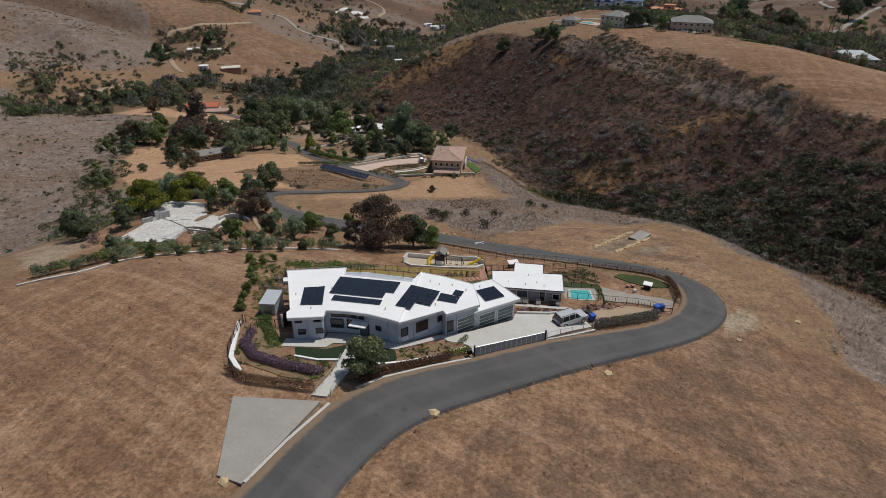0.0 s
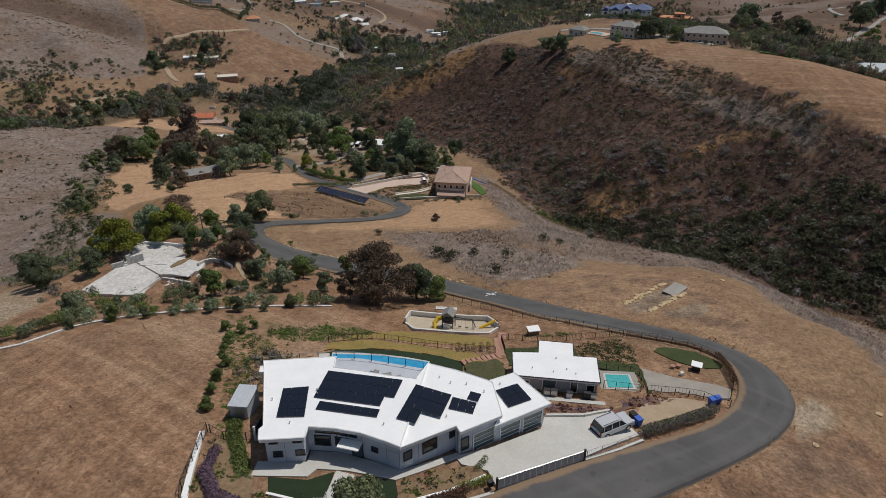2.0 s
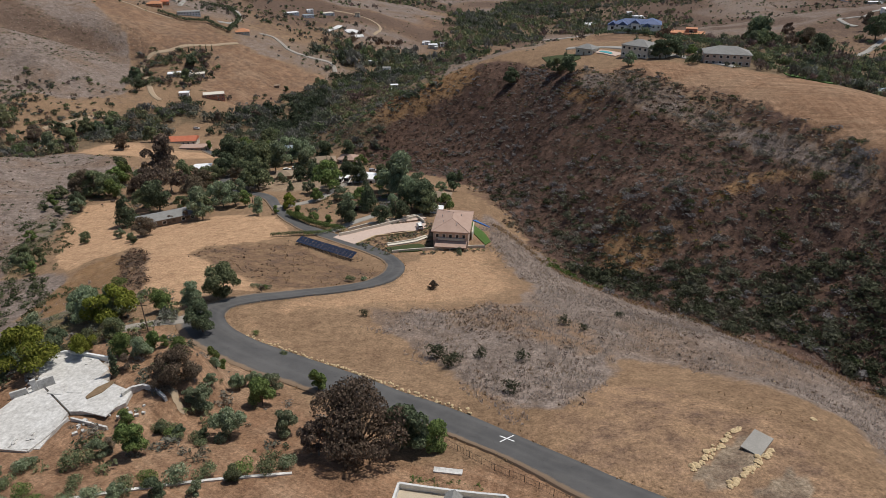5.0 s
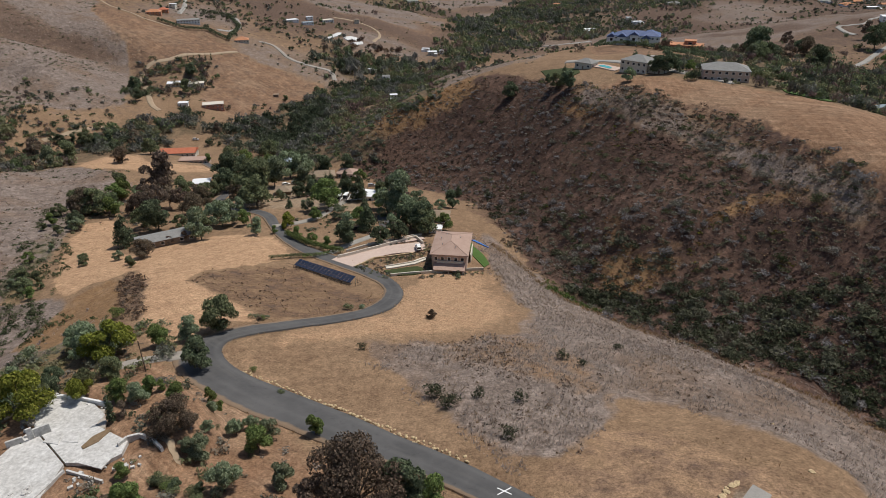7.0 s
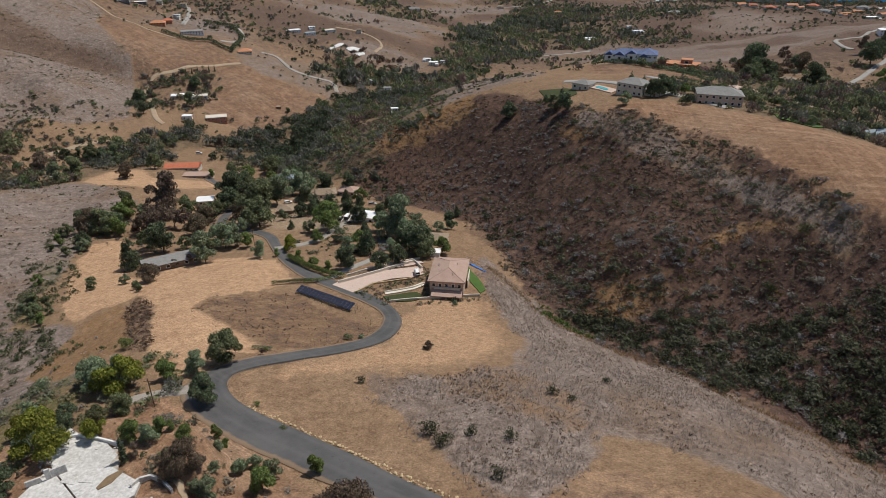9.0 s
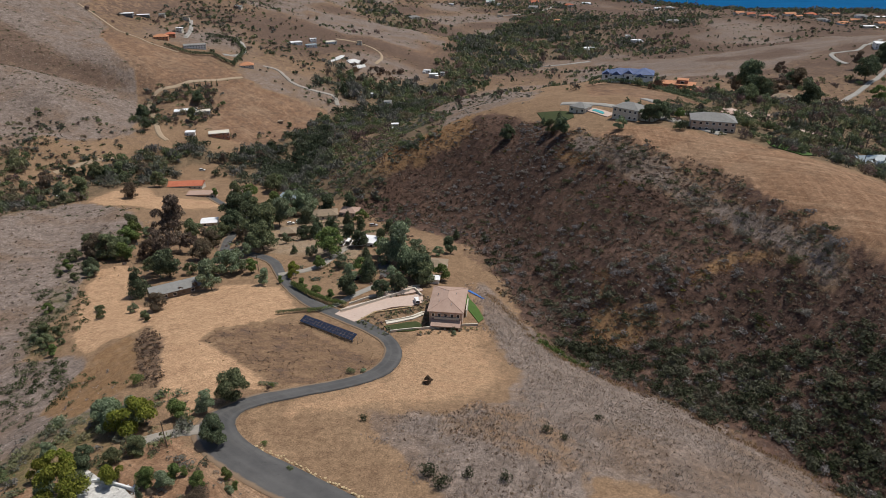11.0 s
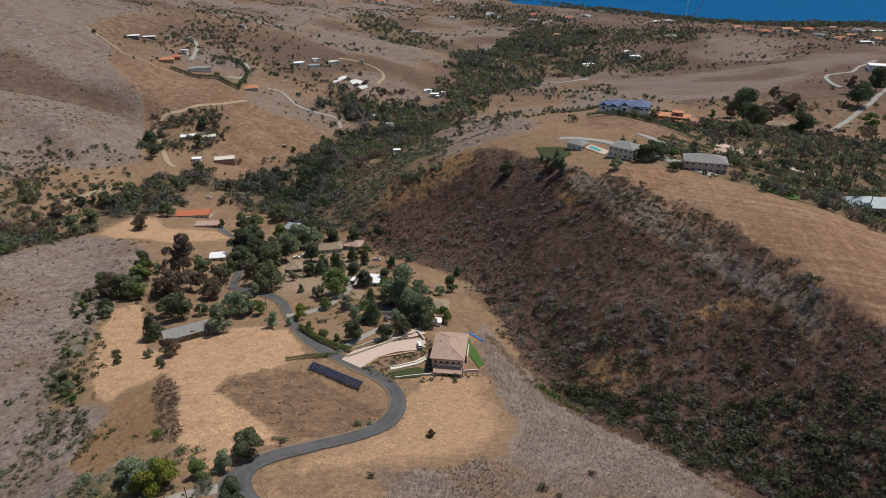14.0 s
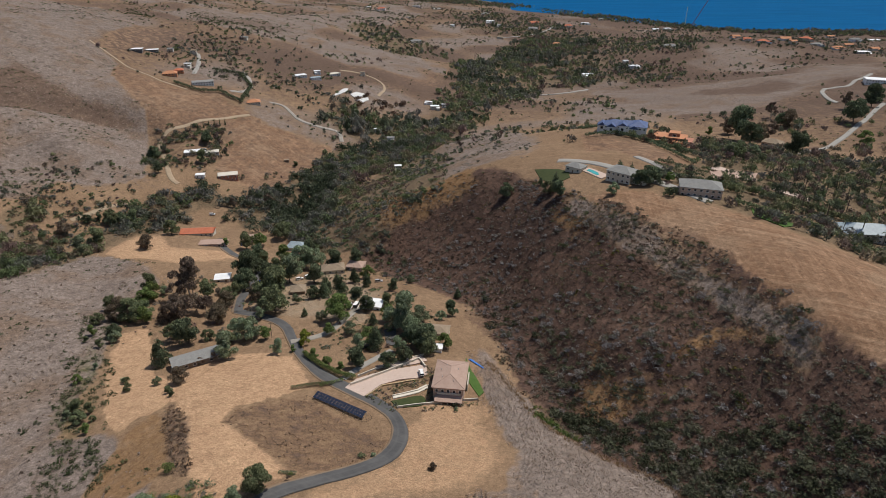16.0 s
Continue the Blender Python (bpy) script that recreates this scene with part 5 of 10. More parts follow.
for n, (x, y, r) in enumerate(SLOPE_BUSHES):
    rng = np.random.RandomState(500 + n)
    lumps = [(rng.uniform(-0.7, 0.7) * r, rng.uniform(-0.7, 0.7) * r, rng.uniform(0.25, 0.7) * r, rng.uniform(0.35, 0.55) * r) for _ in range(7)]
    ob = quad_object("bush", sprays(rng, 420, lumps, 0.085 * r, 0.9), M[("scrub_grey_green", "scrub_sage", "scrub_green")[n % 3]], np.full(420, 0.1 + 0.5 * rng.rand()))
    ob.matrix_basis = pose(x, y, gz(x, y) - 0.2)
    tagged(ob, ("large feathery grey bush on the dark slope", "large olive-grey bush on the dark slope", "large dark green bush on the dark slope")[n % 3], "bush", "large bushes on the canyon slope")
YELLOW_SPOTS = [(89.1, 264.9), (84.4, 259.5), (87.6, 248.8), (105.2, 193.7), (100.9, 190.1), (106.9, 190.0), (118.3, 169.1), (119.8, 167.3), (75.9, 173.8), (74.3, 172.7), (85.9, 276.8), (83.2, 271.1), (28.1, 372.1), (68.7, 252.8), (120.7, 181.1), (91.4, 175.5), (132.0, 147.1), (97.1, 187.4), (92.0, 182.7), (40.9, 356.3)]
q = np.array(YELLOW_SPOTS)
q = np.concatenate([q + np.random.RandomState(i).normal(size=q.shape) * 1.3 for i in range(5)])
stuff("yellow_bushes", q, SMALL, (0.6, 1.3), M["scrub_yellow"], RNG, "bright yellow-green weeds in clumps on the dark slope", "weeds", squash=(0.6, 0.9))

q = scatter(RUSTY, 1.0, np.random.RandomState(201), clumped(9, 0.1, 202))
stuff("rusty_weeds", q, TUFT, (0.35, 0.8), M["scrub_rust"], np.random.RandomState(203), "rust-orange dry weeds in patches on the dark slope", "weeds", squash=(0.5, 0.9))
# straw fringe and green thicket where brush meets canyon
FRINGE = [(22, 214), (30, 196), (36.9, 179.0), (44.4, 166.7), (54.7, 157.7), (61.4, 152.4), (77.8, 143.4), (84.6, 132.8), (89.8, 118.3), (96.9, 109.8), (105.7, 102.6), (110.4, 91.5), (128, 64), (150, 30)]
rng = np.random.RandomState(204)
q = np.concatenate([along(FRINGE, 0.6)[:, :2] + rng.normal(size=(len(along(FRINGE, 0.6)), 2)) * 1.1 - np.array((1.2, 0.8)) for _ in range(3)])
stuff("straw_fringe", q, GRASS, (0.6, 1.3), M["straw"], rng, "tall golden straw along the canyon edge", "dry grass", tint=lambda q, r: 0.7 * r.rand(len(q)))
q = np.concatenate([along([(38.4, 178.0), (43.4, 172.6), (48.6, 166.4), (54.4, 161.0)], 0.7)[:, :2] + rng.normal(size=(len(along([(38.4, 178.0), (43.4, 172.6), (48.6, 166.4), (54.4, 161.0)], 0.7)), 2)) * 1.3 for _ in range(2)])
stuff("green_thicket", q, BUSHY, (0.8, 1.9), M["weed_green"], rng, "fresh green thicket where the brush meets the canyon", "shrubs", squash=(0.7, 1.0))

# grey dry brush
q = scatter([BRUSH_FLANK], 0.72, RNG, clumped(11, 0.1, 41), KEEP_CLEAR)
q = q[(q[:, 1] > -30) & (q[:, 0] < 150)]
stuff("dry_brush", q, GRASS, (0.35, 0.85), M["scrub_grey"], RNG, "pale grey dead mustard brush on the ridge flank", "dry brush", tint=lambda q, r: np.clip(0.5 * r.rand(len(q)) + 0.7 * (waves(q[:, 0], q[:, 1], 18, 43) - 0.35), 0, 1), squash=(0.7, 1.1))
q = scatter([BRUSH_FLANK, *BROWN_WEEDS, *BROWN_WEEDS, BROWN_WEEDS[1], BROWN_WEEDS[1]], 2.3, RNG, clumped(13, 0.45, 44), KEEP_CLEAR)
q = q[(q[:, 1] > -20) & (q[:, 0] < 150)]
stuff("brush_clumps", q, SMALL, (0.25, 0.7), M["scrub_dark"], RNG, "low brown weeds among the dry brush", "weeds", tint=lambda q, r: 0.3 + 0.7 * r.rand(len(q)), squash=(0.5, 0.9))
q = scatter([WEST_BRUSH, HOUSE_WEST_BRUSH, WEST_GREY], 3.0, RNG, clumped(30, 0.2, 45))
q = q[(q[:, 0] > -460) & (q[:, 1] > 40) & (q[:, 1] < 720) & (q[:, 0] > -0.72 * (q[:, 1] + 130))]
stuff("hill_brush", q, TUFT, (0.4, 1.1), M["scrub_grey"], RNG, "low grey brush over the western hills", "dry brush", tint=lambda q, r: np.clip(0.8 * r.rand(len(q)), 0, 1), squash=(0.5, 0.9))
q = scatter([WEST_BRUSH, WEST_GREY, HOUSE_WEST_BRUSH], 6.5, RNG, clumped(70, 0.5, 47, 1.9))
q = q[(q[:, 1] < 1150) & (q[:, 0] > -0.75 * (q[:, 1] + 130))]
stuff("hill_shrubs", q, SMALL, (0.6, 2.1), M["scrub_green"], RNG, "dark round shrubs dotted over the grey hills", "shrubs", squash=(0.6, 1.0))
q = scatter([WEST_GREY, WEST_BRUSH], 4.6, np.random.RandomState(91), clumped(40, 0.1, 48, 1.8))
q = q[(q[:, 0] > -0.75 * (q[:, 1] + 130)) & (q[:, 1] > 60)]
stuff("hill_dots", q, FAR, (0.3, 0.95), M["scrub_dark"], np.random.RandomState(92), "small dark brush clumps speckling the grey hills", "scrub", squash=(0.5, 0.9))
q = scatter([WEST_RED], 5.0, np.random.RandomState(93))
stuff("gully_scrub", q, SMALL, (0.6, 1.8), M["scrub_green"], np.random.RandomState(94), "dark round shrubs in the reddish gully", "shrubs", squash=(0.6, 1.0))
GULLY = [(-139, 110), (-150, 150), (-163.5, 188), (-182.6, 230.1), (-194.3, 283.8), (-182.1, 288.6), (-163.8, 238.1), (-146, 195), (-132, 158), (-112, 128), (-118, 100)]
q = scatter([GULLY], 3.4, RNG, clumped(14, 0.1, 49))
stuff("gully_shrubs", q, ROUND, (0.9, 2.4), M["scrub_green"], RNG, "green shrubs in the gully below the western hill", "shrubs")

# sparse plants between house and old pad, along the fence and the road
q = scatter([[(-58, 25), (-26, 36), (-16, 38), (-22, 52), (-45, 72), (-60, 84), (-84, 80), (-86, 45)]], 3.0, RNG, clumped(9, 0.3, 51), KEEP_CLEAR + [OLD_PAD])
half = RNG.rand(len(q)) < 0.5
stuff("orchard_greens", q[half], BUSHY, (0.5, 2.3), M["woods"], RNG, "green garden shrubs below the road", "shrubs", tint=lambda q, r: 0.1 + 0.6 * r.rand(len(q)), squash=(0.8, 1.2))
q = q[~half]
stuff("orchard_shrubs", q, BUSHY, (0.4, 1.9), M["scrub_sage"], RNG, "mixed garden shrubs between stone wall and road", "shrubs")
q = scatter([[(-112, 100), (-75, 110), (-64, 98), (-62, 86), (-66, 72), (-78, 66), (-80, 50), (-96, 52), (-118, 75)]], 2.9, RNG, clumped(11, 0.2, 52), KEEP_CLEAR + [OLD_PAD])
stuff("garden_thicket", q, BUSHY, (0.9, 3.2), M["woods"], RNG, "overgrown green garden bushes beside the ruin", "shrubs", tint=lambda q, r: 0.3 + 0.42 * r.rand(len(q)), squash=(0.7, 1.1))
q = scatter([GREEN_WEEDS[0], GREEN_WEEDS[1], [(-28, 17.0), (-21.0, 20.6), (-12, 19.5), (-15, 14.4), (-24.6, 12.0)], [(-6, 32.5), (4, 30.5), (4, 32), (-6, 34)], [(10, 17.6), (22, 15.5), (22, 17.5), (12, 19.5)]], 0.5, RNG, clumped(3.0, 0.3, 56))
stuff("green_weeds", q, SMALL, (0.3, 0.75), M["weed_green"], RNG, "bright green weeds in patches on bare soil", "weeds", squash=(0.2, 0.4), sink=0)
q = scatter([[(-75, 110), (-60, 105), (-30, 122), (-16, 142), (-30, 158), (-60, 172), (-82, 150)]], 2.4, RNG, clumped(12, 0.5, 53), KEEP_CLEAR)
stuff("knoll_tufts", q, GRASS, (0.3, 0.7), M["straw"], RNG, "dry straw tufts on the knoll above the solar array", "dry grass")
q = scatter([GOLD_LAP, GOLD_EDGE, SOUTH_FIELD, WEST_FIELD], 1.5, RNG, clumped(9, 0.5, 55), KEEP_CLEAR)
q = q[q[:, 1] > -60]
stuff("straw_tufts", q, GRASS, (0.14, 0.4), M["straw"], RNG, "short dry straw tufts on the mown slopes", "dry grass")
edge = np.concatenate([along(smooth_line(ROAD_OUT), 0.9)[:, :2] + RNG.normal(size=(len(along(smooth_line(ROAD_OUT), 0.9)), 2)) * 0.45, along(smooth_line(ROAD_IN)[60:], 1.2)[:, :2] + RNG.normal(size=(len(along(smooth_line(ROAD_IN)[60:], 1.2)), 2)) * 0.45])
edge = edge[~inside(ROAD_POLY, edge[:, 0], edge[:, 1])]
stuff("verge_tufts", edge, TUFT, (0.2, 0.55), M["straw"], RNG, "golden dry grass along the road edge", "dry grass")

# woods too far to count
def patchy(q, r):
    """Tones that drift from stand to stand."""
    return np.clip(0.45 * r.rand(len(q)) + 0.9 * (waves(q[:, 0], q[:, 1], 55, 91) - 0.25), 0, 1)


q = scatter([FAR_WOODS], 7.6, RNG, clumped(48, 0.25, 61, 2.6))
stuff("far_woods", q, STAND, (3.4, 8.6), M["woods"], RNG, "mixed green woods filling the far valley", "woods", tint=patchy, squash=(0.9, 1.9))
q = scatter(GROVES, 13.0, RNG, clumped(80, 0.35, 62, 2.2))
stuff("far_groves", q, AFAR, (3.0, 8.5), M["woods"], RNG, "dark groves on the far slopes", "woods", tint=patchy, squash=(0.9, 1.7))
q = scatter([SLOPE_SCRUB], 4.2, RNG, clumped(24, 0.15, 93, 2.2))
stuff("slope_trees", q, LEAFY, (1.2, 4.4), M["woods"], RNG, "dusty green scrub and low trees at the canyon mouth", "woods", tint=patchy, squash=(0.8, 1.3))
q = scatter([HILL_GROVE], 6.5, RNG, clumped(40, 0.2, 64))
stuff("hill_grove", q, LEAFY, (2.2, 5.2), M["woods"], RNG, "small trees around the hillside estates", "woods", squash=(0.9, 1.5))
q = scatter(THICKETS, 7.0, RNG, clumped(40, 0.2, 66))
stuff("thickets", q, FAR, (1.4, 3.4), M["scrub_green"], RNG, "dark scrub thickets on the far hills", "scrub", squash=(0.6, 0.9))
OPEN_LAND = [HILL_FIELD, MID_FIELD, TOP_FIELD, WEST_GREY, EAST_GREY, RIDGE_FIELD, EAST_FIELD, CHAPARRAL]
FAR_LAND = [(-900, 700), (-300, 560), (900, 480), (1500, 1500), (1000, 2300), (350, 3200), (-1100, 2800)]
q = scatter([FAR_LAND], 17.0, RNG, lambda x, y: np.clip(waves(x, y, 90, 63) * 2.6 - 1.1 + np.clip((x - 0.25 * y) / 900, 0, 0.35), 0.03, 1), OPEN_LAND)
q = q[ground_z(q[:, 0], q[:, 1]) > SEA + 4]
stuff("distant_trees", q, AFAR, (2.2, 6.0), M["woods"], RNG, "distant trees among the coastal estates", "woods", squash=(0.9, 1.5))
q = scatter([FAR_LAND], 13.0, RNG, lambda x, y: np.clip(waves(x, y, 70, 67) * 2.2 - 0.8, 0.05, 1), OPEN_LAND)
q = q[(ground_z(q[:, 0], q[:, 1]) > SEA + 4) & (np.abs(q[:, 0]) < 0.75 * (q[:, 1] + 130))]
stuff("distant_shrubs", q, FAR, (0.8, 2.6), M["scrub_green"], RNG, "dark shrubs scattered over the far slopes", "shrubs", squash=(0.6, 1.0))
SHORE_WOODS = [(-300, 3500), (380, 3150), (700, 2640), (1010, 2230), (1300, 2230), (1560, 2180), (2000, 2050), (2000, 1900), (1500, 1950), (1000, 2020), (640, 2450), (300, 2950), (-300, 3200)]
q = scatter([SHORE_WOODS], 11.5, RNG, clumped(150, 0.1, 65))
stuff("shore_trees", q, AFAR, (5, 10), M["woods"], RNG, "dark trees along the coast above the sea", "woods", squash=(0.9, 1.4))


q = scatter([SPUR], 5.5, RNG, clumped(30, 0.35, 75))
stuff("spur_shrubs", q, LEAFY, (0.7, 2.4), M["scrub_sage"], RNG, "grey shrubs over the spur between canyon and valley", "shrubs", squash=(0.6, 1.0))
BANK_GARDENS = [(-334.3, 436.9), (-336.8, 479.3), (-302.6, 469.2), (-273.4, 503.7), (-230.9, 454.1), (-215.7, 437.8), (-259.1, 418.2), (-244.1, 348.4), (-244.9, 299.3)]
q = scatter([BANK_GARDENS, WEST_BANK], 5.2, RNG, clumped(22, 0.2, 68))
stuff("bank_trees", q, LEAFY, (1.2, 3.8), M["woods"], RNG, "mixed trees and bushes on the western bank", "trees", squash=(0.8, 1.5))
HAMLET = [(-172.8, 233.7), (-199.1, 292), (-200.5, 311.7), (-185.4, 316), (-164, 311), (-143, 340), (-102, 266), (-72, 340), (-40, 355), (-14, 316), (0, 262), (0, 228), (-40, 205), (-80, 235), (-110, 235)]
CLEARING = [(-104.0, 271.5), (-64.3, 285.7), (-58.1, 259.5), (-64.5, 245.7), (-79.2, 234.7), (-95.1, 246.2)]
q = scatter([HAMLET], 3.9, RNG, clumped(16, 0.3, 69), KEEP_CLEAR + [CLEARING, TAN_YARD])
stuff("garden_bushes", q, LEAFY, (0.6, 2.3), M["woods"], RNG, "garden bushes round the valley houses", "shrubs", squash=(0.7, 1.1))


# ---- single trees ----
def tree(kind, seed, near=False):
    """One tree, one metre tall, trunk and crown."""
    rng = np.random.RandomState(seed)
    shape = TREES[kind]
    top = thing("tree", 0, 0, 0, 0, shape["label"], "tree", "trees on the hillside and in the valley")
    bm = bmesh.new()
    w, base = shape["wide"], shape["base"]
    lean = rng.uniform(-0.04, 0.04, 2)
    fork = (lean[0], lean[1], base + 0.12)
    tube(bm, [(0, 0, -0.05), (lean[0] * 0.4, lean[1] * 0.4, base * 0.5), fork], [0.035 * shape["thick"], 0.026 * shape["thick"], 0.02 * shape["thick"]])
    lumps = []
    if shape["form"] == "cone":
        tube(bm, [fork, (0, 0, 0.97)], [0.02, 0.004])
        for i in range(14):
            t = i / 13
            r = w * 0.5 * (1 - t) + 0.02
            for j in range(3 if t < 0.75 else 1):
                a = rng.uniform(0, 6.28)
                lumps.append((math.cos(a) * r * 0.55, math.sin(a) * r * 0.55, base + (0.97 - base) * t, r * 0.62 + 0.015))
    else:
        n = shape["lumps"]
        for i in range(n):
            a, t = rng.uniform(0, 6.28), (i + 0.5) / n
            r = math.sqrt(rng.rand()) * w * 0.5 * (math.sin(math.pi * (0.22 + 0.7 * t)))
            c = (math.cos(a) * r, math.sin(a) * r, base + 0.12 + (0.80 - base) * t)
            lumps.append((*c, rng.uniform(0.6, 1.15) * shape["puff"]))
            if i % 2 == 0:
                tube(bm, [fork, lerp(fork, c, 0.55), c], [0.016 * shape["thick"], 0.01 * shape["thick"], 0.004], 5)
    part("trunk", bm, M[shape["bark"]], top, smooth=True)
    more, less = (6.0, 0.5) if near and kind == "bronze" else (6.0, 0.58) if near else (4.2, 0.62)
    crown = quad_object("crown", sprays(rng, int(shape["leaves"] * more), lumps, shape["leaf"] * less, 0.8), M[shape["mat"]])
    crown.parent = top
    return top


TREES = {
    "oak": dict(form="round", wide=1.05, base=0.06, lumps=13, puff=0.25, thick=1.2, leaves=1000, leaf=0.063, bark="bark", mat="leaf_oak", label="dark green evergreen oak with a dense round crown"),
    "olive": dict(form="round", wide=1.0, base=0.06, lumps=12, puff=0.235, thick=1.0, leaves=850, leaf=0.059, bark="bark", mat="leaf_olive", label="grey-green olive tree with an open crown"),
    "green": dict(form="round", wide=0.95, base=0.05, lumps=11, puff=0.25, thick=1.0, leaves=850, leaf=0.063, bark="bark", mat="leaf_green", label="fresh green broadleaf tree with a full crown"),
    "dark": dict(form="round", wide=0.9, base=0.08, lumps=13, puff=0.26, thick=1.2, leaves=1000, leaf=0.063, bark="bark", mat="leaf_dark", label="very dark dense broadleaf tree"),
    "bronze": dict(form="round", wide=1.25, base=0.0, lumps=34, puff=0.22, thick=1.2, leaves=2600, leaf=0.042, bark="bark", mat="leaf_bronze", label="large dark bronze-leaved spreading tree"),
    "rust": dict(form="round", wide=0.85, base=0.22, lumps=12, puff=0.17, thick=1.0, leaves=700, leaf=0.049, bark="pale_bark", mat="leaf_rust", label="tall airy eucalyptus with rust-brown leaves"),
    "yellow": dict(form="round", wide=1.3, base=0.10, lumps=12, puff=0.26, thick=1.0, leaves=850, leaf=0.063, bark="bark", mat="leaf_yellow", label="low yellow-green spreading tree"),
    "grey": dict(form="round", wide=0.9, base=0.05, lumps=11, puff=0.2, thick=1.0, leaves=600, leaf=0.054, bark="pale_bark", mat="leaf_rust", label="half-bare grey-brown dry tree"),
    "pine": dict(form="cone", wide=0.62, base=0.10, thick=1.2, leaves=620, leaf=0.046, bark="bark", mat="leaf_dark", label="dark conical conifer with drooping branches"),
    "cypress": dict(form="cone", wide=0.2, base=0.04, thick=0.8, leaves=300, leaf=0.037, bark="bark", mat="leaf_dark", label="slim dark green cypress column"),
}
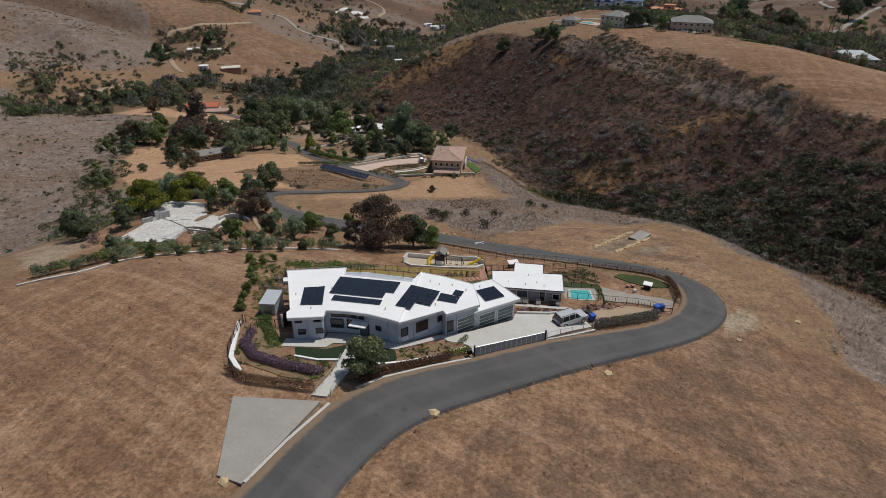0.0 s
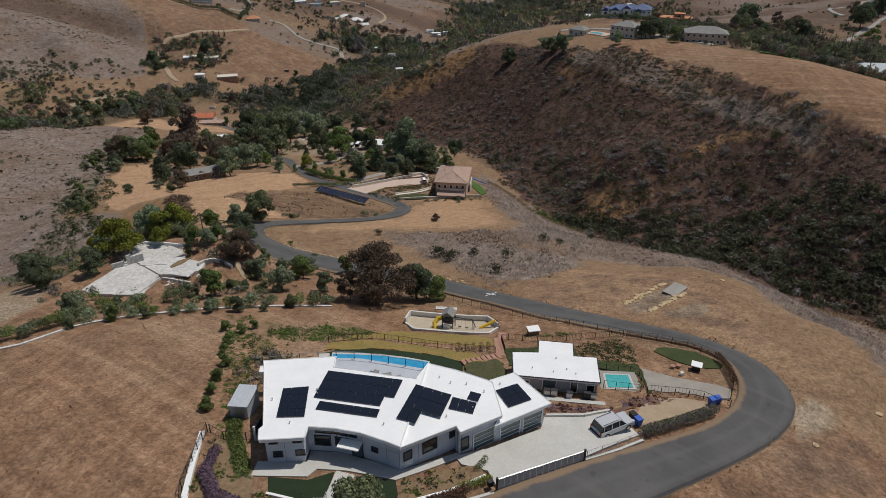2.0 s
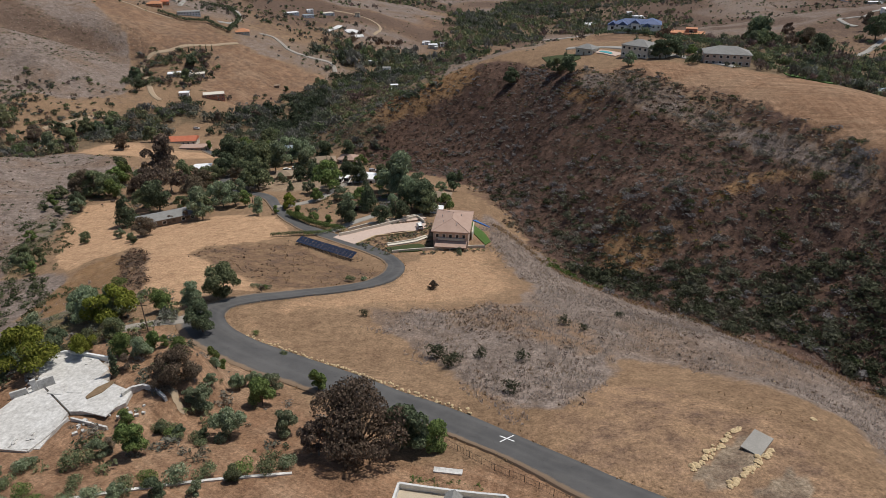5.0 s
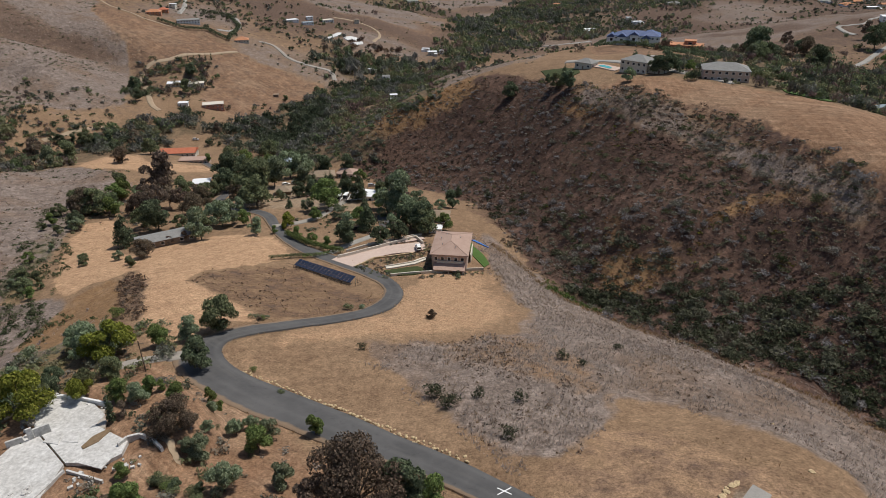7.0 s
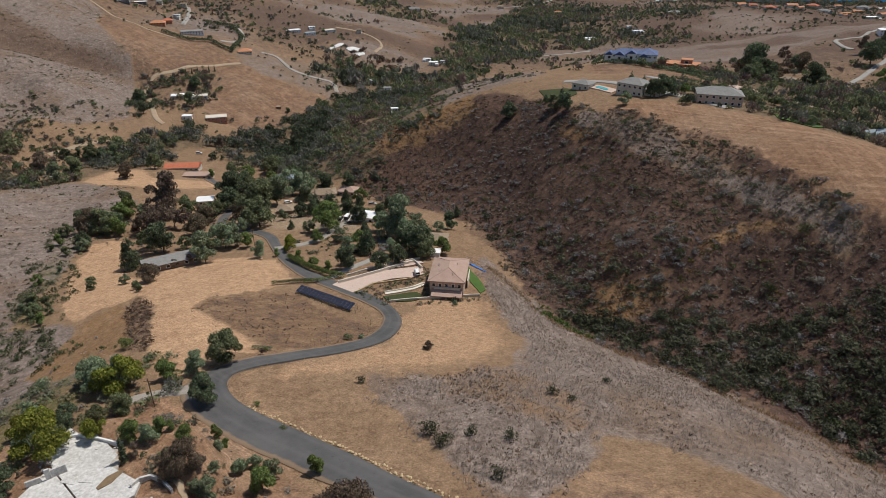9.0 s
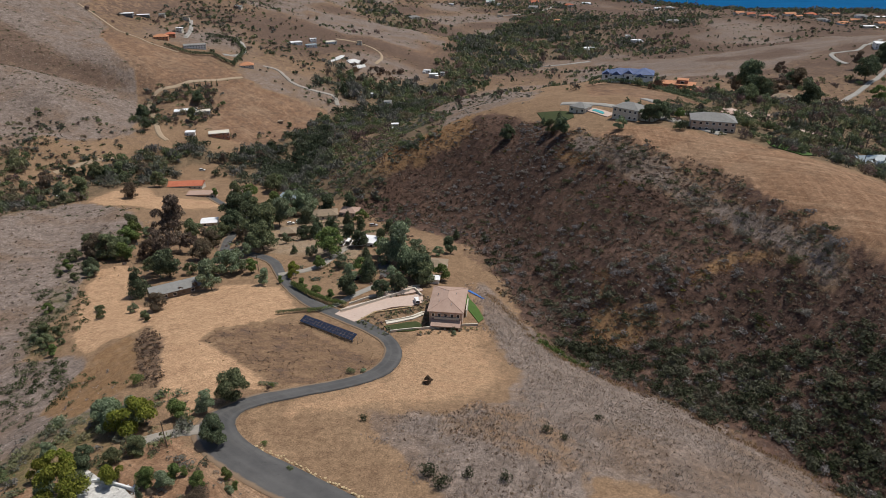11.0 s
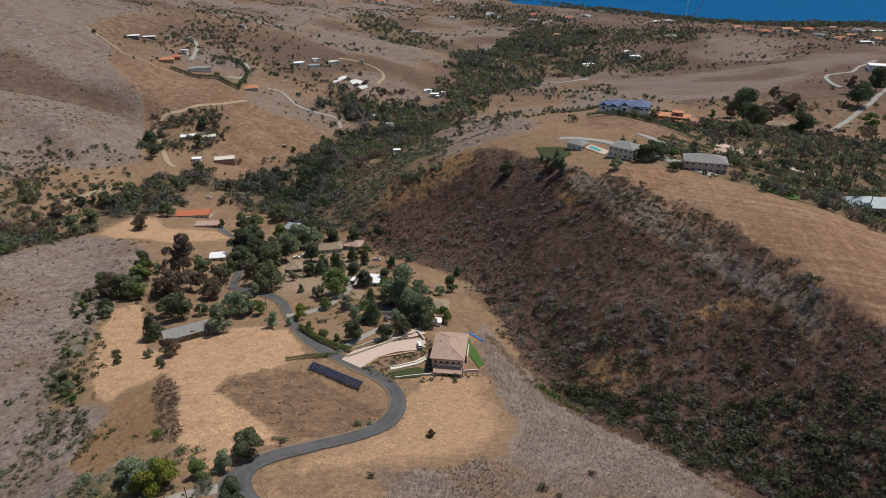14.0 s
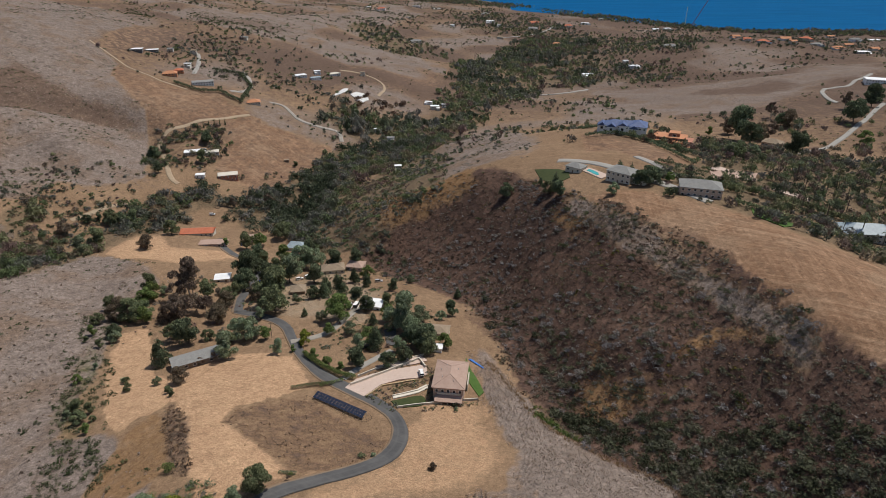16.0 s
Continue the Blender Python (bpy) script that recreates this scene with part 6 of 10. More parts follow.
PLANTED = {
    "pine": [(-71.2, 303.5, 11), (-56.5, 320, 12.5), (-66, 310, 12), (-48, 312, 11), (8.4, 292, 8), (-130.5, 207, 17), (-70.2, 290, 13), (-75, 258, 6.4), (-36.1, 242, 8.7), (-84, 330, 14), (-98, 360, 12), (72, 352, 10), (64, 362, 7), (112, 352, 12), (118, 346, 11), (125, 342, 9), (-39.7, 205, 11.4), (-32.7, 218.4, 15.3), (-69.9, 295.5, 14.9), (-61.3, 298.1, 13.9)],
    "rust": [(-139.3, 258, 15.5), (-156.7, 314, 16), (-154.9, 284.3, 13.5), (-19.5, 38.5, 6.5), (-132, 268, 12), (-164.3, 328.4, 12), (-242.4, 459.8, 12), (-150, 295, 12), (-145.8, 264.9, 14.7), (-149.3, 290.5, 25.2), (-138.5, 269.9, 11.9), (-130.1, 286.2, 9.3), (375.3, 684.6, 19.3), (465.1, 697.2, 19.8), (325.4, 585.9, 19.8), (-49.2, 114.1, 2.1)],
    "bronze": [(-174.7, 260, 13), (-121.1, 256, 11), (-148.3, 257, 11), (-4, 123.2, 2.6), (-13.8, 40, 12), (-216.6, 383.1, 11), (-110, 290, 11), (-114.5, 187.3, 7.6), (-125.2, 280.6, 9.2), (374.4, 643.6, 18.2), (314.8, 584, 17.4), (294.6, 609.9, 15.7), (-45.6, 53.4, 6.7)],
    "oak": [(-106, 226, 7.5), (-163, 264, 10), (-118, 232, 6.5), (-179.1, 302.1, 11), (-108, 342, 13), (-30, 262, 8), (-168.7, 257, 14), (-140.3, 292, 12), (-93.5, 268, 17), (-122.6, 350, 12), (-8.5, 215, 11), (-124.8, 285, 10.3), (-139.1, 190.4, 3.2), (-112.2, 174, 2.8), (-143.1, 160, 5.6), (-142, 167, 4.6), (-8.9, -27.6, 5.2), (-163.2, 632.8, 7), (-139.2, 686, 6), (-244.6, 586.5, 14), (66, 344, 9), (-150, 400, 14), (-128.6, 427.3, 14), (-95.8, 279, 22.4)]
    + [(-106, 305.9, 15.3), (-186.6, 272.8, 8.9), (-134.1, 233.9, 10.7), (-179.4, 231.1, 3.6), (-183.8, 252, 6.6), (-170, 227.2, 4.4), (-137.3, 159.7, 2.8), (-259.1, 392.9, 15.3), (-274.4, 447.9, 12.6), (-256.4, 449.7, 12.9), (-218.3, 428.5, 12.6), (-125.3, 298.7, 8.6), (215.9, 416.4, 13.1), (-148.7, 167.8, 5.9), (-135.1, 182.8, 3.9), (-114.5, 177.7, 3.6), (-61.9, 18.9, 2.4), (-49.2, 56.5, 2.8), (-56.6, 107.1, 9.1), (-28.9, 30.6, 2.5), (-73.3, 62.2, 5), (-70.5, 80.6, 5), (-74, 77.5, 4)],
    "green": [(-172.1, 282.5, 10.5), (-111.8, 368, 13), (-36, 224, 8.5), (-46.5, 196.8, 4.6), (-53, 203, 4.6), (-60, 208.6, 5), (-0.1, 221, 8), (-88.9, 230.1, 7.4), (-57.1, 234, 6.4), (-2.6, 41.6, 4.9), (-171.8, 287.7, 11.8), (-160.1, 255.7, 9.5), (-54.3, 249.3, 14.9), (-29.3, 245.4, 9.2), (-50, 329.9, 9.3), (-179.7, 239.4, 5.5), (-162.8, 193.4, 4.7), (-166.3, 401.7, 6.8), (-142.2, 411.3, 11.1), (-71.3, 215.7, 3.4), (407.9, 563.5, 14.5), (270, 597.9, 9.1), (139.5, 336.4, 6.3), (-135.8, 152.1, 4.2)]
    + [(-55.8, 21.3, 3), (-52.4, 65.8, 2.3), (-32.1, 54.1, 5.2), (-44.6, 36.2, 5.9), (-48.2, 62.5, 3.6), (-44.2, 69.7, 2.2), (-67.7, 96.3, 5.4), (-24, 60.9, 4.4), (-58.5, 63.6, 4.5), (-53.8, 64.8, 4), (-49.7, 43.9, 2.6), (-47.3, 72.9, 3.2)],
    "olive": [(-165.5, 233.1, 6.5), (-94.7, 234, 11), (-104.3, 237, 10), (-82.3, 320, 13), (-64.2, 250, 6.3), (-54.5, 260, 9), (-25.8, 237, 11), (-16.6, 231, 12), (-11.6, 247, 10.5), (-78, 213, 7.5), (-47.3, 233, 7), (-21.5, 216, 8), (4.9, 166.5, 2.2), (-150.4, 163.9, 4), (100, 320, 8), (-40, 218, 8), (-95.4, 347, 18.1), (-98.2, 320.5, 18.2), (-86.6, 348.8, 14.6), (-100.6, 210.4, 13.2), (-98.8, 230, 12.3), (-99.1, 257.3, 7.7), (-166.3, 295.7, 6.3), (-20.1, 236.6, 19.7)]
    + [(-21, 319.6, 5.7), (-84.6, 280.5, 6.1), (-123.5, 264.5, 5.9), (-161, 205.3, 3.3), (-123.9, 187.1, 4.1), (-256.4, 371.6, 13.7), (-1.6, 253.1, 5.7), (206.4, 411.1, 10.2), (252, 463.6, 9.9), (166.8, 463.2, 7.1), (-65.8, 25.5, 4.8), (-47.1, 24.1, 1.6), (-41.3, 25.6, 2.9), (-32.5, 27.2, 2), (-40.9, 50.5, 5), (-41.4, 57, 2.2), (-37.8, 59.7, 3.6), (-33.6, 42.4, 5.2), (-25.9, 44.4, 4.6), (-49.5, 36.2, 3), (-43.2, 64.4, 2.6), (-55.1, 62.4, 4.1), (-61.3, 99.9, 6.7), (-82.2, 93.2, 8.8)]
    + [(-77.3, 93.8, 8.5), (-87.3, 97.4, 6.9), (-60.3, 31.1, 2.7), (-57.5, 34.1, 1.6), (-42.6, 50.7, 3), (-32.1, 59, 4.2), (-37.6, 61.3, 2.6), (-35.9, 62.2, 3), (-93.1, 82.7, 5)],
    "dark": [(41.9, 368.8, 10.5), (71.7, 336.3, 10), (-86, 48, 6.5), (-74.5, 346, 13), (-167.6, 237.7, 8), (4.6, 262, 9), (-41.5, 258.2, 9), (-60, 350, 12), (-132, 372, 13), (-30, 300, 8), (-112, 320, 14), (-90, 53, 7), (-83, 45, 5), (-94, 60, 6), (-122.4, 308, 14), (-38.5, 200.5, 9.5), (-25.4, 200.5, 8), (-6.6, 41.2, 8), (-18, 206, 8), (-98, 385, 12), (-302.3, 603.8, 14), (-275.2, 548.7, 12), (-257.8, 641.2, 14), (-126.8, 326.8, 18.4)]
    + [(-125.1, 339.2, 11.9), (-127.1, 229.2, 14.1), (-8.7, 219.4, 13.6), (-49.6, 273.2, 9), (-76.7, 289.2, 8.4), (-14.5, 222.4, 11.2), (-291.3, 441.5, 8.5), (-285.8, 448.9, 6.3), (-268.5, 450.7, 9.9), (296.7, 581.3, 32.6), (293.7, 558.6, 21.6), (302.4, 497.2, 19.5), (438.9, 635.4, 25.2), (493.4, 694.7, 25.9), (514.2, 722.1, 18.5), (332.2, 534.1, 14.4), (368.6, 647.3, 15.7), (117.6, 329.2, 10), (123.1, 330.9, 12.3), (130.4, 335.7, 9.4), (-51, 22.4, 2), (-36.9, 26.2, 3.2), (-79.9, 75, 4.4), (-82.5, 66.7, 6.5)]
    + [(-53.9, 85.9, 7.6), (-75.4, 50, 6), (-44.3, 43.2, 2), (-41, 42.4, 2.2), (-37.1, 41.3, 2), (-81.9, 79.2, 4.5)],
    "yellow": [(-77, 92.5, 9), (-83.1, 97.3, 6.5), (-85.6, 75.2, 6), (-88.9, 73.8, 5.5), (-67.9, 221.5, 4.6), (-68.2, 227.2, 6.1), (-74.5, 59.9, 8.5), (-66.9, 64.6, 4.4), (-68.3, 66.1, 3)],
    "grey": [(-165, 520, 10), (-191.3, 503.7, 9), (-111.8, 204.8, 4.1), (-106.7, 207.6, 4.9), (-295.1, 416.4, 13), (-75.4, 54.9, 1.3), (-43.1, 54.9, 4.2), (-48.3, 37.4, 3), (-56.2, 58.8, 3)],
    "cypress": [(-57.5, 57.5, 7.2)] + [(-275 + i * 4.4, 664 + i * 5.2, 9) for i in range(6)],
}
MODELS = {}
for kind, spots in PLANTED.items():
    models = {True: [], False: []}
    for i, (x, y, h) in enumerate(spots):
        near = y < 135
        m = pose(x, y, gz(x, y) - 0.1, 0, 0, (i * 77) % 360) @ Matrix.Diagonal((h * 0.84, h * 0.84, h, 1))
        have = models[near]
        if len(have) < 2:
            ob = tree(kind, 40 + i, near)
            have.append(ob)
            ob.matrix_basis = m
        else:
            src = have[i % 2]
            copy_thing(src, m @ Matrix.Diagonal((*[1 / s for s in src.scale], 1)))
    MODELS[kind] = models[True] or models[False]

# the valley woods, tree by tree
CLEARINGS = [SANDY, MID_FIELD, BANK_GOLD, [(-222.8, 497.2), (-194.3, 494.0), (-189.7, 474.9), (-214.8, 473.3)], [(-305.9, 588.4), (-271.7, 602.0), (-238.1, 521.3), (-267.7, 507.0)]]
q = scatter([VALLEY_WOODS], 5.6, np.random.RandomState(5), clumped(38, -0.2, 95, 2.4), CLEARINGS)
rng = np.random.RandomState(6)
WOOD = bush_shapes(120, 0.165, 6, 0.95, 0.6)
stuff("valley_woods", q, WOOD, (3.2, 7.6), M["woods"], rng, "dark green oaks and sycamores filling the valley", "woods", tint=patchy, squash=(0.9, 1.6), sink=0.05)

# ---- other buildings ----
def window_on(parent, p, u, n, w, h, glass="glass", frame="white_paint", rows=1):
    """A window of w x h centred at p on a wall along u with outward normal n: frame and pane."""
    p, u, n = Vector(p), Vector(u).normalized(), Vector(n).normalized()
    m = Matrix((u, n, Vector((0, 0, 1)))).transposed().to_4x4()
    m.translation = p
    bm = bmesh.new()
    t = min(0.12, w * 0.12)
    rings = [[bm.verts.new(m @ Vector((sx * (w / 2 + k), y, sz * (h / 2 + k)))) for sx, sz in ((-1, -1), (1, -1), (1, 1), (-1, 1))] for k, y in ((0, -0.03), (t, -0.03), (t, 0.08), (0, 0.08))]
    for a, b in zip(rings, rings[1:] + rings[:1]):
        for i in range(4):
            bm.faces.new((a[i], a[(i + 1) % 4], b[(i + 1) % 4], b[i]))
    bmesh.ops.recalc_face_normals(bm, faces=bm.faces)
    win = part("window", bm, M[frame], parent)
    for i in range(1, rows):
        part("glazing_bar", made((box, 0, 0.03, -h / 2 + h * i / rows - 0.03, w, 0.1, 0.06, 0, m)), M[frame], win)
    part("pane", made((box, 0, 0.01, -h / 2, w, 0.04, h, 0, m)), M[glass], win)
    return win


def gable(m, x, y, a, b, z, pitch):
    """A small pitched roof with its ridge along y."""
    bm = bmesh.new()
    v = [bm.verts.new(m @ Vector(p)) for p in ((x - a, y - b, z), (x + a, y - b, z), (x + a, y + b, z), (x - a, y + b, z), (x, y - b, z + a * pitch), (x, y + b, z + a * pitch))]
    for f in ((0, 1, 4), (1, 2, 5, 4), (2, 3, 5), (3, 0, 4, 5), (3, 2, 1, 0)):
        bm.faces.new([v[i] for i in f])
    return bm


def house(x, y, w, d, h, turn, roof, wall, top, label, name="house", over=0.5, pitch=0.45, windows=True, z=None, group="houses in the valley", bay=3.2, wing=0.0):
    """A house with walls, roof, windows and door; w along its own x."""
    z = min(gz(x, y), gz(x + w / 3, y), gz(x - w / 3, y)) if z is None else z
    ob = thing(name, x, y, z, turn, label, "house", group)
    m = ob.matrix_basis
    bm = bmesh.new()
    box(bm, 0, 0, -3.0, w, d, h + 3.0, 0, m)
    part("wall", bm, M[wall], ob)
    bm = bmesh.new()
    a, b = w / 2 + over, d / 2 + over
    if roof == "flat":
        box(bm, 0, 0, h, 2 * a, 2 * b, 0.35, 0, m)
    else:
        r = min(a, b)
        rise = r * pitch
        ridge = (a - r) if roof == "hip" else a
        if a < b:
            ends = [(0, -(b - r) if roof == "hip" else -b), (0, (b - r) if roof == "hip" else b)]
        else:
            ends = [(-ridge, 0), (ridge, 0)]
        c = [bm.verts.new(m @ Vector((*p, h))) for p in ((-a, -b), (a, -b), (a, b), (-a, b))]
        lo = [bm.verts.new(m @ Vector((*p, h - 0.2))) for p in ((-a, -b), (a, -b), (a, b), (-a, b))]
        e = [bm.verts.new(m @ Vector((*p, h + rise))) for p in ends]
        if a < b:
            faces = [(c[0], c[1], e[0]), (c[1], c[2], e[1], e[0]), (c[2], c[3], e[1]), (c[3], c[0], e[0], e[1])]
        else:
            faces = [(c[0], c[1], e[1], e[0]), (c[1], c[2], e[1]), (c[2], c[3], e[0], e[1]), (c[3], c[0], e[0])]
        for f in faces:
            bm.faces.new(f)
        for i in range(4):
            bm.faces.new((lo[i], lo[(i + 1) % 4], c[(i + 1) % 4], c[i]))
        bm.faces.new(lo[::-1])
    part("roof", bm, M[top], ob)
    if wing:
        # a lower wing set forward at one end
        ww, wd, wh, wx = w * 0.36, d * 0.8, h * abs(wing) + 1.2, math.copysign(w * 0.34, wing)
        wy = -d / 2 - wd / 2 + 0.6
        side = part("wing", made((box, wx, wy, -3.0, ww, wd, wh + 3.0, 0, m)), M[wall], ob)
        part("wing_roof", made((box, wx, wy, wh, ww + over, wd + over, 0.3, 0, m)) if roof == "flat" else gable(m, wx, wy, ww / 2 + over, wd / 2 + over, wh, pitch), M[top], side)
    if windows:
        ux, uy = m.to_3x3() @ Vector((1, 0, 0)), m.to_3x3() @ Vector((0, 1, 0))
        floors = 2 if h > 4.5 else 1
        for fl in range(floors):
            zc = h * (fl + 0.55) / floors
            n = max(2, int(w / bay))
            for i in range(n):
                px = -w / 2 + w * (i + 0.5) / n
                if fl == 0 and i == n // 2:
                    part("door", made((box, px, -d / 2 - 0.05, 0, 1.0, 0.14, 2.05, 0, m)), M["timber"], ob)
                    continue
                window_on(ob, m @ Vector((px, -d / 2, zc)), ux, -uy, 1.3, 1.2)
            for i in range(max(1, int(d / 4))):
                py = -d / 2 + d * (i + 0.5) / max(1, int(d / 4))
                window_on(ob, m @ Vector((w / 2, py, zc)), uy, ux, 1.2, 1.2)
    return ob


def hedge(line, w, h, mat, label, step=1.2, seed=3, leaves=60):
    rng = np.random.RandomState(seed)
    pts = along(line, step)
    z = ground_z(pts[:, 0], pts[:, 1])
    leaves = leaves if step > 1.0 else leaves * 3
    Q = [sprays(rng, leaves, [(x, y, zz + h * 0.5, w * 0.5), (x, y, zz + h * 0.8, w * 0.42)], w * (0.13 if step > 1.0 else 0.07), 1.0 * h / w) for (x, y), zz in zip(pts, z)]
    return tagged(quad_object("hedge", np.concatenate(Q), M[mat]), label, "hedge")


# the tan villa on its terrace
def tan_house():
    zb = -56.3
    h = thing("villa", 2.8, 183.5, zb, -7.2, "two-storey tan stucco villa with a hipped brown tile roof", "house")
    m = h.matrix_basis
    ux, uy = m.to_3x3() @ Vector((1, 0, 0)), m.to_3x3() @ Vector((0, 1, 0))
    part("wall", made((box, 0, 0, -2, 12.6, 17.6, 9.0, 0, m)), M["tan_wall"], h)
    bm = bmesh.new()
    a, b, hh = 7.0, 9.6, 7.0
    c = [bm.verts.new(m @ Vector((*p, hh))) for p in ((-a, -b), (a, -b), (a, b), (-a, b))]
    lo = [bm.verts.new(m @ Vector((*p, hh - 0.3))) for p in ((-a, -b), (a, -b), (a, b), (-a, b))]
    e = [bm.verts.new(m @ Vector(p)) for p in ((0, -2.6, hh + 2.3), (0, 2.6, hh + 2.3))]
    for f in ((c[0], c[1], e[0]), (c[1], c[2], e[1], e[0]), (c[2], c[3], e[1]), (c[3], c[0], e[0], e[1])):
        bm.faces.new(f)
    for i in range(4):
        bm.faces.new((lo[i], lo[(i + 1) % 4], c[(i + 1) % 4], c[i]))
    bm.faces.new(lo[::-1])
    roof = part("roof", bm, M["tan_roof"], h)
    bm = bmesh.new()
    for p, q in (((-a, -b, hh), (0, -2.6, hh + 2.3)), ((a, -b, hh), (0, -2.6, hh + 2.3)), ((a, b, hh), (0, 2.6, hh + 2.3)), ((-a, b, hh), (0, 2.6, hh + 2.3)), ((0, -2.6, hh + 2.3), (0, 2.6, hh + 2.3))):
        tube(bm, [m @ Vector(p), m @ Vector(q)], 0.13, 5)
    part("ridge_tiles", bm, M["tan_roof"], roof)
    for px, py in ((-3, -4), (2, -6), (3, 2), (-2, 4), (-4, 1)):
        part("vent", made((tube, [m @ Vector((px, py, hh + 0.6)), m @ Vector((px, py, hh + 1.9))], 0.14)), M["steel"], roof)
    for i in range(5):
        window_on(h, m @ Vector((-4.8 + i * 2.4, -8.8, 5.0)), ux, -uy, 1.0, 1.3)
    for i in range(3):
        window_on(h, m @ Vector((-4 + i * 4, -8.8, 1.4)), ux, -uy, 1.8, 1.9)
    for i in range(4):
        window_on(h, m @ Vector((-6.3, -6 + i * 4, 5.0)), uy, -ux, 1.1, 1.3)
        window_on(h, m @ Vector((-6.3, -6 + i * 4, 1.6)), uy, -ux, 1.1, 1.3)
    # porch with a sloping roof and columns
    bm = bmesh.new()
    v = [bm.verts.new(m @ Vector(p)) for p in ((-5.4, -12.8, 2.6), (6.0, -12.8, 2.6), (6.0, -8.8, 3.5), (-5.4, -8.8, 3.5), (-5.4, -12.8, 2.35), (6.0, -12.8, 2.35), (6.0, -8.8, 3.25), (-5.4, -8.8, 3.25))]
    for f in ((0, 1, 2, 3), (7, 6, 5, 4), (0, 4, 5, 1), (1, 5, 6, 2), (2, 6, 7, 3), (3, 7, 4, 0)):
        bm.faces.new([v[i] for i in f])
    porch = part("porch_roof", bm, M["tan_roof"], h)
    for i in range(5):
        part("column", made((box, -5.0 + i * 2.6, -12.4, -1, 0.4, 0.4, 3.4, 0, m)), M["cream"], porch)
    part("parapet", made((box, 0.3, -9.2, 3.5, 9.5, 0.3, 0.9, 0, m)), M["cream"], h)
    part("terrace", made((box, 1.5, -11.5, -1.2, 14.5, 7.0, 1.2, 0, m)), M["pink_paver"], h, "pink paved terrace")
    part("side_parapet", made((box, 7.2, 3, 0, 0.35, 9, 3.4, 0, m)), M["cream"], h)
    return h


tan_house()
patch("villa_drive", TAN_YARD, M["pink_paver"], 0.25, 0.8, "pink paved drive beside the tan villa")
patch("villa_lawn", [(-21.8, 173.2), (-10.6, 177.7), (-7.4, 175.6), (-7.6, 169.8), (-18.7, 167.9)], M["lawn"], 0.35, 0.6, "green villa lawn", rounds=1)
VILLA_BEDS = [[(-32.8, 175.2), (-26.4, 184.3), (-11.8, 189.0), (-7.8, 191.7), (-8.1, 186.0), (-21.7, 178.4), (-29.1, 172.0)], [(-29.0, 171.6), (-21.6, 177.6), (-18.7, 167.9), (-20.6, 164.1)], [(-8.0, 201.0), (-3.5, 198.0), (-2.1, 175.9), (-7.2, 171.2)], [(-34.0, 195.0), (-23.5, 201.3), (-12.5, 205.5), (-12.3, 202.2), (-23.3, 198.1), (-32.4, 191.9)], [(-9.8, 168.9), (15.0, 174.6), (14.9, 172.5), (-8.6, 165.0)]]
q = scatter(VILLA_BEDS, 1.1, np.random.RandomState(8), clumped(5, 0.0, 97))
stuff("villa_plants", q, WOODY, (0.4, 1.1), M["woods"], np.random.RandomState(9), "mixed garden shrubs round the tan villa", "shrubs", sink=0)
patch("side_lawn", [(10.5, 214), (12.2, 200), (16.8, 181), (14.6, 177.4), (11.0, 186), (9.2, 200)], M["green"], 0.3, 0.6, "bright green strip of turf beside the villa")
patch("villa_court", [(-30.9, 200.2), (-21.3, 205.6), (-10.1, 210.8), (-7.6, 205.6), (-12.3, 202.7), (-23.3, 199.2)], M["pink_paver"], 0.45, 0.7, "pale paved upper court of the villa")
patch("villa_path", [(-21.6, 177.6), (-11.5, 181.7), (-7.6, 185.1), (-6.6, 182.6), (-10.7, 179.3), (-21.0, 175.0)], M["cream"], 0.4, 0.6, "cream paved garden path of the villa")


def low_wall(name, line, h, thick, material, label, category="wall", cap=None):
    ob = thing(name, *line[0], gz(*line[0]), 0, label, category)
    for p, q in zip(line, line[1:]):
        L = math.dist(p, q)
        n = max(1, int(L / 3))
        for i in range(n):
            a, b = lerp(p, q, i / n), lerp(p, q, (i + 1) / n)
            za, zb = gz(*a), gz(*b)
            d = Vector((b[0] - a[0], b[1] - a[1], 0)).normalized()
            s = Vector((-d.y, d.x, 0)) * thick / 2
            bm = bmesh.new()
            v = []
            for c, zz in ((a, za), (b, zb)):
                for sg in (-1, 1):
                    for k in (-0.5, h):
                        v.append(bm.verts.new((c[0] + sg * s.x, c[1] + sg * s.y, zz + k)))
            for f in ((0, 1, 3, 2), (4, 6, 7, 5), (0, 4, 5, 1), (2, 3, 7, 6), (1, 5, 7, 3), (0, 2, 6, 4)):
                bm.faces.new([v[j] for j in f])
            part("segment", bm, M[material], ob)
    return ob


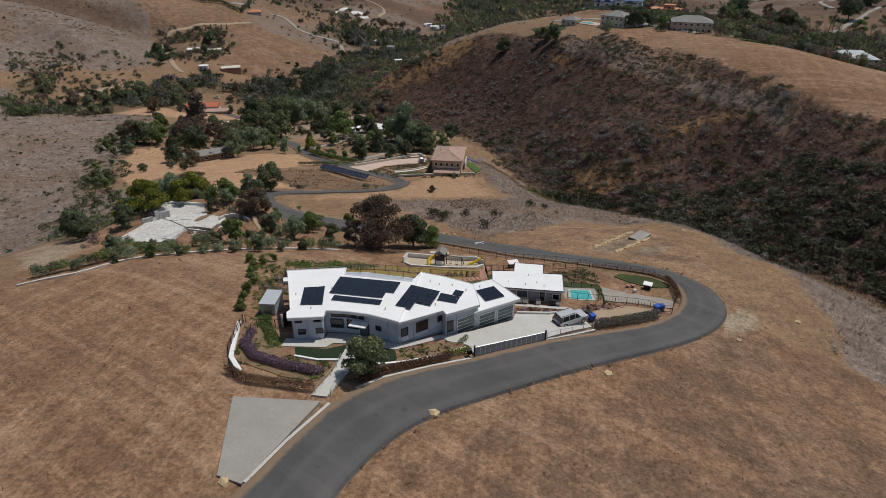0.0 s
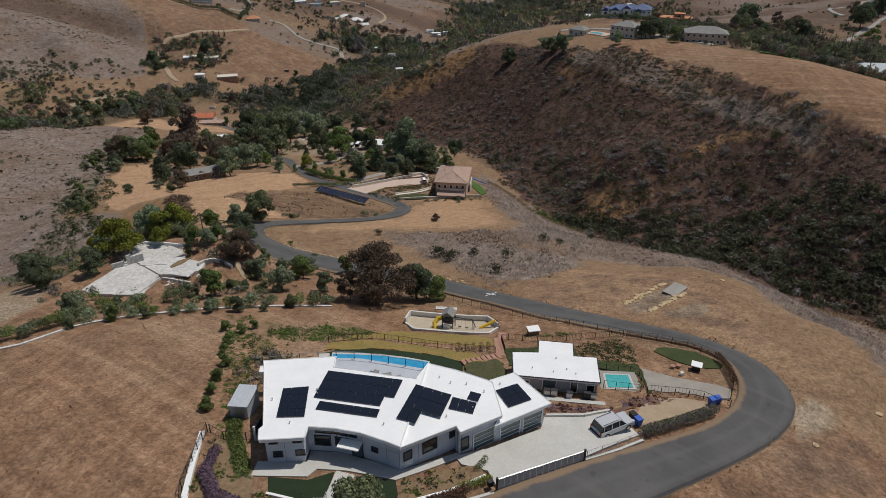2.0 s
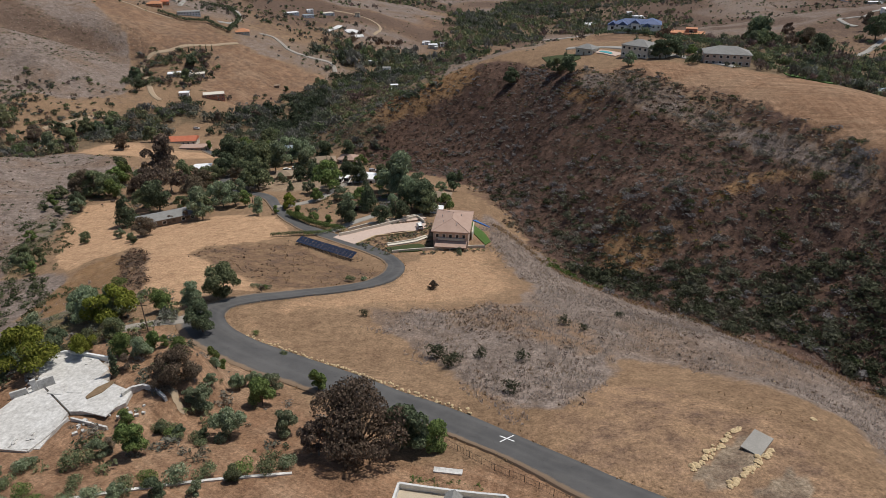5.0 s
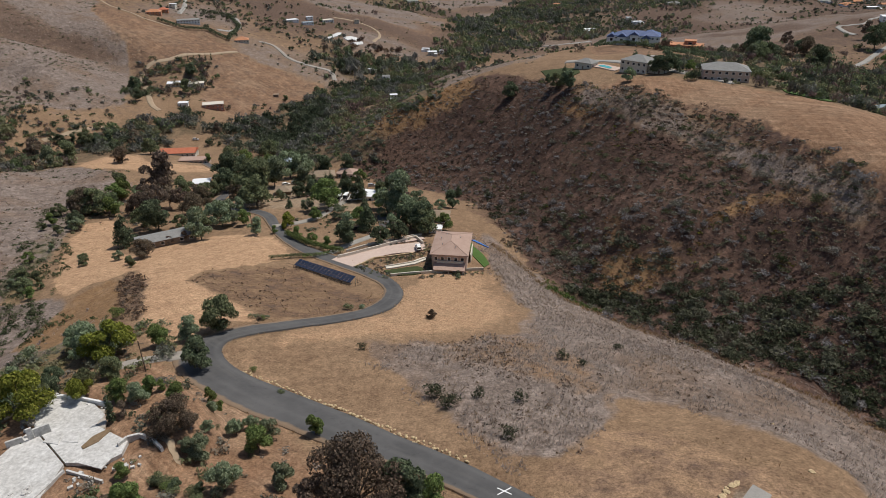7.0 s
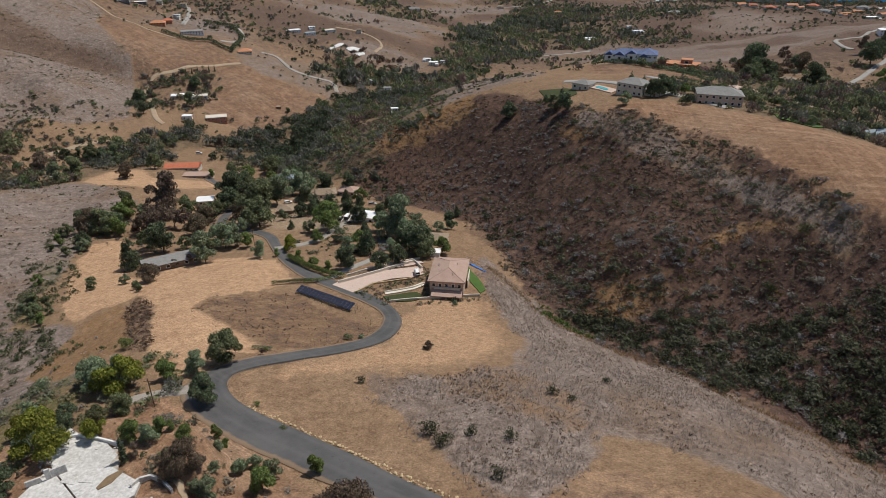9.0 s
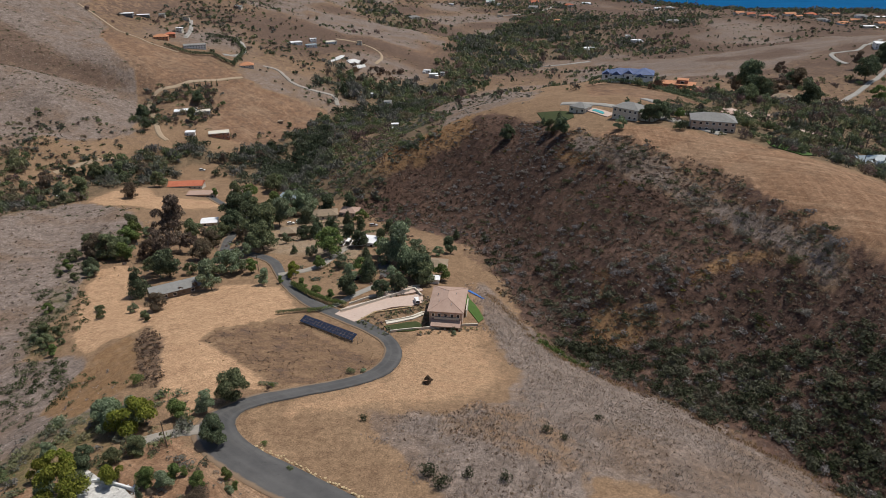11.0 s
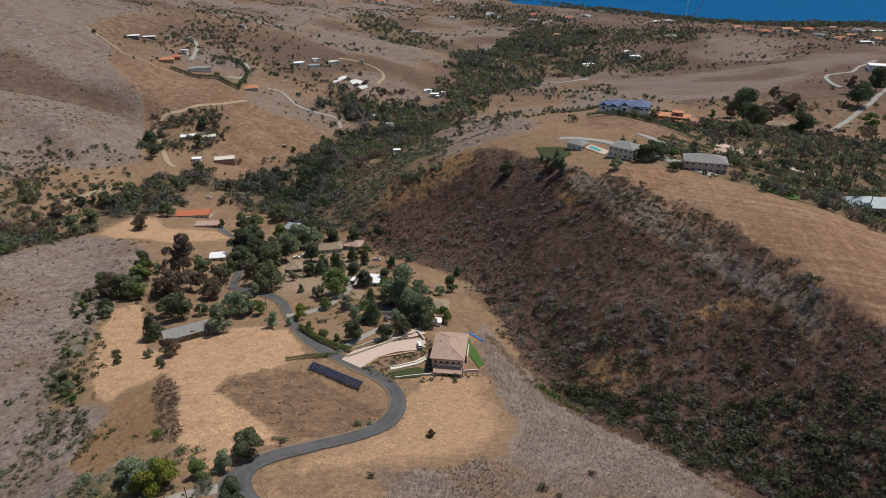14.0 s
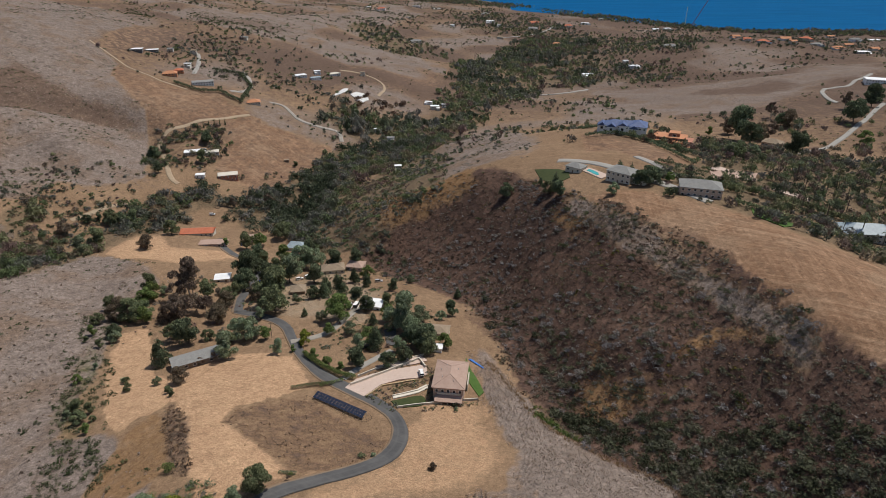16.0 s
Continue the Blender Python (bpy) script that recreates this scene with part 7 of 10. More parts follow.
def fence(line, label, h=1.3, step=2.4, post="rail", rails=(0.15, 1.25), r=0.04, pickets=0, name="fence"):
    """Posts and rails that follow the ground; pickets: bars in each bay."""
    ob = thing(name, *line[0], gz(*line[0]), 0, label, "fence")
    pts = along(line, step)
    z = ground_z(pts[:, 0], pts[:, 1])
    for (x, y), zz in zip(pts, z):
        part("post", made((tube, [(x, y, zz - 0.3), (x, y, zz + h)], r * 1.4, 5)), M[post], ob)
    for k in rails:
        for i in range(len(pts) - 1):
            part("rail", made((tube, [(*pts[i], z[i] + k), (*pts[i + 1], z[i + 1] + k)], r * 0.8, 4)), M[post], ob)
    if pickets:
        for i in range(len(pts) - 1):
            bm = bmesh.new()
            for j in range(1, pickets):
                x, y, zz = lerp((*pts[i], z[i]), (*pts[i + 1], z[i + 1]), j / pickets)
                tube(bm, [(x, y, zz + rails[0]), (x, y, zz + rails[-1])], r * 0.35, 3)
            part("mesh_bay", bm, M[post], ob)
    return ob


low_wall("garden_wall", [(-40, 184.2), (-11.5, 207), (-8.4, 199.5)], 1.4, 0.4, "cream", "cream garden wall behind the villa drive")
low_wall("balustrade", [(-19, 168.2), (-10.8, 170.4), (14.2, 175.4)], 1.0, 0.35, "cream", "pale balustrade in front of the villa")

low_wall("garden_wall", [(-37.8, 192.1), (-30.7, 198.0), (-23.6, 202.3), (-9.4, 212.1)], 0.9, 0.35, "cream", "cream garden wall above the villa drive")
low_wall("garden_wall", [(-32.5, 176.1), (-26.4, 184.3), (-11.8, 189.0)], 0.7, 0.35, "stone", "stone planter wall along the villa drive")
low_wall("garden_wall", [(-21.6, 176.8), (-10.7, 180.9), (-6.6, 184.3)], 0.8, 0.3, "cream", "cream wall round the villa garden")
# the long barn
house(-114, 207.5, 22, 8, 3.2, 30, "gable", "timber", "shingle_grey", "long low barn with a grey shingle roof", "barn", pitch=0.3, z=-60.5)
house(-38, 262.5, 10.5, 8, 3.6, -14, "gable", "white_paint", "white_roof", "white metal workshop with a ribbed white roof", "workshop", pitch=0.2, z=-65.2)
house(-5, 235.5, 15, 8, 3.2, -8, "hip", "cream", "shingle_brown", "small bungalow with a brown hipped roof behind the villa", pitch=0.35)
house(-3.5, 217.5, 5, 3.6, 2.4, -6, "flat", "white_paint", "white_roof", "small white flat-roofed shed", "shed", windows=False)
house(-88.5, 302, 8.5, 8, 3.0, 8, "hip", "timber", "shingle_brown", "small cottage with a tan hipped roof")
house(-141, 322, 9, 7.5, 3.0, 10, "gable", "cream", "white_roof", "cottage with a bright white roof", pitch=0.2)
house(-199.5, 435.4, 25.2, 11.1, 3.6, 6, "gable", "cream", "tile_red", "long house with a red tile roof", pitch=0.4)
house(-176, 404, 20, 8, 3.0, 4, "flat", "tan_wall", "tan_roof", "tan flat-roofed ranch house")
house(-111, 402, 15, 11, 3.4, -8, "hip", "cream", "roof_pale", "house with a pale blue metal hipped roof")
house(-215.1, 566.6, 18.8, 10.9, 5.9, 18, "flat", "brick_red", "cream", "modern red-brown two-storey box house", over=0.2)
house(-236.7, 551.7, 7.9, 5.9, 3.5, 8, "flat", "white_paint", "white_roof", "small white flat-roofed outbuilding", "outbuilding")
house(-261.5, 611.0, 21.3, 9.7, 3.5, 18, "flat", "cream", "white_roof", "low white house among dark trees")
house(-245.7, 613.1, 15.4, 8.6, 3.6, 18, "flat", "white_paint", "cream", "cream wing of a low modern house")
house(-174.8, 644.3, 4.5, 3.6, 2.6, 12, "flat", "timber", "shingle_brown", "tiny brown hut on a bare field", "field_hut", windows=False)
house(-241.3, 772.2, 16.1, 13.2, 3.4, 16, "hip", "cream", "tile_orange", "house with a bright orange tile roof")
house(-313.3, 802.3, 26.2, 13.6, 4.7, 22, "flat", "white_paint", "shingle_grey", "grey modern villa inside a hedge ring")
house(-360.1, 817.3, 17.6, 11.7, 5.1, 16, "hip", "tile_orange", "tile_orange", "terracotta villa with stepped tile roofs")
house(-356.0, 838.1, 11.9, 8.9, 4.2, 16, "hip", "tile_orange", "tile_red", "terracotta wing of the stepped villa")
house(-437.6, 892.9, 23.9, 11.9, 4.0, 14, "flat", "dark_wall", "white_roof", "long hilltop house with a white flat roof")
house(-421.3, 913.5, 18.1, 9.1, 3.6, 14, "flat", "dark_wall", "white_roof", "white-roofed wing of the hilltop house")
house(-220.3, 950.7, 21.3, 11.6, 3.9, 30, "flat", "white_paint", "white_roof", "white modern villa on the far slope")
house(-195.3, 951.2, 15.2, 9.5, 3.8, 30, "flat", "white_paint", "roof_pale", "pale blue-roofed villa on the far slope")
house(-175.3, 998.9, 18.5, 11.1, 3.7, 40, "flat", "white_paint", "cream", "white house behind trees")


# the eastern ridge
house(150, 315.5, 23, 14, 6.0, -16, "hip", "tan_wall", "shingle_grey", "large two-storey house with a grey hipped roof on the ridge", pitch=0.42, group="houses on the eastern ridge")
house(112, 343, 16, 13, 6.8, -42, "hip", "cream", "shingle_grey", "cream two-storey house with a grey hipped roof", pitch=0.4, group="houses on the eastern ridge")
house(121, 335, 9, 8, 3.8, -42, "hip", "cream", "shingle_grey", "grey-roofed garage wing of the cream house", "garage", group="houses on the eastern ridge")
house(88.5, 371, 11, 9, 4.0, -40, "hip", "cream", "shingle_grey", "small grey-roofed guest cottage", group="houses on the eastern ridge")
mansion = house(149.1, 484.0, 29.8, 13.9, 7.0, -18, "hip", "white_paint", "roof_blue", "white mansion with blue tile roofs", group="houses on the eastern ridge")
m = mansion.matrix_basis
for px, py, w, d, h in ((-9, -8, 7, 6, 6.6), (0, -9, 6, 8, 8.6), (9, -8, 7, 6, 6.0), (-17, 2, 7, 9, 5.0)):
    block = part("wing", made((box, px, py, -3, w, d, h + 3, 0, m)), M["white_paint"], mansion)
    part("wing_roof", gable(m, px, py, w / 2 + 0.5, d / 2 + 0.5, h, 0.7), M["roof_blue"], block)
    window_on(mansion, m @ Vector((px, py - d / 2, h * 0.65)), m.to_3x3() @ Vector((1, 0, 0)), m.to_3x3() @ Vector((0, -1, 0)), 2.0, 2.0)
house(160, 479, 14, 18, 8.5, -18, "hip", "white_paint", "roof_blue", "tall white gabled wing with a blue roof", group="houses on the eastern ridge")
villa = house(181.4, 461.3, 24.5, 13.3, 6.6, -24, "flat", "brick_red", "tile_orange", "terracotta modern villa with orange terraces", group="houses on the eastern ridge")
m = villa.matrix_basis
for px, py, w, d, h, mat in ((-8, -6, 9, 8, 4.4, "brick_red"), (0, -9, 8, 10, 3.2, "tile_orange"), (7, -8, 9, 9, 4.8, "brick_red"), (3, 1, 8, 8, 9.4, "brick_red"), (-13, -10, 8, 7, 2.8, "cream"), (12, -14, 8, 7, 2.4, "cream")):
    block = part("terrace_block", made((box, px, py, -3, w, d, h + 3, 0, m)), M[mat], villa)
    part("parapet", made((box, px, py, h, w + 0.4, d + 0.4, 0.4, 0, m)), M["tile_orange"], block)
    window_on(villa, m @ Vector((px, py - d / 2, h - 1.5)), m.to_3x3() @ Vector((1, 0, 0)), m.to_3x3() @ Vector((0, -1, 0)), 2.6, 1.6)
house(194.3, 467.3, 14.6, 12.5, 3.8, -24, "flat", "tile_orange", "brick_red", "stepped lower storey of the terracotta villa", group="houses on the eastern ridge")
house(233, 286, 26, 15, 5.5, -8, "hip", "cream", "roof_pale", "large house with a pale blue-grey roof", group="houses on the eastern ridge")
house(315.9, 557.1, 17.1, 12.8, 4.1, -40, "hip", "tan_wall", "shingle_brown", "brown-roofed house among trees", group="houses on the eastern ridge")
house(604.5, 850.7, 43.2, 19.0, 6.9, -20, "flat", "white_paint", "white_roof", "long white modern mansion above the coast", group="houses above the coast")
patch("swimming_pool", [(94.5, 366), (97, 368), (101, 356), (98.5, 353.5)], M["spa"], 0.6, 0.8, "turquoise garden pool on the ridge", rounds=2)
patch("pool_terrace", [(91, 369), (97, 371), (106, 352), (100, 347.5)], M["pink_paver"], 0.45, 0.8, "pink paved pool terrace")
patch("ridge_lawn", [(64, 391), (84, 375), (82, 354), (66, 364)], M["lawn"], 0.35, 0.8, "irrigated lawn on the eastern ridge", rounds=1)
lane("ridge_drive", [(81, 398), (95, 392), (112, 368), (132, 336), (150, 300)], 7, M["grey_concrete"], "grey drive between the ridge houses", 0.4)
lane("far_road", [(279.3, 493.0), (300.2, 496.9), (339.5, 526.7), (384.1, 571.2), (422.2, 609.3), (465.0, 652.4), (519.8, 713.2)], 4.5, M["grey_concrete"], "pale road climbing beyond the eastern ridge", 0.6)
lane("far_loop", [(473.2, 726.7), (473.5, 758.3), (499.5, 811.2), (525.7, 837.7), (550.1, 840.6), (589.3, 882.0), (631.2, 918.4)], 4.5, M["grey_concrete"], "pale looping road near the coast", 0.8)
lane("valley_track", [(-249.4, 528.3), (-258.2, 533.6), (-272.6, 563.5), (-289.0, 597.8), (-302.5, 623.8), (-309.1, 634.3), (-306.4, 652.9), (-289.2, 664.2), (-274.4, 686.8), (-256.3, 710.0), (-235.8, 731.5)], 4.5, M["dirt_track"], "pale curving drive up to the valley houses", 0.5)
lane("estate_road", [(-225.9, 789.8), (-209.7, 796.2), (-194.8, 775.5), (-185.8, 764.5), (-160.1, 757.5), (-137.8, 758.5), (-131.5, 753.6), (-126.2, 729.8)], 5, M["gravel"], "winding estate road on the far slope", 0.6)
lane("villa_road", [(-290.9, 905.4), (-271.9, 870.4), (-261.2, 834.8), (-263.5, 810.4), (-277.1, 796.1)], 5, M["grey_concrete"], "curved drive behind the hedge ring", 0.6)
lane("villa_road", [(-370.1, 954.1), (-359.6, 926.8), (-347.0, 882.4), (-338.5, 841.7)], 5, M["grey_concrete"], "pale drive between the hillside villas", 0.6)
lane("boundary_track", [(-479.4, 861.8), (-427.0, 830.6), (-373.5, 786.4), (-323.1, 775.1)], 2.5, M["dirt_track"], "thin fence track along the field edge", 0.4)
lane("slab_track", [(-100.5, 945.7), (-94.2, 994.9), (-97.9, 1019.5), (-116.5, 1042.3), (-145.1, 1049.0), (-170.3, 1031.2)], 4, M["dirt_track"], "dirt track round the white slab", 0.6)
lane("valley_street", [(112.9, 1062.5), (148.0, 1152.0), (181.9, 1133.0), (222.0, 1128.0), (272.1, 1171.1)], 6, M["grey_concrete"], "pale valley street among trees", 0.8)
lane("coast_road", [(171.9, 1958.0), (252.7, 1995.6), (330.1, 2111.0), (386.2, 2292.7)], 8, M["grey_concrete"], "pale road between the coastal estates", 1.0)
lane("bank_road", [(-302.9, 439.1), (-295.9, 452.2), (-285.7, 470.0), (-269.7, 486.6)], 4, M["dirt_track"], "dirt road on the western bank", 0.4)
lane("house_track", [(-75.2, 226.2), (-65.6, 229.7), (-58.2, 234.7), (-53.7, 245.0), (-49.9, 255.0), (-45.8, 262.3)], 4, M["gravel"], "gravel track to the white workshop", 0.3)
lane("garden_track", [(-44.1, 189.5), (-38.3, 199.7), (-31.7, 208.0), (-24.7, 216.1)], 3, M["grey_concrete"], "grey path above the villa wall", 0.3)
patch("asphalt_court", [(-30.1, 235.7), (-24.7, 242.0), (-22.7, 220.8), (-27.5, 220.7)], M["asphalt"], 0.4, 0.6, "small asphalt court among trees")
patch("ruin_slab", [(-158.4, 880.2), (-157.0, 892.2), (-147.6, 919.1), (-142.3, 922.8), (-141.7, 906.3), (-150.2, 890.4)], M["white_wall"], 0.9, 1.2, "white building slab on the far slope")
patch("ruin_slab", [(-136.1, 894.7), (-129.0, 916.1), (-117.2, 920.5), (-119.2, 901.9), (-129.7, 888.2)], M["white_wall"], 0.9, 1.2, "pale footings beside the white slab")
patch("ruin_slab", [(-124.2, 875.7), (-111.6, 907.0), (-109.0, 897.3), (-115.5, 869.3)], M["white_wall"], 0.9, 1.2, "low pale footings on the far slope")

house(-74, 341, 15, 10, 3.2, 12, "hip", "cream", "shingle_brown", "bungalow with a brown tile roof among trees")
house(-59, 345, 11, 9, 3.2, -10, "hip", "tan_wall", "tan_roof", "small tan-roofed bungalow among trees")
house(-152.7, 423.1, 14.1, 9.0, 3.0, 8, "gable", "cream", "tan_roof", "tan-roofed shed row beside the lane", pitch=0.25)
house(-112, 372, 9, 8, 3.0, 20, "gable", "timber", "shingle_brown", "brown timber cottage under trees")
hedge([(146, 378), (159, 366), (170, 358)], 3, 2.6, "leaf_dark", "dark clipped hedge beside the ridge drive", 2.2)
hedge([(172, 335), (191, 323), (212, 314), (240, 300)], 5, 3.5, "leaf_oak", "thick dark hedge below the palms", 2.6)
patch("garden_terrace", [(176, 372), (196, 352), (206, 360), (188, 382)], M["pink_paver"], 0.5, 0.8, "pink paved garden terrace among palms")
patch("garden_terrace", [(205, 340), (222, 326), (228, 334), (212, 348)], M["pink_paver"], 0.5, 0.8, "pink paved terrace below the palms")
patch("garden_lawn", [(258, 300), (290, 290), (300, 300), (268, 312)], M["lawn"], 0.5, 0.8, "green garden lawn among palms")

# roofs along the coast and in the far valley: x, y, width, turn, roof
COAST_ROOFS = [(788, 1752, 32, 5, "tile_orange"), (757, 1615, 26, -10, "tile_red"), (793, 1605, 36, 12, "tile_red"), (876, 1662, 38, 0, "tile_orange"), (865, 1597, 27, 20, "tile_orange"), (950, 1700, 39, -8, "tile_red"), (940, 1624, 34, 0, "shingle_grey"), (976, 1592, 41, 10, "tile_orange"), (1020, 1623, 28, -15, "tile_orange"), (989, 1511, 40, 0, "white_roof"), (1044, 1557, 34, 18, "tile_orange"), (1122, 1765, 38, 0, "shingle_grey"), (747, 2191, 34, 30, "white_roof"), (710, 2191, 29, 0, "white_roof"), (569, 1615, 41, -14, "shingle_grey"), (1220, 1835, 42, 0, "white_roof"), (1164, 1957, 29, 0, "tile_orange")]
INLAND_ROOFS = [(431, 1434, 30, 8, "white_roof"), (427, 1490, 17, 0, "white_roof"), (601, 2513, 28, 0, "shingle_grey"), (435, 2291, 42, -6, "tile_red"), (511, 2367, 40, 0, "white_roof"), (320, 2318, 42, 8, "tile_red"), (294, 2148, 40, 0, "shingle_grey"), (166, 2311, 42, 0, "white_roof"), (187, 2217, 28, 20, "shingle_grey"), (163, 2582, 38, 0, "shingle_grey"), (-26, 2724, 42, 0, "white_roof"), (-111, 2753, 42, 0, "shingle_grey"), (-124, 2366, 30, 0, "shingle_brown"), (-236, 2546, 42, -4, "tile_red"), (-289, 2560, 33, 0, "white_roof"), (-72, 1698, 41, 10, "shingle_grey"), (30, 2175, 20, 0, "white_roof")]
VALLEY_ROOFS = [(316, 1801, 30, 0, "tile_orange"), (-23, 969, 15, -12, "white_roof"), (-13, 933, 18, 5, "white_roof"), (1, 946, 9, 0, "white_roof"), (310, 1350, 33, 8, "white_roof"), (-66, 741, 12, 0, "shingle_grey"), (-27, 751, 9, 20, "shingle_grey"), (-46, 581, 9, 10, "white_roof"), (-134, 1039, 10, 0, "shingle_brown"), (-199, 987, 13, 20, "white_roof"), (-87, 780, 11, 35, "white_roof"), (-346, 1116, 17, 0, "shingle_grey"), (-374, 948, 13, 10, "shingle_brown"), (-402, 934, 11, 0, "shingle_grey"), (-355, 869, 12, 0, "white_roof"), (168, 1922, 25, 0, "shingle_brown")]
ROOF_WORDS = {"tile_orange": "villa with an orange tile roof", "tile_red": "villa with a red tile roof", "shingle_grey": "grey-roofed house", "white_roof": "white flat-roofed modern house", "shingle_brown": "brown-roofed house"}
rng = np.random.RandomState(77)
for rows_, words, group in ((COAST_ROOFS, "near the coast", "houses above the coast"), (INLAND_ROOFS, "on the slopes before the sea", "houses above the coast"), (VALLEY_ROOFS, "among the valley trees", "houses in the valley")):
    for x, y, w, turn, top in rows_:
        house(x, y, w * 0.72, w * rng.uniform(0.34, 0.46), rng.uniform(4.2, 7.0), turn, "flat" if top == "white_roof" else ("hip", "gable")[rng.randint(2)], ("cream", "white_paint")[rng.randint(2)], top,
              ROOF_WORDS[top] + " " + words, group=group, bay=6.0, wing=rng.uniform(0.35, 0.6) * rng.choice((-1, 1)))

q = np.array([r[:2] for r in COAST_ROOFS + INLAND_ROOFS], float)
q = np.concatenate([q + np.random.RandomState(i).normal(size=q.shape) * (26, 34) for i in range(16)])
q = q[ground_z(q[:, 0], q[:, 1]) > SEA + 3]
stuff("villa_trees", q, STAND, (2.6, 6.5), M["woods"], rng, "dark garden trees between the coastal villas", "trees", tint=lambda q, r: 0.4 * r.rand(len(q)), squash=(0.9, 1.6))
# tower crane by the shore
CX, CY = 848, 2306
zc = gz(CX, CY)
crane = thing("crane", CX, CY, zc, 0, "slim red and white construction crane by the coast", "crane")
part("mast", made((tube, [(CX, CY, zc), (CX, CY, zc + 67)], 1.0, 5)), M["white_paint"], crane, "white mast")
part("jib", made((tube, [(CX + 22, CY, zc + 3), (CX + 67, CY, zc + 89)], 0.9, 5)), M["red"], crane, "red raised jib")

hedge([(116.7, 471.8), (141, 472), (165.1, 445.8), (184, 404)], 4, 3.4, "leaf_dark", "tall clipped dark hedge round the ridge field", 2.4)
hedge([(128, 352), (150, 345), (176, 330)], 3, 2.4, "leaf_dark", "dark hedge behind the ridge houses", 2.2)
hedge([(165, 300), (190, 283), (215, 268), (240, 240)], 4, 3, "leaf_oak", "long dark hedge below the ridge gardens", 2.4)
hedge([(-342, 785.4), (-313.1, 777), (-285.9, 783.2), (-254.4, 763.4)], 6, 4, "leaf_dark", "clipped hedge round the grey modern villa", 3.5)
hedge([(-254.4, 763.4), (-261.1, 837.1), (-288.4, 881.1), (-323, 880.4)], 6, 5, "leaf_dark", "clipped hedge ring behind the grey modern villa", 3.5)
hedge([(-52, 181.5), (-44, 187.5)], 1.6, 1.6, "leaf_green", "low green hedge by the road")

ESTATE_GROVE = [(-321.2, 647.2), (-308.3, 658.7), (-297.4, 643.2), (-280.0, 674.5), (-252.2, 684.6), (-240.3, 646.4), (-240.0, 611.2), (-257.6, 603.0), (-278.5, 618.4), (-282.1, 599.3), (-276.5, 562.5), (-275.1, 528.6), (-309.1, 605.1)]
hedge([(144.1, 670.7), (130.3, 513.7), (144.0, 473.6), (160.3, 451.5), (166.0, 405.4), (170.0, 378.3)], 3.2, 2.6, "leaf_dark", "long clipped dark hedge along the ridge field", 2.0)
hedge([(142.0, 373.9), (149.6, 357.9), (165.0, 350.2)], 2.6, 2.2, "leaf_dark", "clipped dark hedge behind the ridge houses", 2.0)
patch("garden_lawn", [(172.1, 296.7), (179.6, 284.8), (187.5, 273.5), (175.0, 264.5), (167.3, 282.0)], M["green"], 0.4, 0.7, "bright green strip of lawn below the gardens")
patch("garden_terrace", [(176.2, 367.6), (194.0, 375.6), (212.4, 373.8), (204.7, 361.3), (172.7, 351.5)], M["tan_roof"], 0.5, 0.8, "terracotta paved terrace among palms")
lane("ridge_drive", [(134.4, 393.1), (141.0, 376.8), (145.9, 357.5), (146.8, 344.5)], 5, M["grey_concrete"], "grey drive between the ridge houses", 0.4)
# palms on the east gardens
def palm(seed):
    rng = np.random.RandomState(seed)
    top = thing("palm", 0, 0, 0, 0, "tall fan palm with a small dark crown", "palm", "palms in the eastern gardens")
    part("trunk", made((tube, [(0, 0, -0.03), (0.01, 0, 0.5), (0.0, 0.01, 0.88)], [0.02, 0.016, 0.014], 5)), M["bark"], top)
    bm = bmesh.new()
    for i in range(22):
        a, e = i * 2.4, rng.uniform(-0.5, 1.1)
        d = Vector((math.cos(a) * math.cos(e), math.sin(a) * math.cos(e), math.sin(e)))
        s = Vector((-math.sin(a), math.cos(a), 0)) * 0.022
        p0, p1, p2 = Vector((0, 0, 0.88)), Vector((0, 0, 0.88)) + d * 0.11, Vector((0, 0, 0.86)) + d * 0.19 - Vector((0, 0, 0.045))
        v = [bm.verts.new(p) for p in (p0, p1 - s, p1 + s, p2)]
        bm.faces.new((v[0], v[1], v[2]))
        bm.faces.new((v[1], v[3], v[2]))
    part("crown", bm, M["leaf_palm"], top)
    return top


rng = np.random.RandomState(21)
palms = [palm(1), palm(2)]
spots = scatter([[(185, 300), (215, 275), (300, 250), (360, 330), (330, 400), (240, 400), (190, 360)]], 12.0, rng)[:90]
for i, (x, y) in enumerate(spots):
    m = pose(x, y, gz(x, y), 0, 0, i * 41) @ Matrix.Scale(rng.uniform(9, 16), 4)
    if i < 2:
        palms[i].matrix_basis = m
    else:
        src = palms[i % 2]
        copy_thing(src, m @ Matrix.Diagonal((*[1 / s for s in src.scale], 1)))
HOUSE_PLOTS = [[(-295.4, 628.7), (-258.3, 641.7), (-250.0, 620.5), (-283.9, 604.3)], [(197.6, 828.8), (275.6, 846.8), (226.2, 672.4), (130.5, 521.4)], [(247.6, 699.5), (262.5, 601.2), (197.6, 446.3), (173.1, 460.1)], [(132, 305), (168, 300), (172, 328), (140, 334)], [(98, 330), (130, 322), (128, 352), (104, 362)], RIDGE_FIELD]
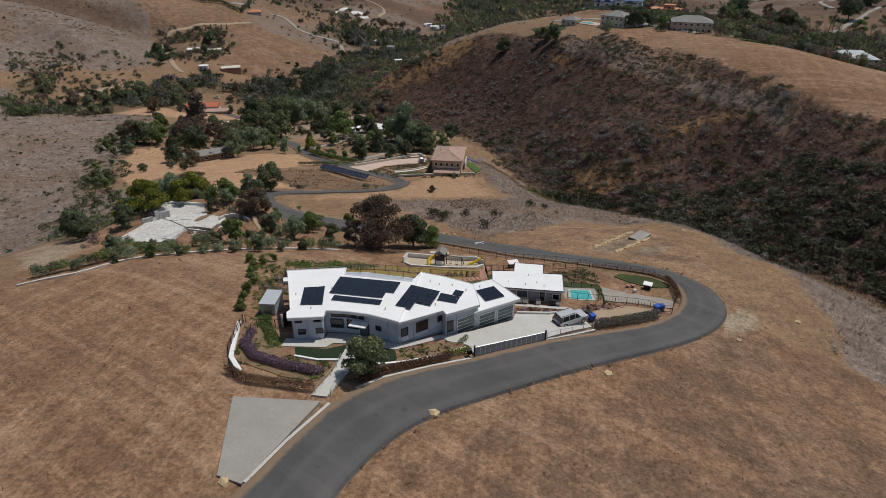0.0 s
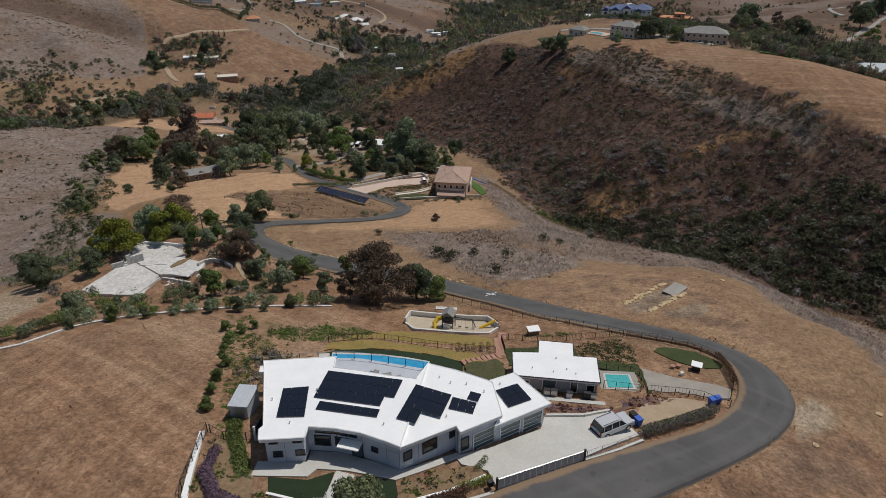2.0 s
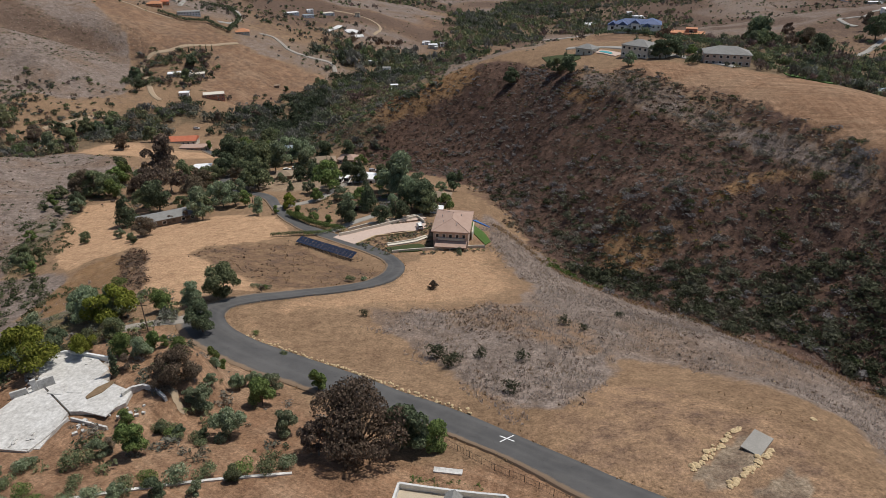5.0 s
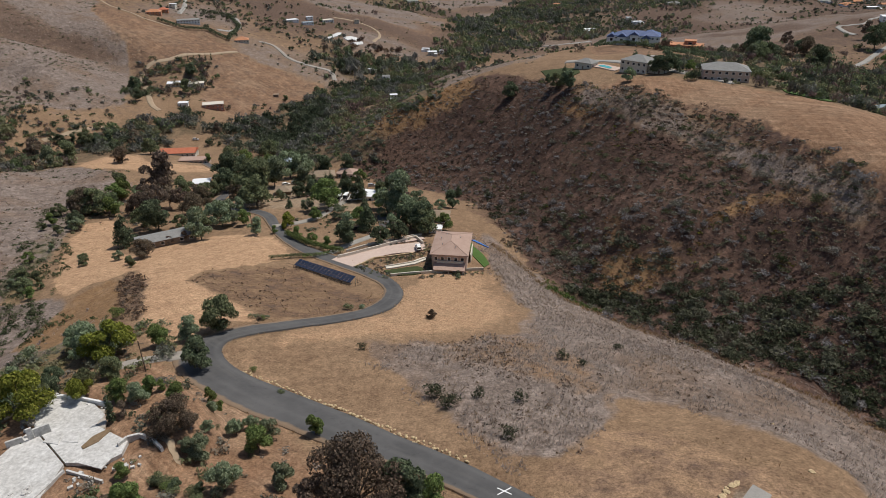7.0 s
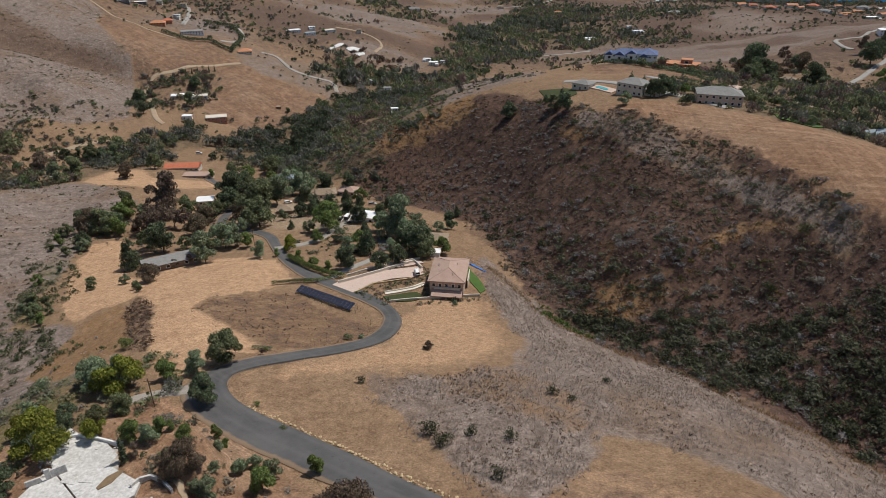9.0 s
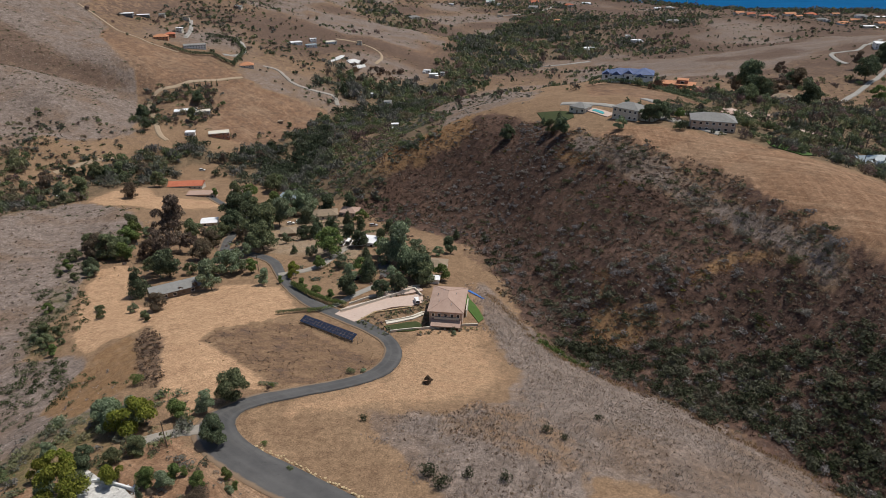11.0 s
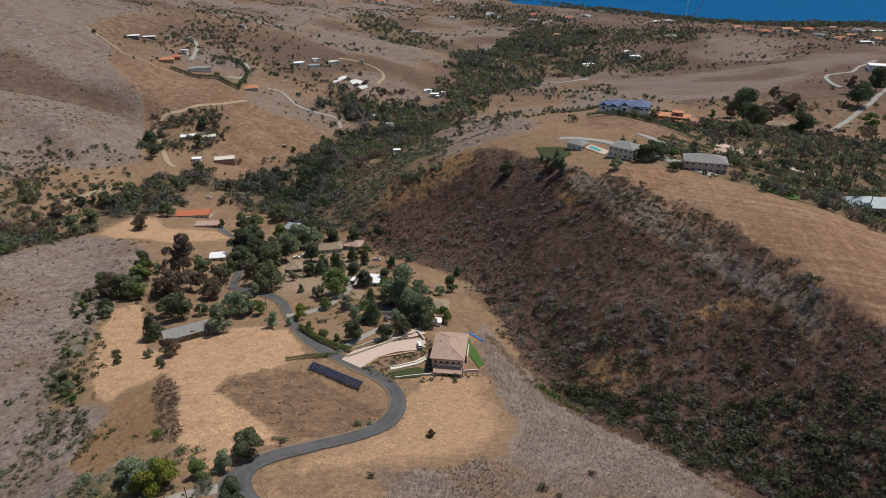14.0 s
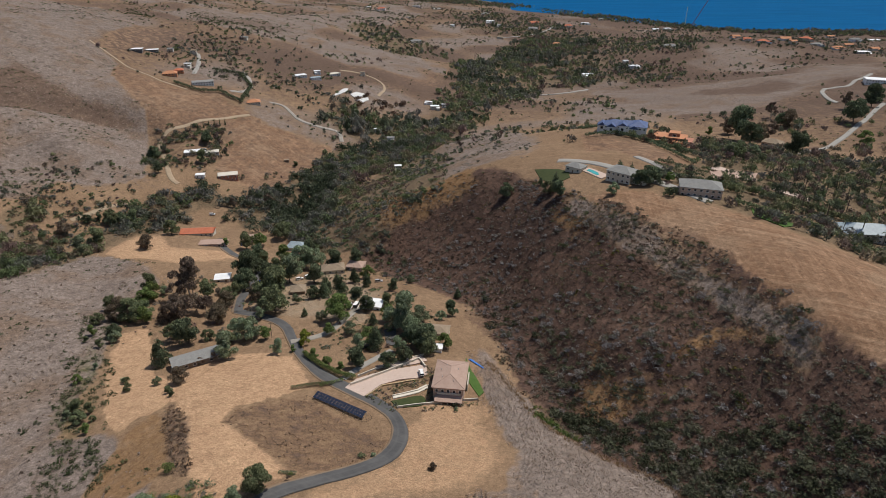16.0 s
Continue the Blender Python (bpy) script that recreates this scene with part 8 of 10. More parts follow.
for polys, step, lo, hi, mat, label in (([ESTATE_GROVE], 5.2, 2.2, 4.6, "woods", "dense dark trees round the white valley estate"), ([EAST_GARDENS], 6.0, 1.8, 5.2, "woods", "mixed garden trees round the ridge houses"), ([[(301.9, 443), (420, 440), (481.5, 615.4), (406.4, 686.6), (307.3, 574.4)]], 24, 4, 8, "woods", "dark trees beyond the eastern ridge"),
                                         ([[(-137.2, 802.8), (-58.8, 832.1), (-59.3, 949.1), (-145.2, 899.1)], [(99.6, 467.7), (185.8, 451.2), (132, 446.3), (78.2, 462.5)]], 13, 3.5, 7, "scrub_dark", "bare brownish trees in the far valley"),
                                         ([[(-323.9, 843.5), (-223.6, 854.6), (-194.5, 932.9), (-305.3, 933.5)], [(-236.3, 550.9), (-140, 600), (-120, 720), (-166.9, 608.1)], [(-432.5, 905.4), (-355.7, 849.4), (-322.7, 908.7), (-384.4, 950.2)]], 8.5, 1.8, 4.2, "woods", "garden trees of the far estates"),
                                         ([[(-312.2, 574.8), (-245.1, 563.1), (-228.2, 612.3), (-239.7, 670), (-301.3, 650.4)]], 7, 2.5, 5.5, "woods", "dense dark trees round the white valley house")):
    stuff("garden_trees", scatter(polys, step, rng, None, HOUSE_PLOTS), GROVE, (lo, hi), M[mat], rng, label, "trees", squash=(1.0, 1.6), sink=0.05)

# the solar array on the knoll
arr = thing("solar_array", -42, 168, gz(-42, 168), 0, "long blue ground-mounted solar array on a steel frame", "solar array")
A0, A1 = Vector((-53.4, 171.4, 0)), Vector((-32, 158.8, 0))
side = Vector((0.509, 0.861, 0)) * 3.4
zl = gz(-54, 171.8) + 0.9
zr = gz(-31, 158.2) + 0.9
cols, rows_ = 16, 3
for i in range(cols):
    for j in range(rows_):
        bm = bmesh.new()
        v = []
        for u, w in ((i + 0.04, j + 0.04), (i + 0.96, j + 0.04), (i + 0.96, j + 0.96), (i + 0.04, j + 0.96)):
            p = A0.lerp(A1, u / cols) + side * (w / rows_)
            p.z = zl + (zr - zl) * u / cols + 0.9 * w / rows_
            v.append(p)
        top = [bm.verts.new(p) for p in v]
        bot = [bm.verts.new(p - Vector((0, 0, 0.06))) for p in v]
        bm.faces.new(top)
        bm.faces.new(bot[::-1])
        for a in range(4):
            bm.faces.new((bot[a], bot[(a + 1) % 4], top[(a + 1) % 4], top[a]))
        part("panel", bm, M["solar_blue"], arr)
for i in range(9):
    for w in (0.1, 0.9):
        p = A0.lerp(A1, i / 8) + side * w
        zz = zl + (zr - zl) * i / 8 + 0.9 * w - 0.08
        part("leg", made((tube, [(p.x, p.y, gz(p.x, p.y) - 0.3), (p.x, p.y, zz)], 0.06, 4)), M["steel"], arr)
for w in (0.1, 0.9):
    p, q_ = A0 + side * w, A1 + side * w
    part("beam", made((tube, [(p.x, p.y, zl + 0.9 * w - 0.1), (q_.x, q_.y, zr + 0.9 * w - 0.1)], 0.07, 4)), M["steel"], arr)
fence([(-56, 172), (-30.5, 156.6), (-28, 161), (-53, 178)], "low dark wire fence round the solar array", 1.2, 3.0)


# ---- the modern house and its grounds ----
def on_w(x, y):
    return 2.55 - 0.11 * (y + 20)


def on_two(x, y):
    return 2.3 - 0.10 * (y + 20) - 0.03 * (x + 5)


def on_garage(x, y):
    return 0.3 - 0.06 * (y + 10)


def minus(f, d):
    return lambda x, y: f(x, y) - d


ROOF_W = [(-22.8, -5.2), (-22.2, -7.2), (-19.6, -17.4), (-19.9, -18.0), (-19.5, -19.6), (-15.1, -19.2), (-15.05, -17.5), (-12.3, -17.8), (-9.6, -18.5), (-6.9, -19.8), (-5.5, -20.6), (-3.1, -5.6), (-4.4, -8.9), (-7.8, -8.2), (-10.9, -7.3), (-14.2, -6.6), (-14.3, -4.2)]
ROOF_TWO = [(-5.5, -20.4), (0.0, -16.9), (0.4, -17.9), (4.9, -15.0), (4.3, -9.1), (3.8, -8.7), (0.3, -6.8), (-3.1, -5.5)]
ROOF_G = [(4.1, -15.7), (10.6, -11.9), (7.1, -6.3), (3.9, -7.9), (4.9, -13.9)]
house_main = thing("modern_house", -6, -13, -1.5, 0, "modern white-roofed house with pale grey panel walls and solar panels", "house")
for poly, f, mat in ((ROOF_W, on_w, "white_roof"), (ROOF_TWO, on_two, "white_roof"), (ROOF_G, on_garage, "white_roof")):
    bm = bmesh.new()
    prism(bm, poly, minus(f, 0.42), f)
    r = part("roof", bm, M[mat], house_main, "bright white roof coating")
    # a low raised rim
    bm = bmesh.new()
    loop = poly + poly[:1]
    for p, q in zip(loop, loop[1:]):
        c = lerp(p, q, 0.5)
        d = Vector((q[0] - p[0], q[1] - p[1], 0))
        if d.length < 0.5:
            continue
        tube(bm, [(*p, f(*p) + 0.02), (*q, f(*q) + 0.02)], 0.07, 4)
    part("rim", bm, M["white_paint"], r)

def wall_run(pts, zb, f, thick=0.3, panels=True, mat="wall_panel", col=2.0, rows=3):
    """Walls along a line, outside on its right, from zb up to the roof f; panels with open joints."""
    for p, q in zip(pts, pts[1:]):
        L = math.dist(p, q)
        d = Vector((q[0] - p[0], q[1] - p[1], 0)).normalized()
        o = Vector((d.y, -d.x, 0))
        a, b = Vector((*p, 0)), Vector((*q, 0))
        bm = bmesh.new()
        v = []
        for c in (a, b):
            for k in (0, -thick):
                e = c + o * k
                for z in (zb - 1.5, f(e.x, e.y) - 0.3):
                    v.append(bm.verts.new((e.x, e.y, z)))
        for s in ((0, 1, 3, 2), (4, 6, 7, 5), (0, 4, 5, 1), (2, 3, 7, 6), (1, 5, 7, 3), (0, 2, 6, 4)):
            bm.faces.new([v[j] for j in s])
        w = part("wall", bm, M["joint"] if panels else M[mat], house_main)
        if not panels:
            continue
        n = max(1, round(L / col))
        for i in range(n):
            for j in range(rows):
                c0, c1 = a.lerp(b, (i + 0.012) / n), a.lerp(b, (i + 0.988) / n)
                bm = bmesh.new()
                v = []
                for c in (c0, c1):
                    top = f(c.x, c.y) - 0.42
                    z0 = zb + (top - zb) * j / rows + 0.012
                    z1 = zb + (top - zb) * (j + 1) / rows - 0.012
                    for k in (0.03, -0.02):
                        e = c + o * k
                        for z in (z0, z1):
                            v.append(bm.verts.new((e.x, e.y, z)))
                for s in ((0, 1, 3, 2), (4, 6, 7, 5), (0, 4, 5, 1), (2, 3, 7, 6), (1, 5, 7, 3), (0, 2, 6, 4)):
                    bm.faces.new([v[k] for k in s])
                part("panel", bm, M[mat], w)


WING = [(-19.1, -17.2), (-19.1, -19.1), (-15.4, -18.8), (-15.3, -17.0)]
CURVE = [(-15.3, -17.0), (-12.3, -17.3), (-9.6, -18.0), (-7.0, -19.2), (-5.7, -19.9)]
EASTW = [(-5.7, -19.9), (-0.1, -16.3), (0.3, -17.2), (4.6, -14.6)]
wall_run(WING, -1.2, on_w, rows=2)
wall_run(CURVE, -1.4, on_w)
wall_run(EASTW[:2], -1.9, on_two)
wall_run(EASTW[1:], -2.4, on_two)
wall_run([(4.2, -15.0), (9.9, -11.7), (6.8, -6.8)], -2.9, on_garage, rows=2)
wall_run([(6.8, -6.8), (3.8, -8.2), (0.3, -7.2), (-3.4, -6.2), (-4.6, -9.3), (-7.8, -8.7), (-10.9, -7.8), (-14.0, -7.0), (-14.4, -4.7), (-21.6, -5.6), (-19.1, -17.2)], -5.0, lambda x, y: min(on_w(x, y), on_two(x, y)) if x < 0 else on_garage(x, y), panels=False)


def spot(line, t):
    """Place, direction and outward normal at a fraction t of a line."""
    d = [math.dist(a, b) for a, b in zip(line, line[1:])]
    s = t * sum(d)
    for (a, b), L in zip(zip(line, line[1:]), d):
        if s <= L:
            u = Vector((b[0] - a[0], b[1] - a[1], 0)).normalized()
            return Vector((*lerp(a, b, s / L), 0)), u, Vector((u.y, -u.x, 0))
        s -= L
    return Vector((*b, 0)), u, Vector((u.y, -u.x, 0))


def add_window(line, t, zc, w, h, glass="glass", frame="frame", rows=1):
    p, u, n = spot(line, t)
    p = p + n * 0.05
    p.z = zc
    return window_on(house_main, p, u, n, w, h, glass, frame, rows)


for t in (0.125, 0.215, 0.30, 0.385, 0.48):
    add_window(CURVE, t, 1.45, 0.72, 0.5)
add_window(CURVE, 0.15, 0.1, 1.5, 1.15)
add_window(CURVE, 0.36, 0.1, 1.4, 1.1)
add_window(CURVE, 0.72, 0.3, 0.65, 0.55)
add_window(CURVE, 0.52, -0.45, 1.0, 1.9, "door_glass")
p, u, n = spot(CURVE, 0.47)
part("canopy", made((box, p.x + n.x * 0.8, p.y + n.y * 0.8, 0.72, 2.3, 1.3, 0.14, math.degrees(math.atan2(u.y, u.x)))), M["white_paint"], house_main, "flat white entrance canopy")
FRONT_W = [(-19.1, -19.1), (-15.4, -18.8)]
for t, z in ((0.22, 1.75), (0.85, 1.75)):
    add_window(FRONT_W, t, z, 0.75, 0.4)
for t, z in ((0.3, 0.05), (0.9, 0.1)):
    add_window(FRONT_W, t, z, 0.8, 0.6)
S_WALL = EASTW[:2]
add_window(S_WALL, 0.53, 0.25, 1.5, 1.3, rows=1)
add_window(S_WALL, 0.95, 0.35, 0.7, 0.7)
add_window(S_WALL, 0.14, 0.3, 0.8, 1.0, "dark_wall")
p, u, n = spot(S_WALL, 0.15)
for i in range(4):
    part("louvre", made((box, p.x + n.x * 0.08, p.y + n.y * 0.08, -1.1 + i * 0.2, 0.9, 0.1, 0.11, math.degrees(math.atan2(u.y, u.x)))), M["white_paint"], house_main)
N_WALL = [(0.3, -17.2), (4.6, -14.6)]
add_window(N_WALL, 0.14, -0.65, 0.8, 1.5)
add_window(N_WALL, 0.62, -1.1, 2.6, 2.2, "door_glass", "white_paint", 4)
G_WALL = [(4.2, -15.0), (9.9, -11.7)]
for t in (0.30, 0.76):
    add_window(G_WALL, t, -1.65, 2.5, 2.2, "door_glass", "white_paint", 4)
E_WALL = [(9.9, -11.7), (6.8, -6.8)]
add_window(E_WALL, 0.5, -1.2, 0.9, 0.8)


def modules(quad, nx, ny, f, skip=()):
    """Solar modules over a quad of plan corners (from one corner round), lying on the roof f."""
    a, b, c, d = [np.array(p) for p in quad]
    arr = part("solar_mount", made((tube, [(*lerp(a, d, 0.1), f(*lerp(a, d, 0.1)) + 0.05), (*lerp(b, c, 0.1), f(*lerp(b, c, 0.1)) + 0.05)], 0.04, 4)), M["steel"], house_main, "steel mount of black rooftop solar panels")
    for i in range(nx):
        for j in range(ny):
            if (i, j) in skip:
                continue
            v = []
            for u, w in ((i + 0.014, j + 0.014), (i + 0.986, j + 0.014), (i + 0.986, j + 0.986), (i + 0.014, j + 0.986)):
                u, w = u / nx, w / ny
                q = (a * (1 - u) + b * u) * (1 - w) + (d * (1 - u) + c * u) * w
                v.append((q[0], q[1], f(*q)))
            bm = bmesh.new()
            top = [bm.verts.new((x, y, z + 0.14)) for x, y, z in v]
            bot = [bm.verts.new((x, y, z + 0.09)) for x, y, z in v]
            bm.faces.new(top)
            bm.faces.new(bot[::-1])
            for k in range(4):
                bm.faces.new((bot[k], bot[(k + 1) % 4], top[(k + 1) % 4], top[k]))
            bmesh.ops.recalc_face_normals(bm, faces=bm.faces)
            part("panel", bm, M["solar"], arr)


modules([(-19.1, -11.0), (-16.3, -10.6), (-15.7, -16.0), (-18.6, -16.1)], 3, 4, on_w)
modules([(-14.7, -7.4), (-5.9, -9.3), (-7.0, -14.4), (-15.4, -12.6)], 8, 3, on_w, skip=((7, 2),))
modules([(-14.6, -13.3), (-8.0, -14.8), (-8.2, -16.1), (-14.8, -14.7)], 7, 1, on_w)
modules([(-4.4, -10.2), (-0.4, -12.0), (-2.2, -17.9), (-6.2, -16.3)], 4, 3, lambda x, y: on_two(x, y) + 0.2, skip=((2, 2), (3, 2)))
modules([(-0.3, -12.1), (2.3, -13.1), (1.8, -15.0), (-0.8, -14.2)], 3, 1, on_two)
modules([(1.7, -11.0), (2.9, -11.5), (2.45, -12.9), (1.25, -12.4)], 1, 1, on_two)
modules([(4.6, -9.8), (7.2, -8.5), (8.5, -11.4), (5.8, -12.8)], 3, 2, on_garage)
for x, y, f in ((-19.8, -13, on_w), (-17, -17.0, on_w), (-15.3, -11.2, on_w), (-15.1, -12.0, on_w), (-7.4, -17.2, on_w), (-1, -15.5, on_two), (1.8, -14.0, on_two), (3.2, -11.0, on_two), (-1.8, -8.4, on_two), (-0.5, -9.4, on_two), (1.3, -9.6, on_two), (5.2, -8.6, on_garage)):
    part("vent", made((tube, [(x, y, f(x, y) - 0.05), (x, y, f(x, y) + 0.2)], 0.06, 6), (tube, [(x, y, f(x, y) + 0.17), (x, y, f(x, y) + 0.26)], 0.09, 6)), M["steel"], house_main)

# upper deck over the pool
DECK = [(-15.2, -1.9), (-11.6, -2.0), (-6.8, -3.2), (-3.7, -4.0), (-3.3, -6.2), (-4.6, -9.2), (-7.8, -8.6), (-10.9, -7.7), (-14.2, -6.9), (-14.5, -4.4)]
bm = bmesh.new()
prism(bm, DECK, -1.6, -1.2)
tagged(part("deck", bm, M["shed"]), "pale grey upper deck behind the house", "deck", kind="structure")
part("deck_wall", made((prism, [(-15.2, -2.5), (-11.7, -2.7), (-7.0, -3.9), (-4.0, -4.6), (-4.2, -5.2), (-15.0, -3.2)], -8, -1.62)), M["wall_panel"], house_main)
rail = thing("deck_railing", -10, -2.6, -1.2, 0, "glass deck railing with slim steel posts", "railing")
line = along([(-23.6, -3.2), (-15.2, -2.0), (-11.6, -2.1), (-6.8, -3.3), (-3.8, -4.1)], 2.2)
for x, y in line:
    part("post", made((box, x, y, -1.2, 0.08, 0.08, 1.1)), M["frame"], rail)
for p, q in zip(line, line[1:]):
    part("top_rail", made((tube, [(*p, -0.1), (*q, -0.1)], 0.035, 4)), M["steel"], rail)
tagged(part("walkway", made((prism, [(-24, -3.4), (-15.2, -2.4), (-15.0, -3.8), (-23.8, -4.6)], -1.6, -1.25)), M["white_roof"]), "white roof ledge beside the deck", kind="structure")


def lounger(x, y, turn):
    o = thing("lounge_chair", x, y, -1.2, turn, "grey slatted lounge chair on the upper deck", "chair", "deck furniture")
    m = o.matrix_basis
    part("seat", made((box, 0, 0, 0.35, 0.6, 1.1, 0.06, 0, m)), M["shingle_grey"], o)
    part("backrest", made((box, 0, 0.62, 0.36, 0.6, 0.1, 0.7, 0, m)), M["shingle_grey"], o)
    for sx in (-0.26, 0.26):
        for sy in (-0.48, 0.48):
            part("leg", made((box, sx, sy, 0, 0.06, 0.06, 0.36, 0, m)), M["shingle_grey"], o)


for x, y, t in ((-9.6, -5.2, 160), (-6.6, -6.2, 200), (-5.2, -7.8, 90)):
    lounger(x, y, t)
tb = thing("deck_table", -8.1, -5.7, -1.2, 15, "low grey table on the upper deck", "table", "deck furniture")
part("top", made((box, 0, 0, 0.42, 1.1, 0.7, 0.06, 0, tb.matrix_basis)), M["shingle_grey"], tb)
for sx in (-0.45, 0.45):
    for sy in (-0.28, 0.28):
        part("leg", made((box, sx, sy, 0, 0.06, 0.06, 0.42, 0, tb.matrix_basis)), M["shingle_grey"], tb)

# pool
POOL = [(-16.5, 4.4), (-13.4, 4.35), (-10.2, 4.1), (-6.6, 3.5), (-3.4, 2.7), (-3.9, -0.6), (-10, 0.4), (-16.3, 0.6)]
pool = tagged(part("swimming_pool", made((prism, [(x * 1.03 + 0.3, y * 1.12 - 0.1) for x, y in POOL], -9.5, -5.48)), M["concrete"]), "long curved swimming pool with a pale rim behind the house", "pool")
part("water", made((prism, POOL, -6.4, -5.44)), M["water"], pool, "clear blue pool water")
tagged(part("pool_step", made((prism, [(-18.4, 4.4), (-17.0, 4.6), (-16.8, 0.4), (-18.6, 0.4)], -9, -5.4)), M["concrete"]), "pale concrete pool step", kind="structure")
tagged(part("pool_step", made((prism, [(-3.3, 2.6), (0.4, 0.4), (-0.2, -1.4), (-3.7, -0.4)], -8.5, -5.6)), M["concrete"]), "pale concrete landing beside the pool", kind="structure")
patch("pool_lawn", POOL_LAWN, M["dark_lawn"], 0.12, 0.5, "dark clipped turf round the pool", rounds=1)
patch("dry_lawn", DRY_LAWN, M["dry_lawn"], 0.1, 0.4, "yellowing lawn below the pool", rounds=1, ragged=0.9)
patch("dry_lawn", [(-18, 14), (-12, 16.5), (-6.6, 15.4), (7.0, 11.5), (7.0, 19.0), (-5.8, 21.8), (-12, 20)], M["dry_lawn"], 0.06, 0.4, "yellowing grass strip before the playground", rounds=1, ragged=0.9)
patch("side_turf", [(2.2, 3.8), (6.9, 6.4), (7.2, -1.6), (3.4, -6.2), (-1.2, -3.6), (1.6, 0.4)], M["weeds"], 0.12, 0.4, "patchy green turf between house and guest house", rounds=1, ragged=0.9)

# guest house
GH = [(7.6, -2.0), (18.4, -3.5), (19.0, 1.6), (16.0, 1.9), (16.4, 4.7), (11.8, 5.4), (11.4, 2.7), (7.9, 2.8)]
guest = thing("guest_house", 13, 0, -6.9, 0, "low guest house with a white flat roof and grey walls", "house")
bm = bmesh.new()
prism(bm, GH, -4.15, -3.8)
part("roof", bm, M["white_roof"], guest, "flat white roof with a dark edge")
shrink = [(13.2 + (x - 13.2) * 0.95, 0.8 + (y - 0.8) * 0.93) for x, y in GH]
part("wall", made((prism, shrink, -10, -4.16)), M["grey_wall"], guest, "mid-grey rendered wall")
for p, q in zip(GH, GH[1:] + GH[:1]):
    part("fascia", made((tube, [(*p, -3.85), (*q, -3.85)], 0.1, 4)), M["frame"], guest)
gw = [shrink[0], shrink[1]]
for t, w, h, mat in ((0.12, 1.0, 0.9, "glass"), (0.42, 1.6, 1.9, "door_glass"), (0.72, 0.8, 1.6, "glass"), (0.92, 0.9, 1.0, "glass")):
    p, u, n = spot(gw, t)
    p.z = -5.05
    window_on(guest, p + n * 0.03, u, n, w, h, mat, "white_paint")
for x, y in ((10.2, -0.6), (12.8, -1.4), (14.6, -0.9), (15.6, -1.8), (13.6, 1.4)):
    part("vent", made((tube, [(x, y, -3.85), (x, y, -3.6)], 0.08, 6)), M["steel"], guest)
patch("guest_walk", GH_WALK, M["concrete"], 0.25, 0.8, "pale concrete walk before the guest house", z=-5.85)
for x, y, s, mat in ((9.0, -3.0, 0.7, "white_paint"), (11.8, -3.3, 0.8, "steel"), (12.7, -3.4, 0.8, "steel"), (14.6, -3.7, 0.7, "white_paint"), (16.8, -3.9, 0.8, "frame"), (17.6, -4.0, 0.7, "steel")):
    o = thing("equipment_box", x, y, -5.98, -8, "outdoor equipment box against the guest house wall", "equipment", "equipment along the guest house")
    part("body", made((box, 0, 0, 0, s, 0.5, s * 1.2, 0, o.matrix_basis)), M[mat], o)
    part("lid", made((box, 0, 0, s * 1.2, s * 1.06, 0.56, 0.06, 0, o.matrix_basis)), M["frame"], o)
# spa beside it
tagged(part("spa_deck", made((prism, [(19.3, 3.0), (24.7, 2.6), (24.9, -1.6), (19.2, -1.4)], -11, -7.05)), M["grey_concrete"]), "grey deck round the small turquoise pool", kind="structure")
spa = tagged(part("plunge_pool", made((prism, [(20.3, 2.3), (23.9, 2.0), (24.0, -1.0), (20.1, -0.9)], -9, -6.98)), M["concrete"]), "small rectangular plunge pool with a pale rim", "pool")
part("water", made((prism, [(20.6, 2.0), (23.6, 1.8), (23.7, -0.7), (20.4, -0.6)], -8, -6.94)), M["spa"], spa, "turquoise water")
fence([(19.4, -1.7), (24.8, -1.9), (25.4, 2.8), (19.4, 3.4)], "slim glass-and-steel fence round the plunge pool", 1.2, 1.6, "rail", (0.1, 1.15), 0.03)
COVER_WEST = [(7.4, 10.6), (13.1, 11.5), (18.6, 11.0), (18.2, 8.0), (16.6, 5.2), (11.6, 5.9), (10.8, 3.2), (7.7, 3.2)]
COVER_EAST = [(16.8, 5.2), (20.6, 6.6), (26.1, 6.0), (25.6, -2.1), (25.0, -2.3), (25.2, 3.3), (19.4, 3.6)]
for poly in (COVER_WEST, COVER_EAST):
    patch("ground_cover", poly, M["cover_green"], 0.1, 0.4, "dark green ground cover behind the guest house", ragged=0.5)
MATS = [(18.4, 12.6), (26.2, 14.4), (27.0, 9.0), (25.6, 6.0), (20.6, 6.2), (18.1, 8.4)]
rng = np.random.RandomState(31)
g = np.array([(17.5 + i * 0.42 + 0.5 * j, 5.8 + j * 1.25 + 0.06 * i) for i in range(24) for j in range(8)]) + rng.normal(size=(192, 2)) * 0.16
g = g[inside(MATS, g[:, 0], g[:, 1]) & (rng.rand(192) < 0.86)]
stuff("ground_cover_mats", g, ROUND, (0.6, 0.95), M["scrub_green"], rng, "rows of dark green creeping mats on bare soil", "plants", tint=lambda q, r: 0.12 * r.rand(len(q)), squash=(0.16, 0.28))
q = scatter([COVER_WEST, COVER_EAST], 0.55, rng, clumped(2.5, 0.25, 97))
stuff("ground_cover_tufts", q, SMALL, (0.25, 0.5), M["weed_green"], rng, "lighter green tufts in the ground cover", "plants", sink=0, squash=(0.25, 0.5))
patch("east_lawn", [(30.0, 10.4), (31.4, 12.2), (35.2, 11.2), (38.4, 7.6), (38.7, 5.8), (35.9, 5.2), (32.5, 6.8)], M["lawn"], 0.12, 0.4, "dark green lawn inside the road bend", rounds=1)
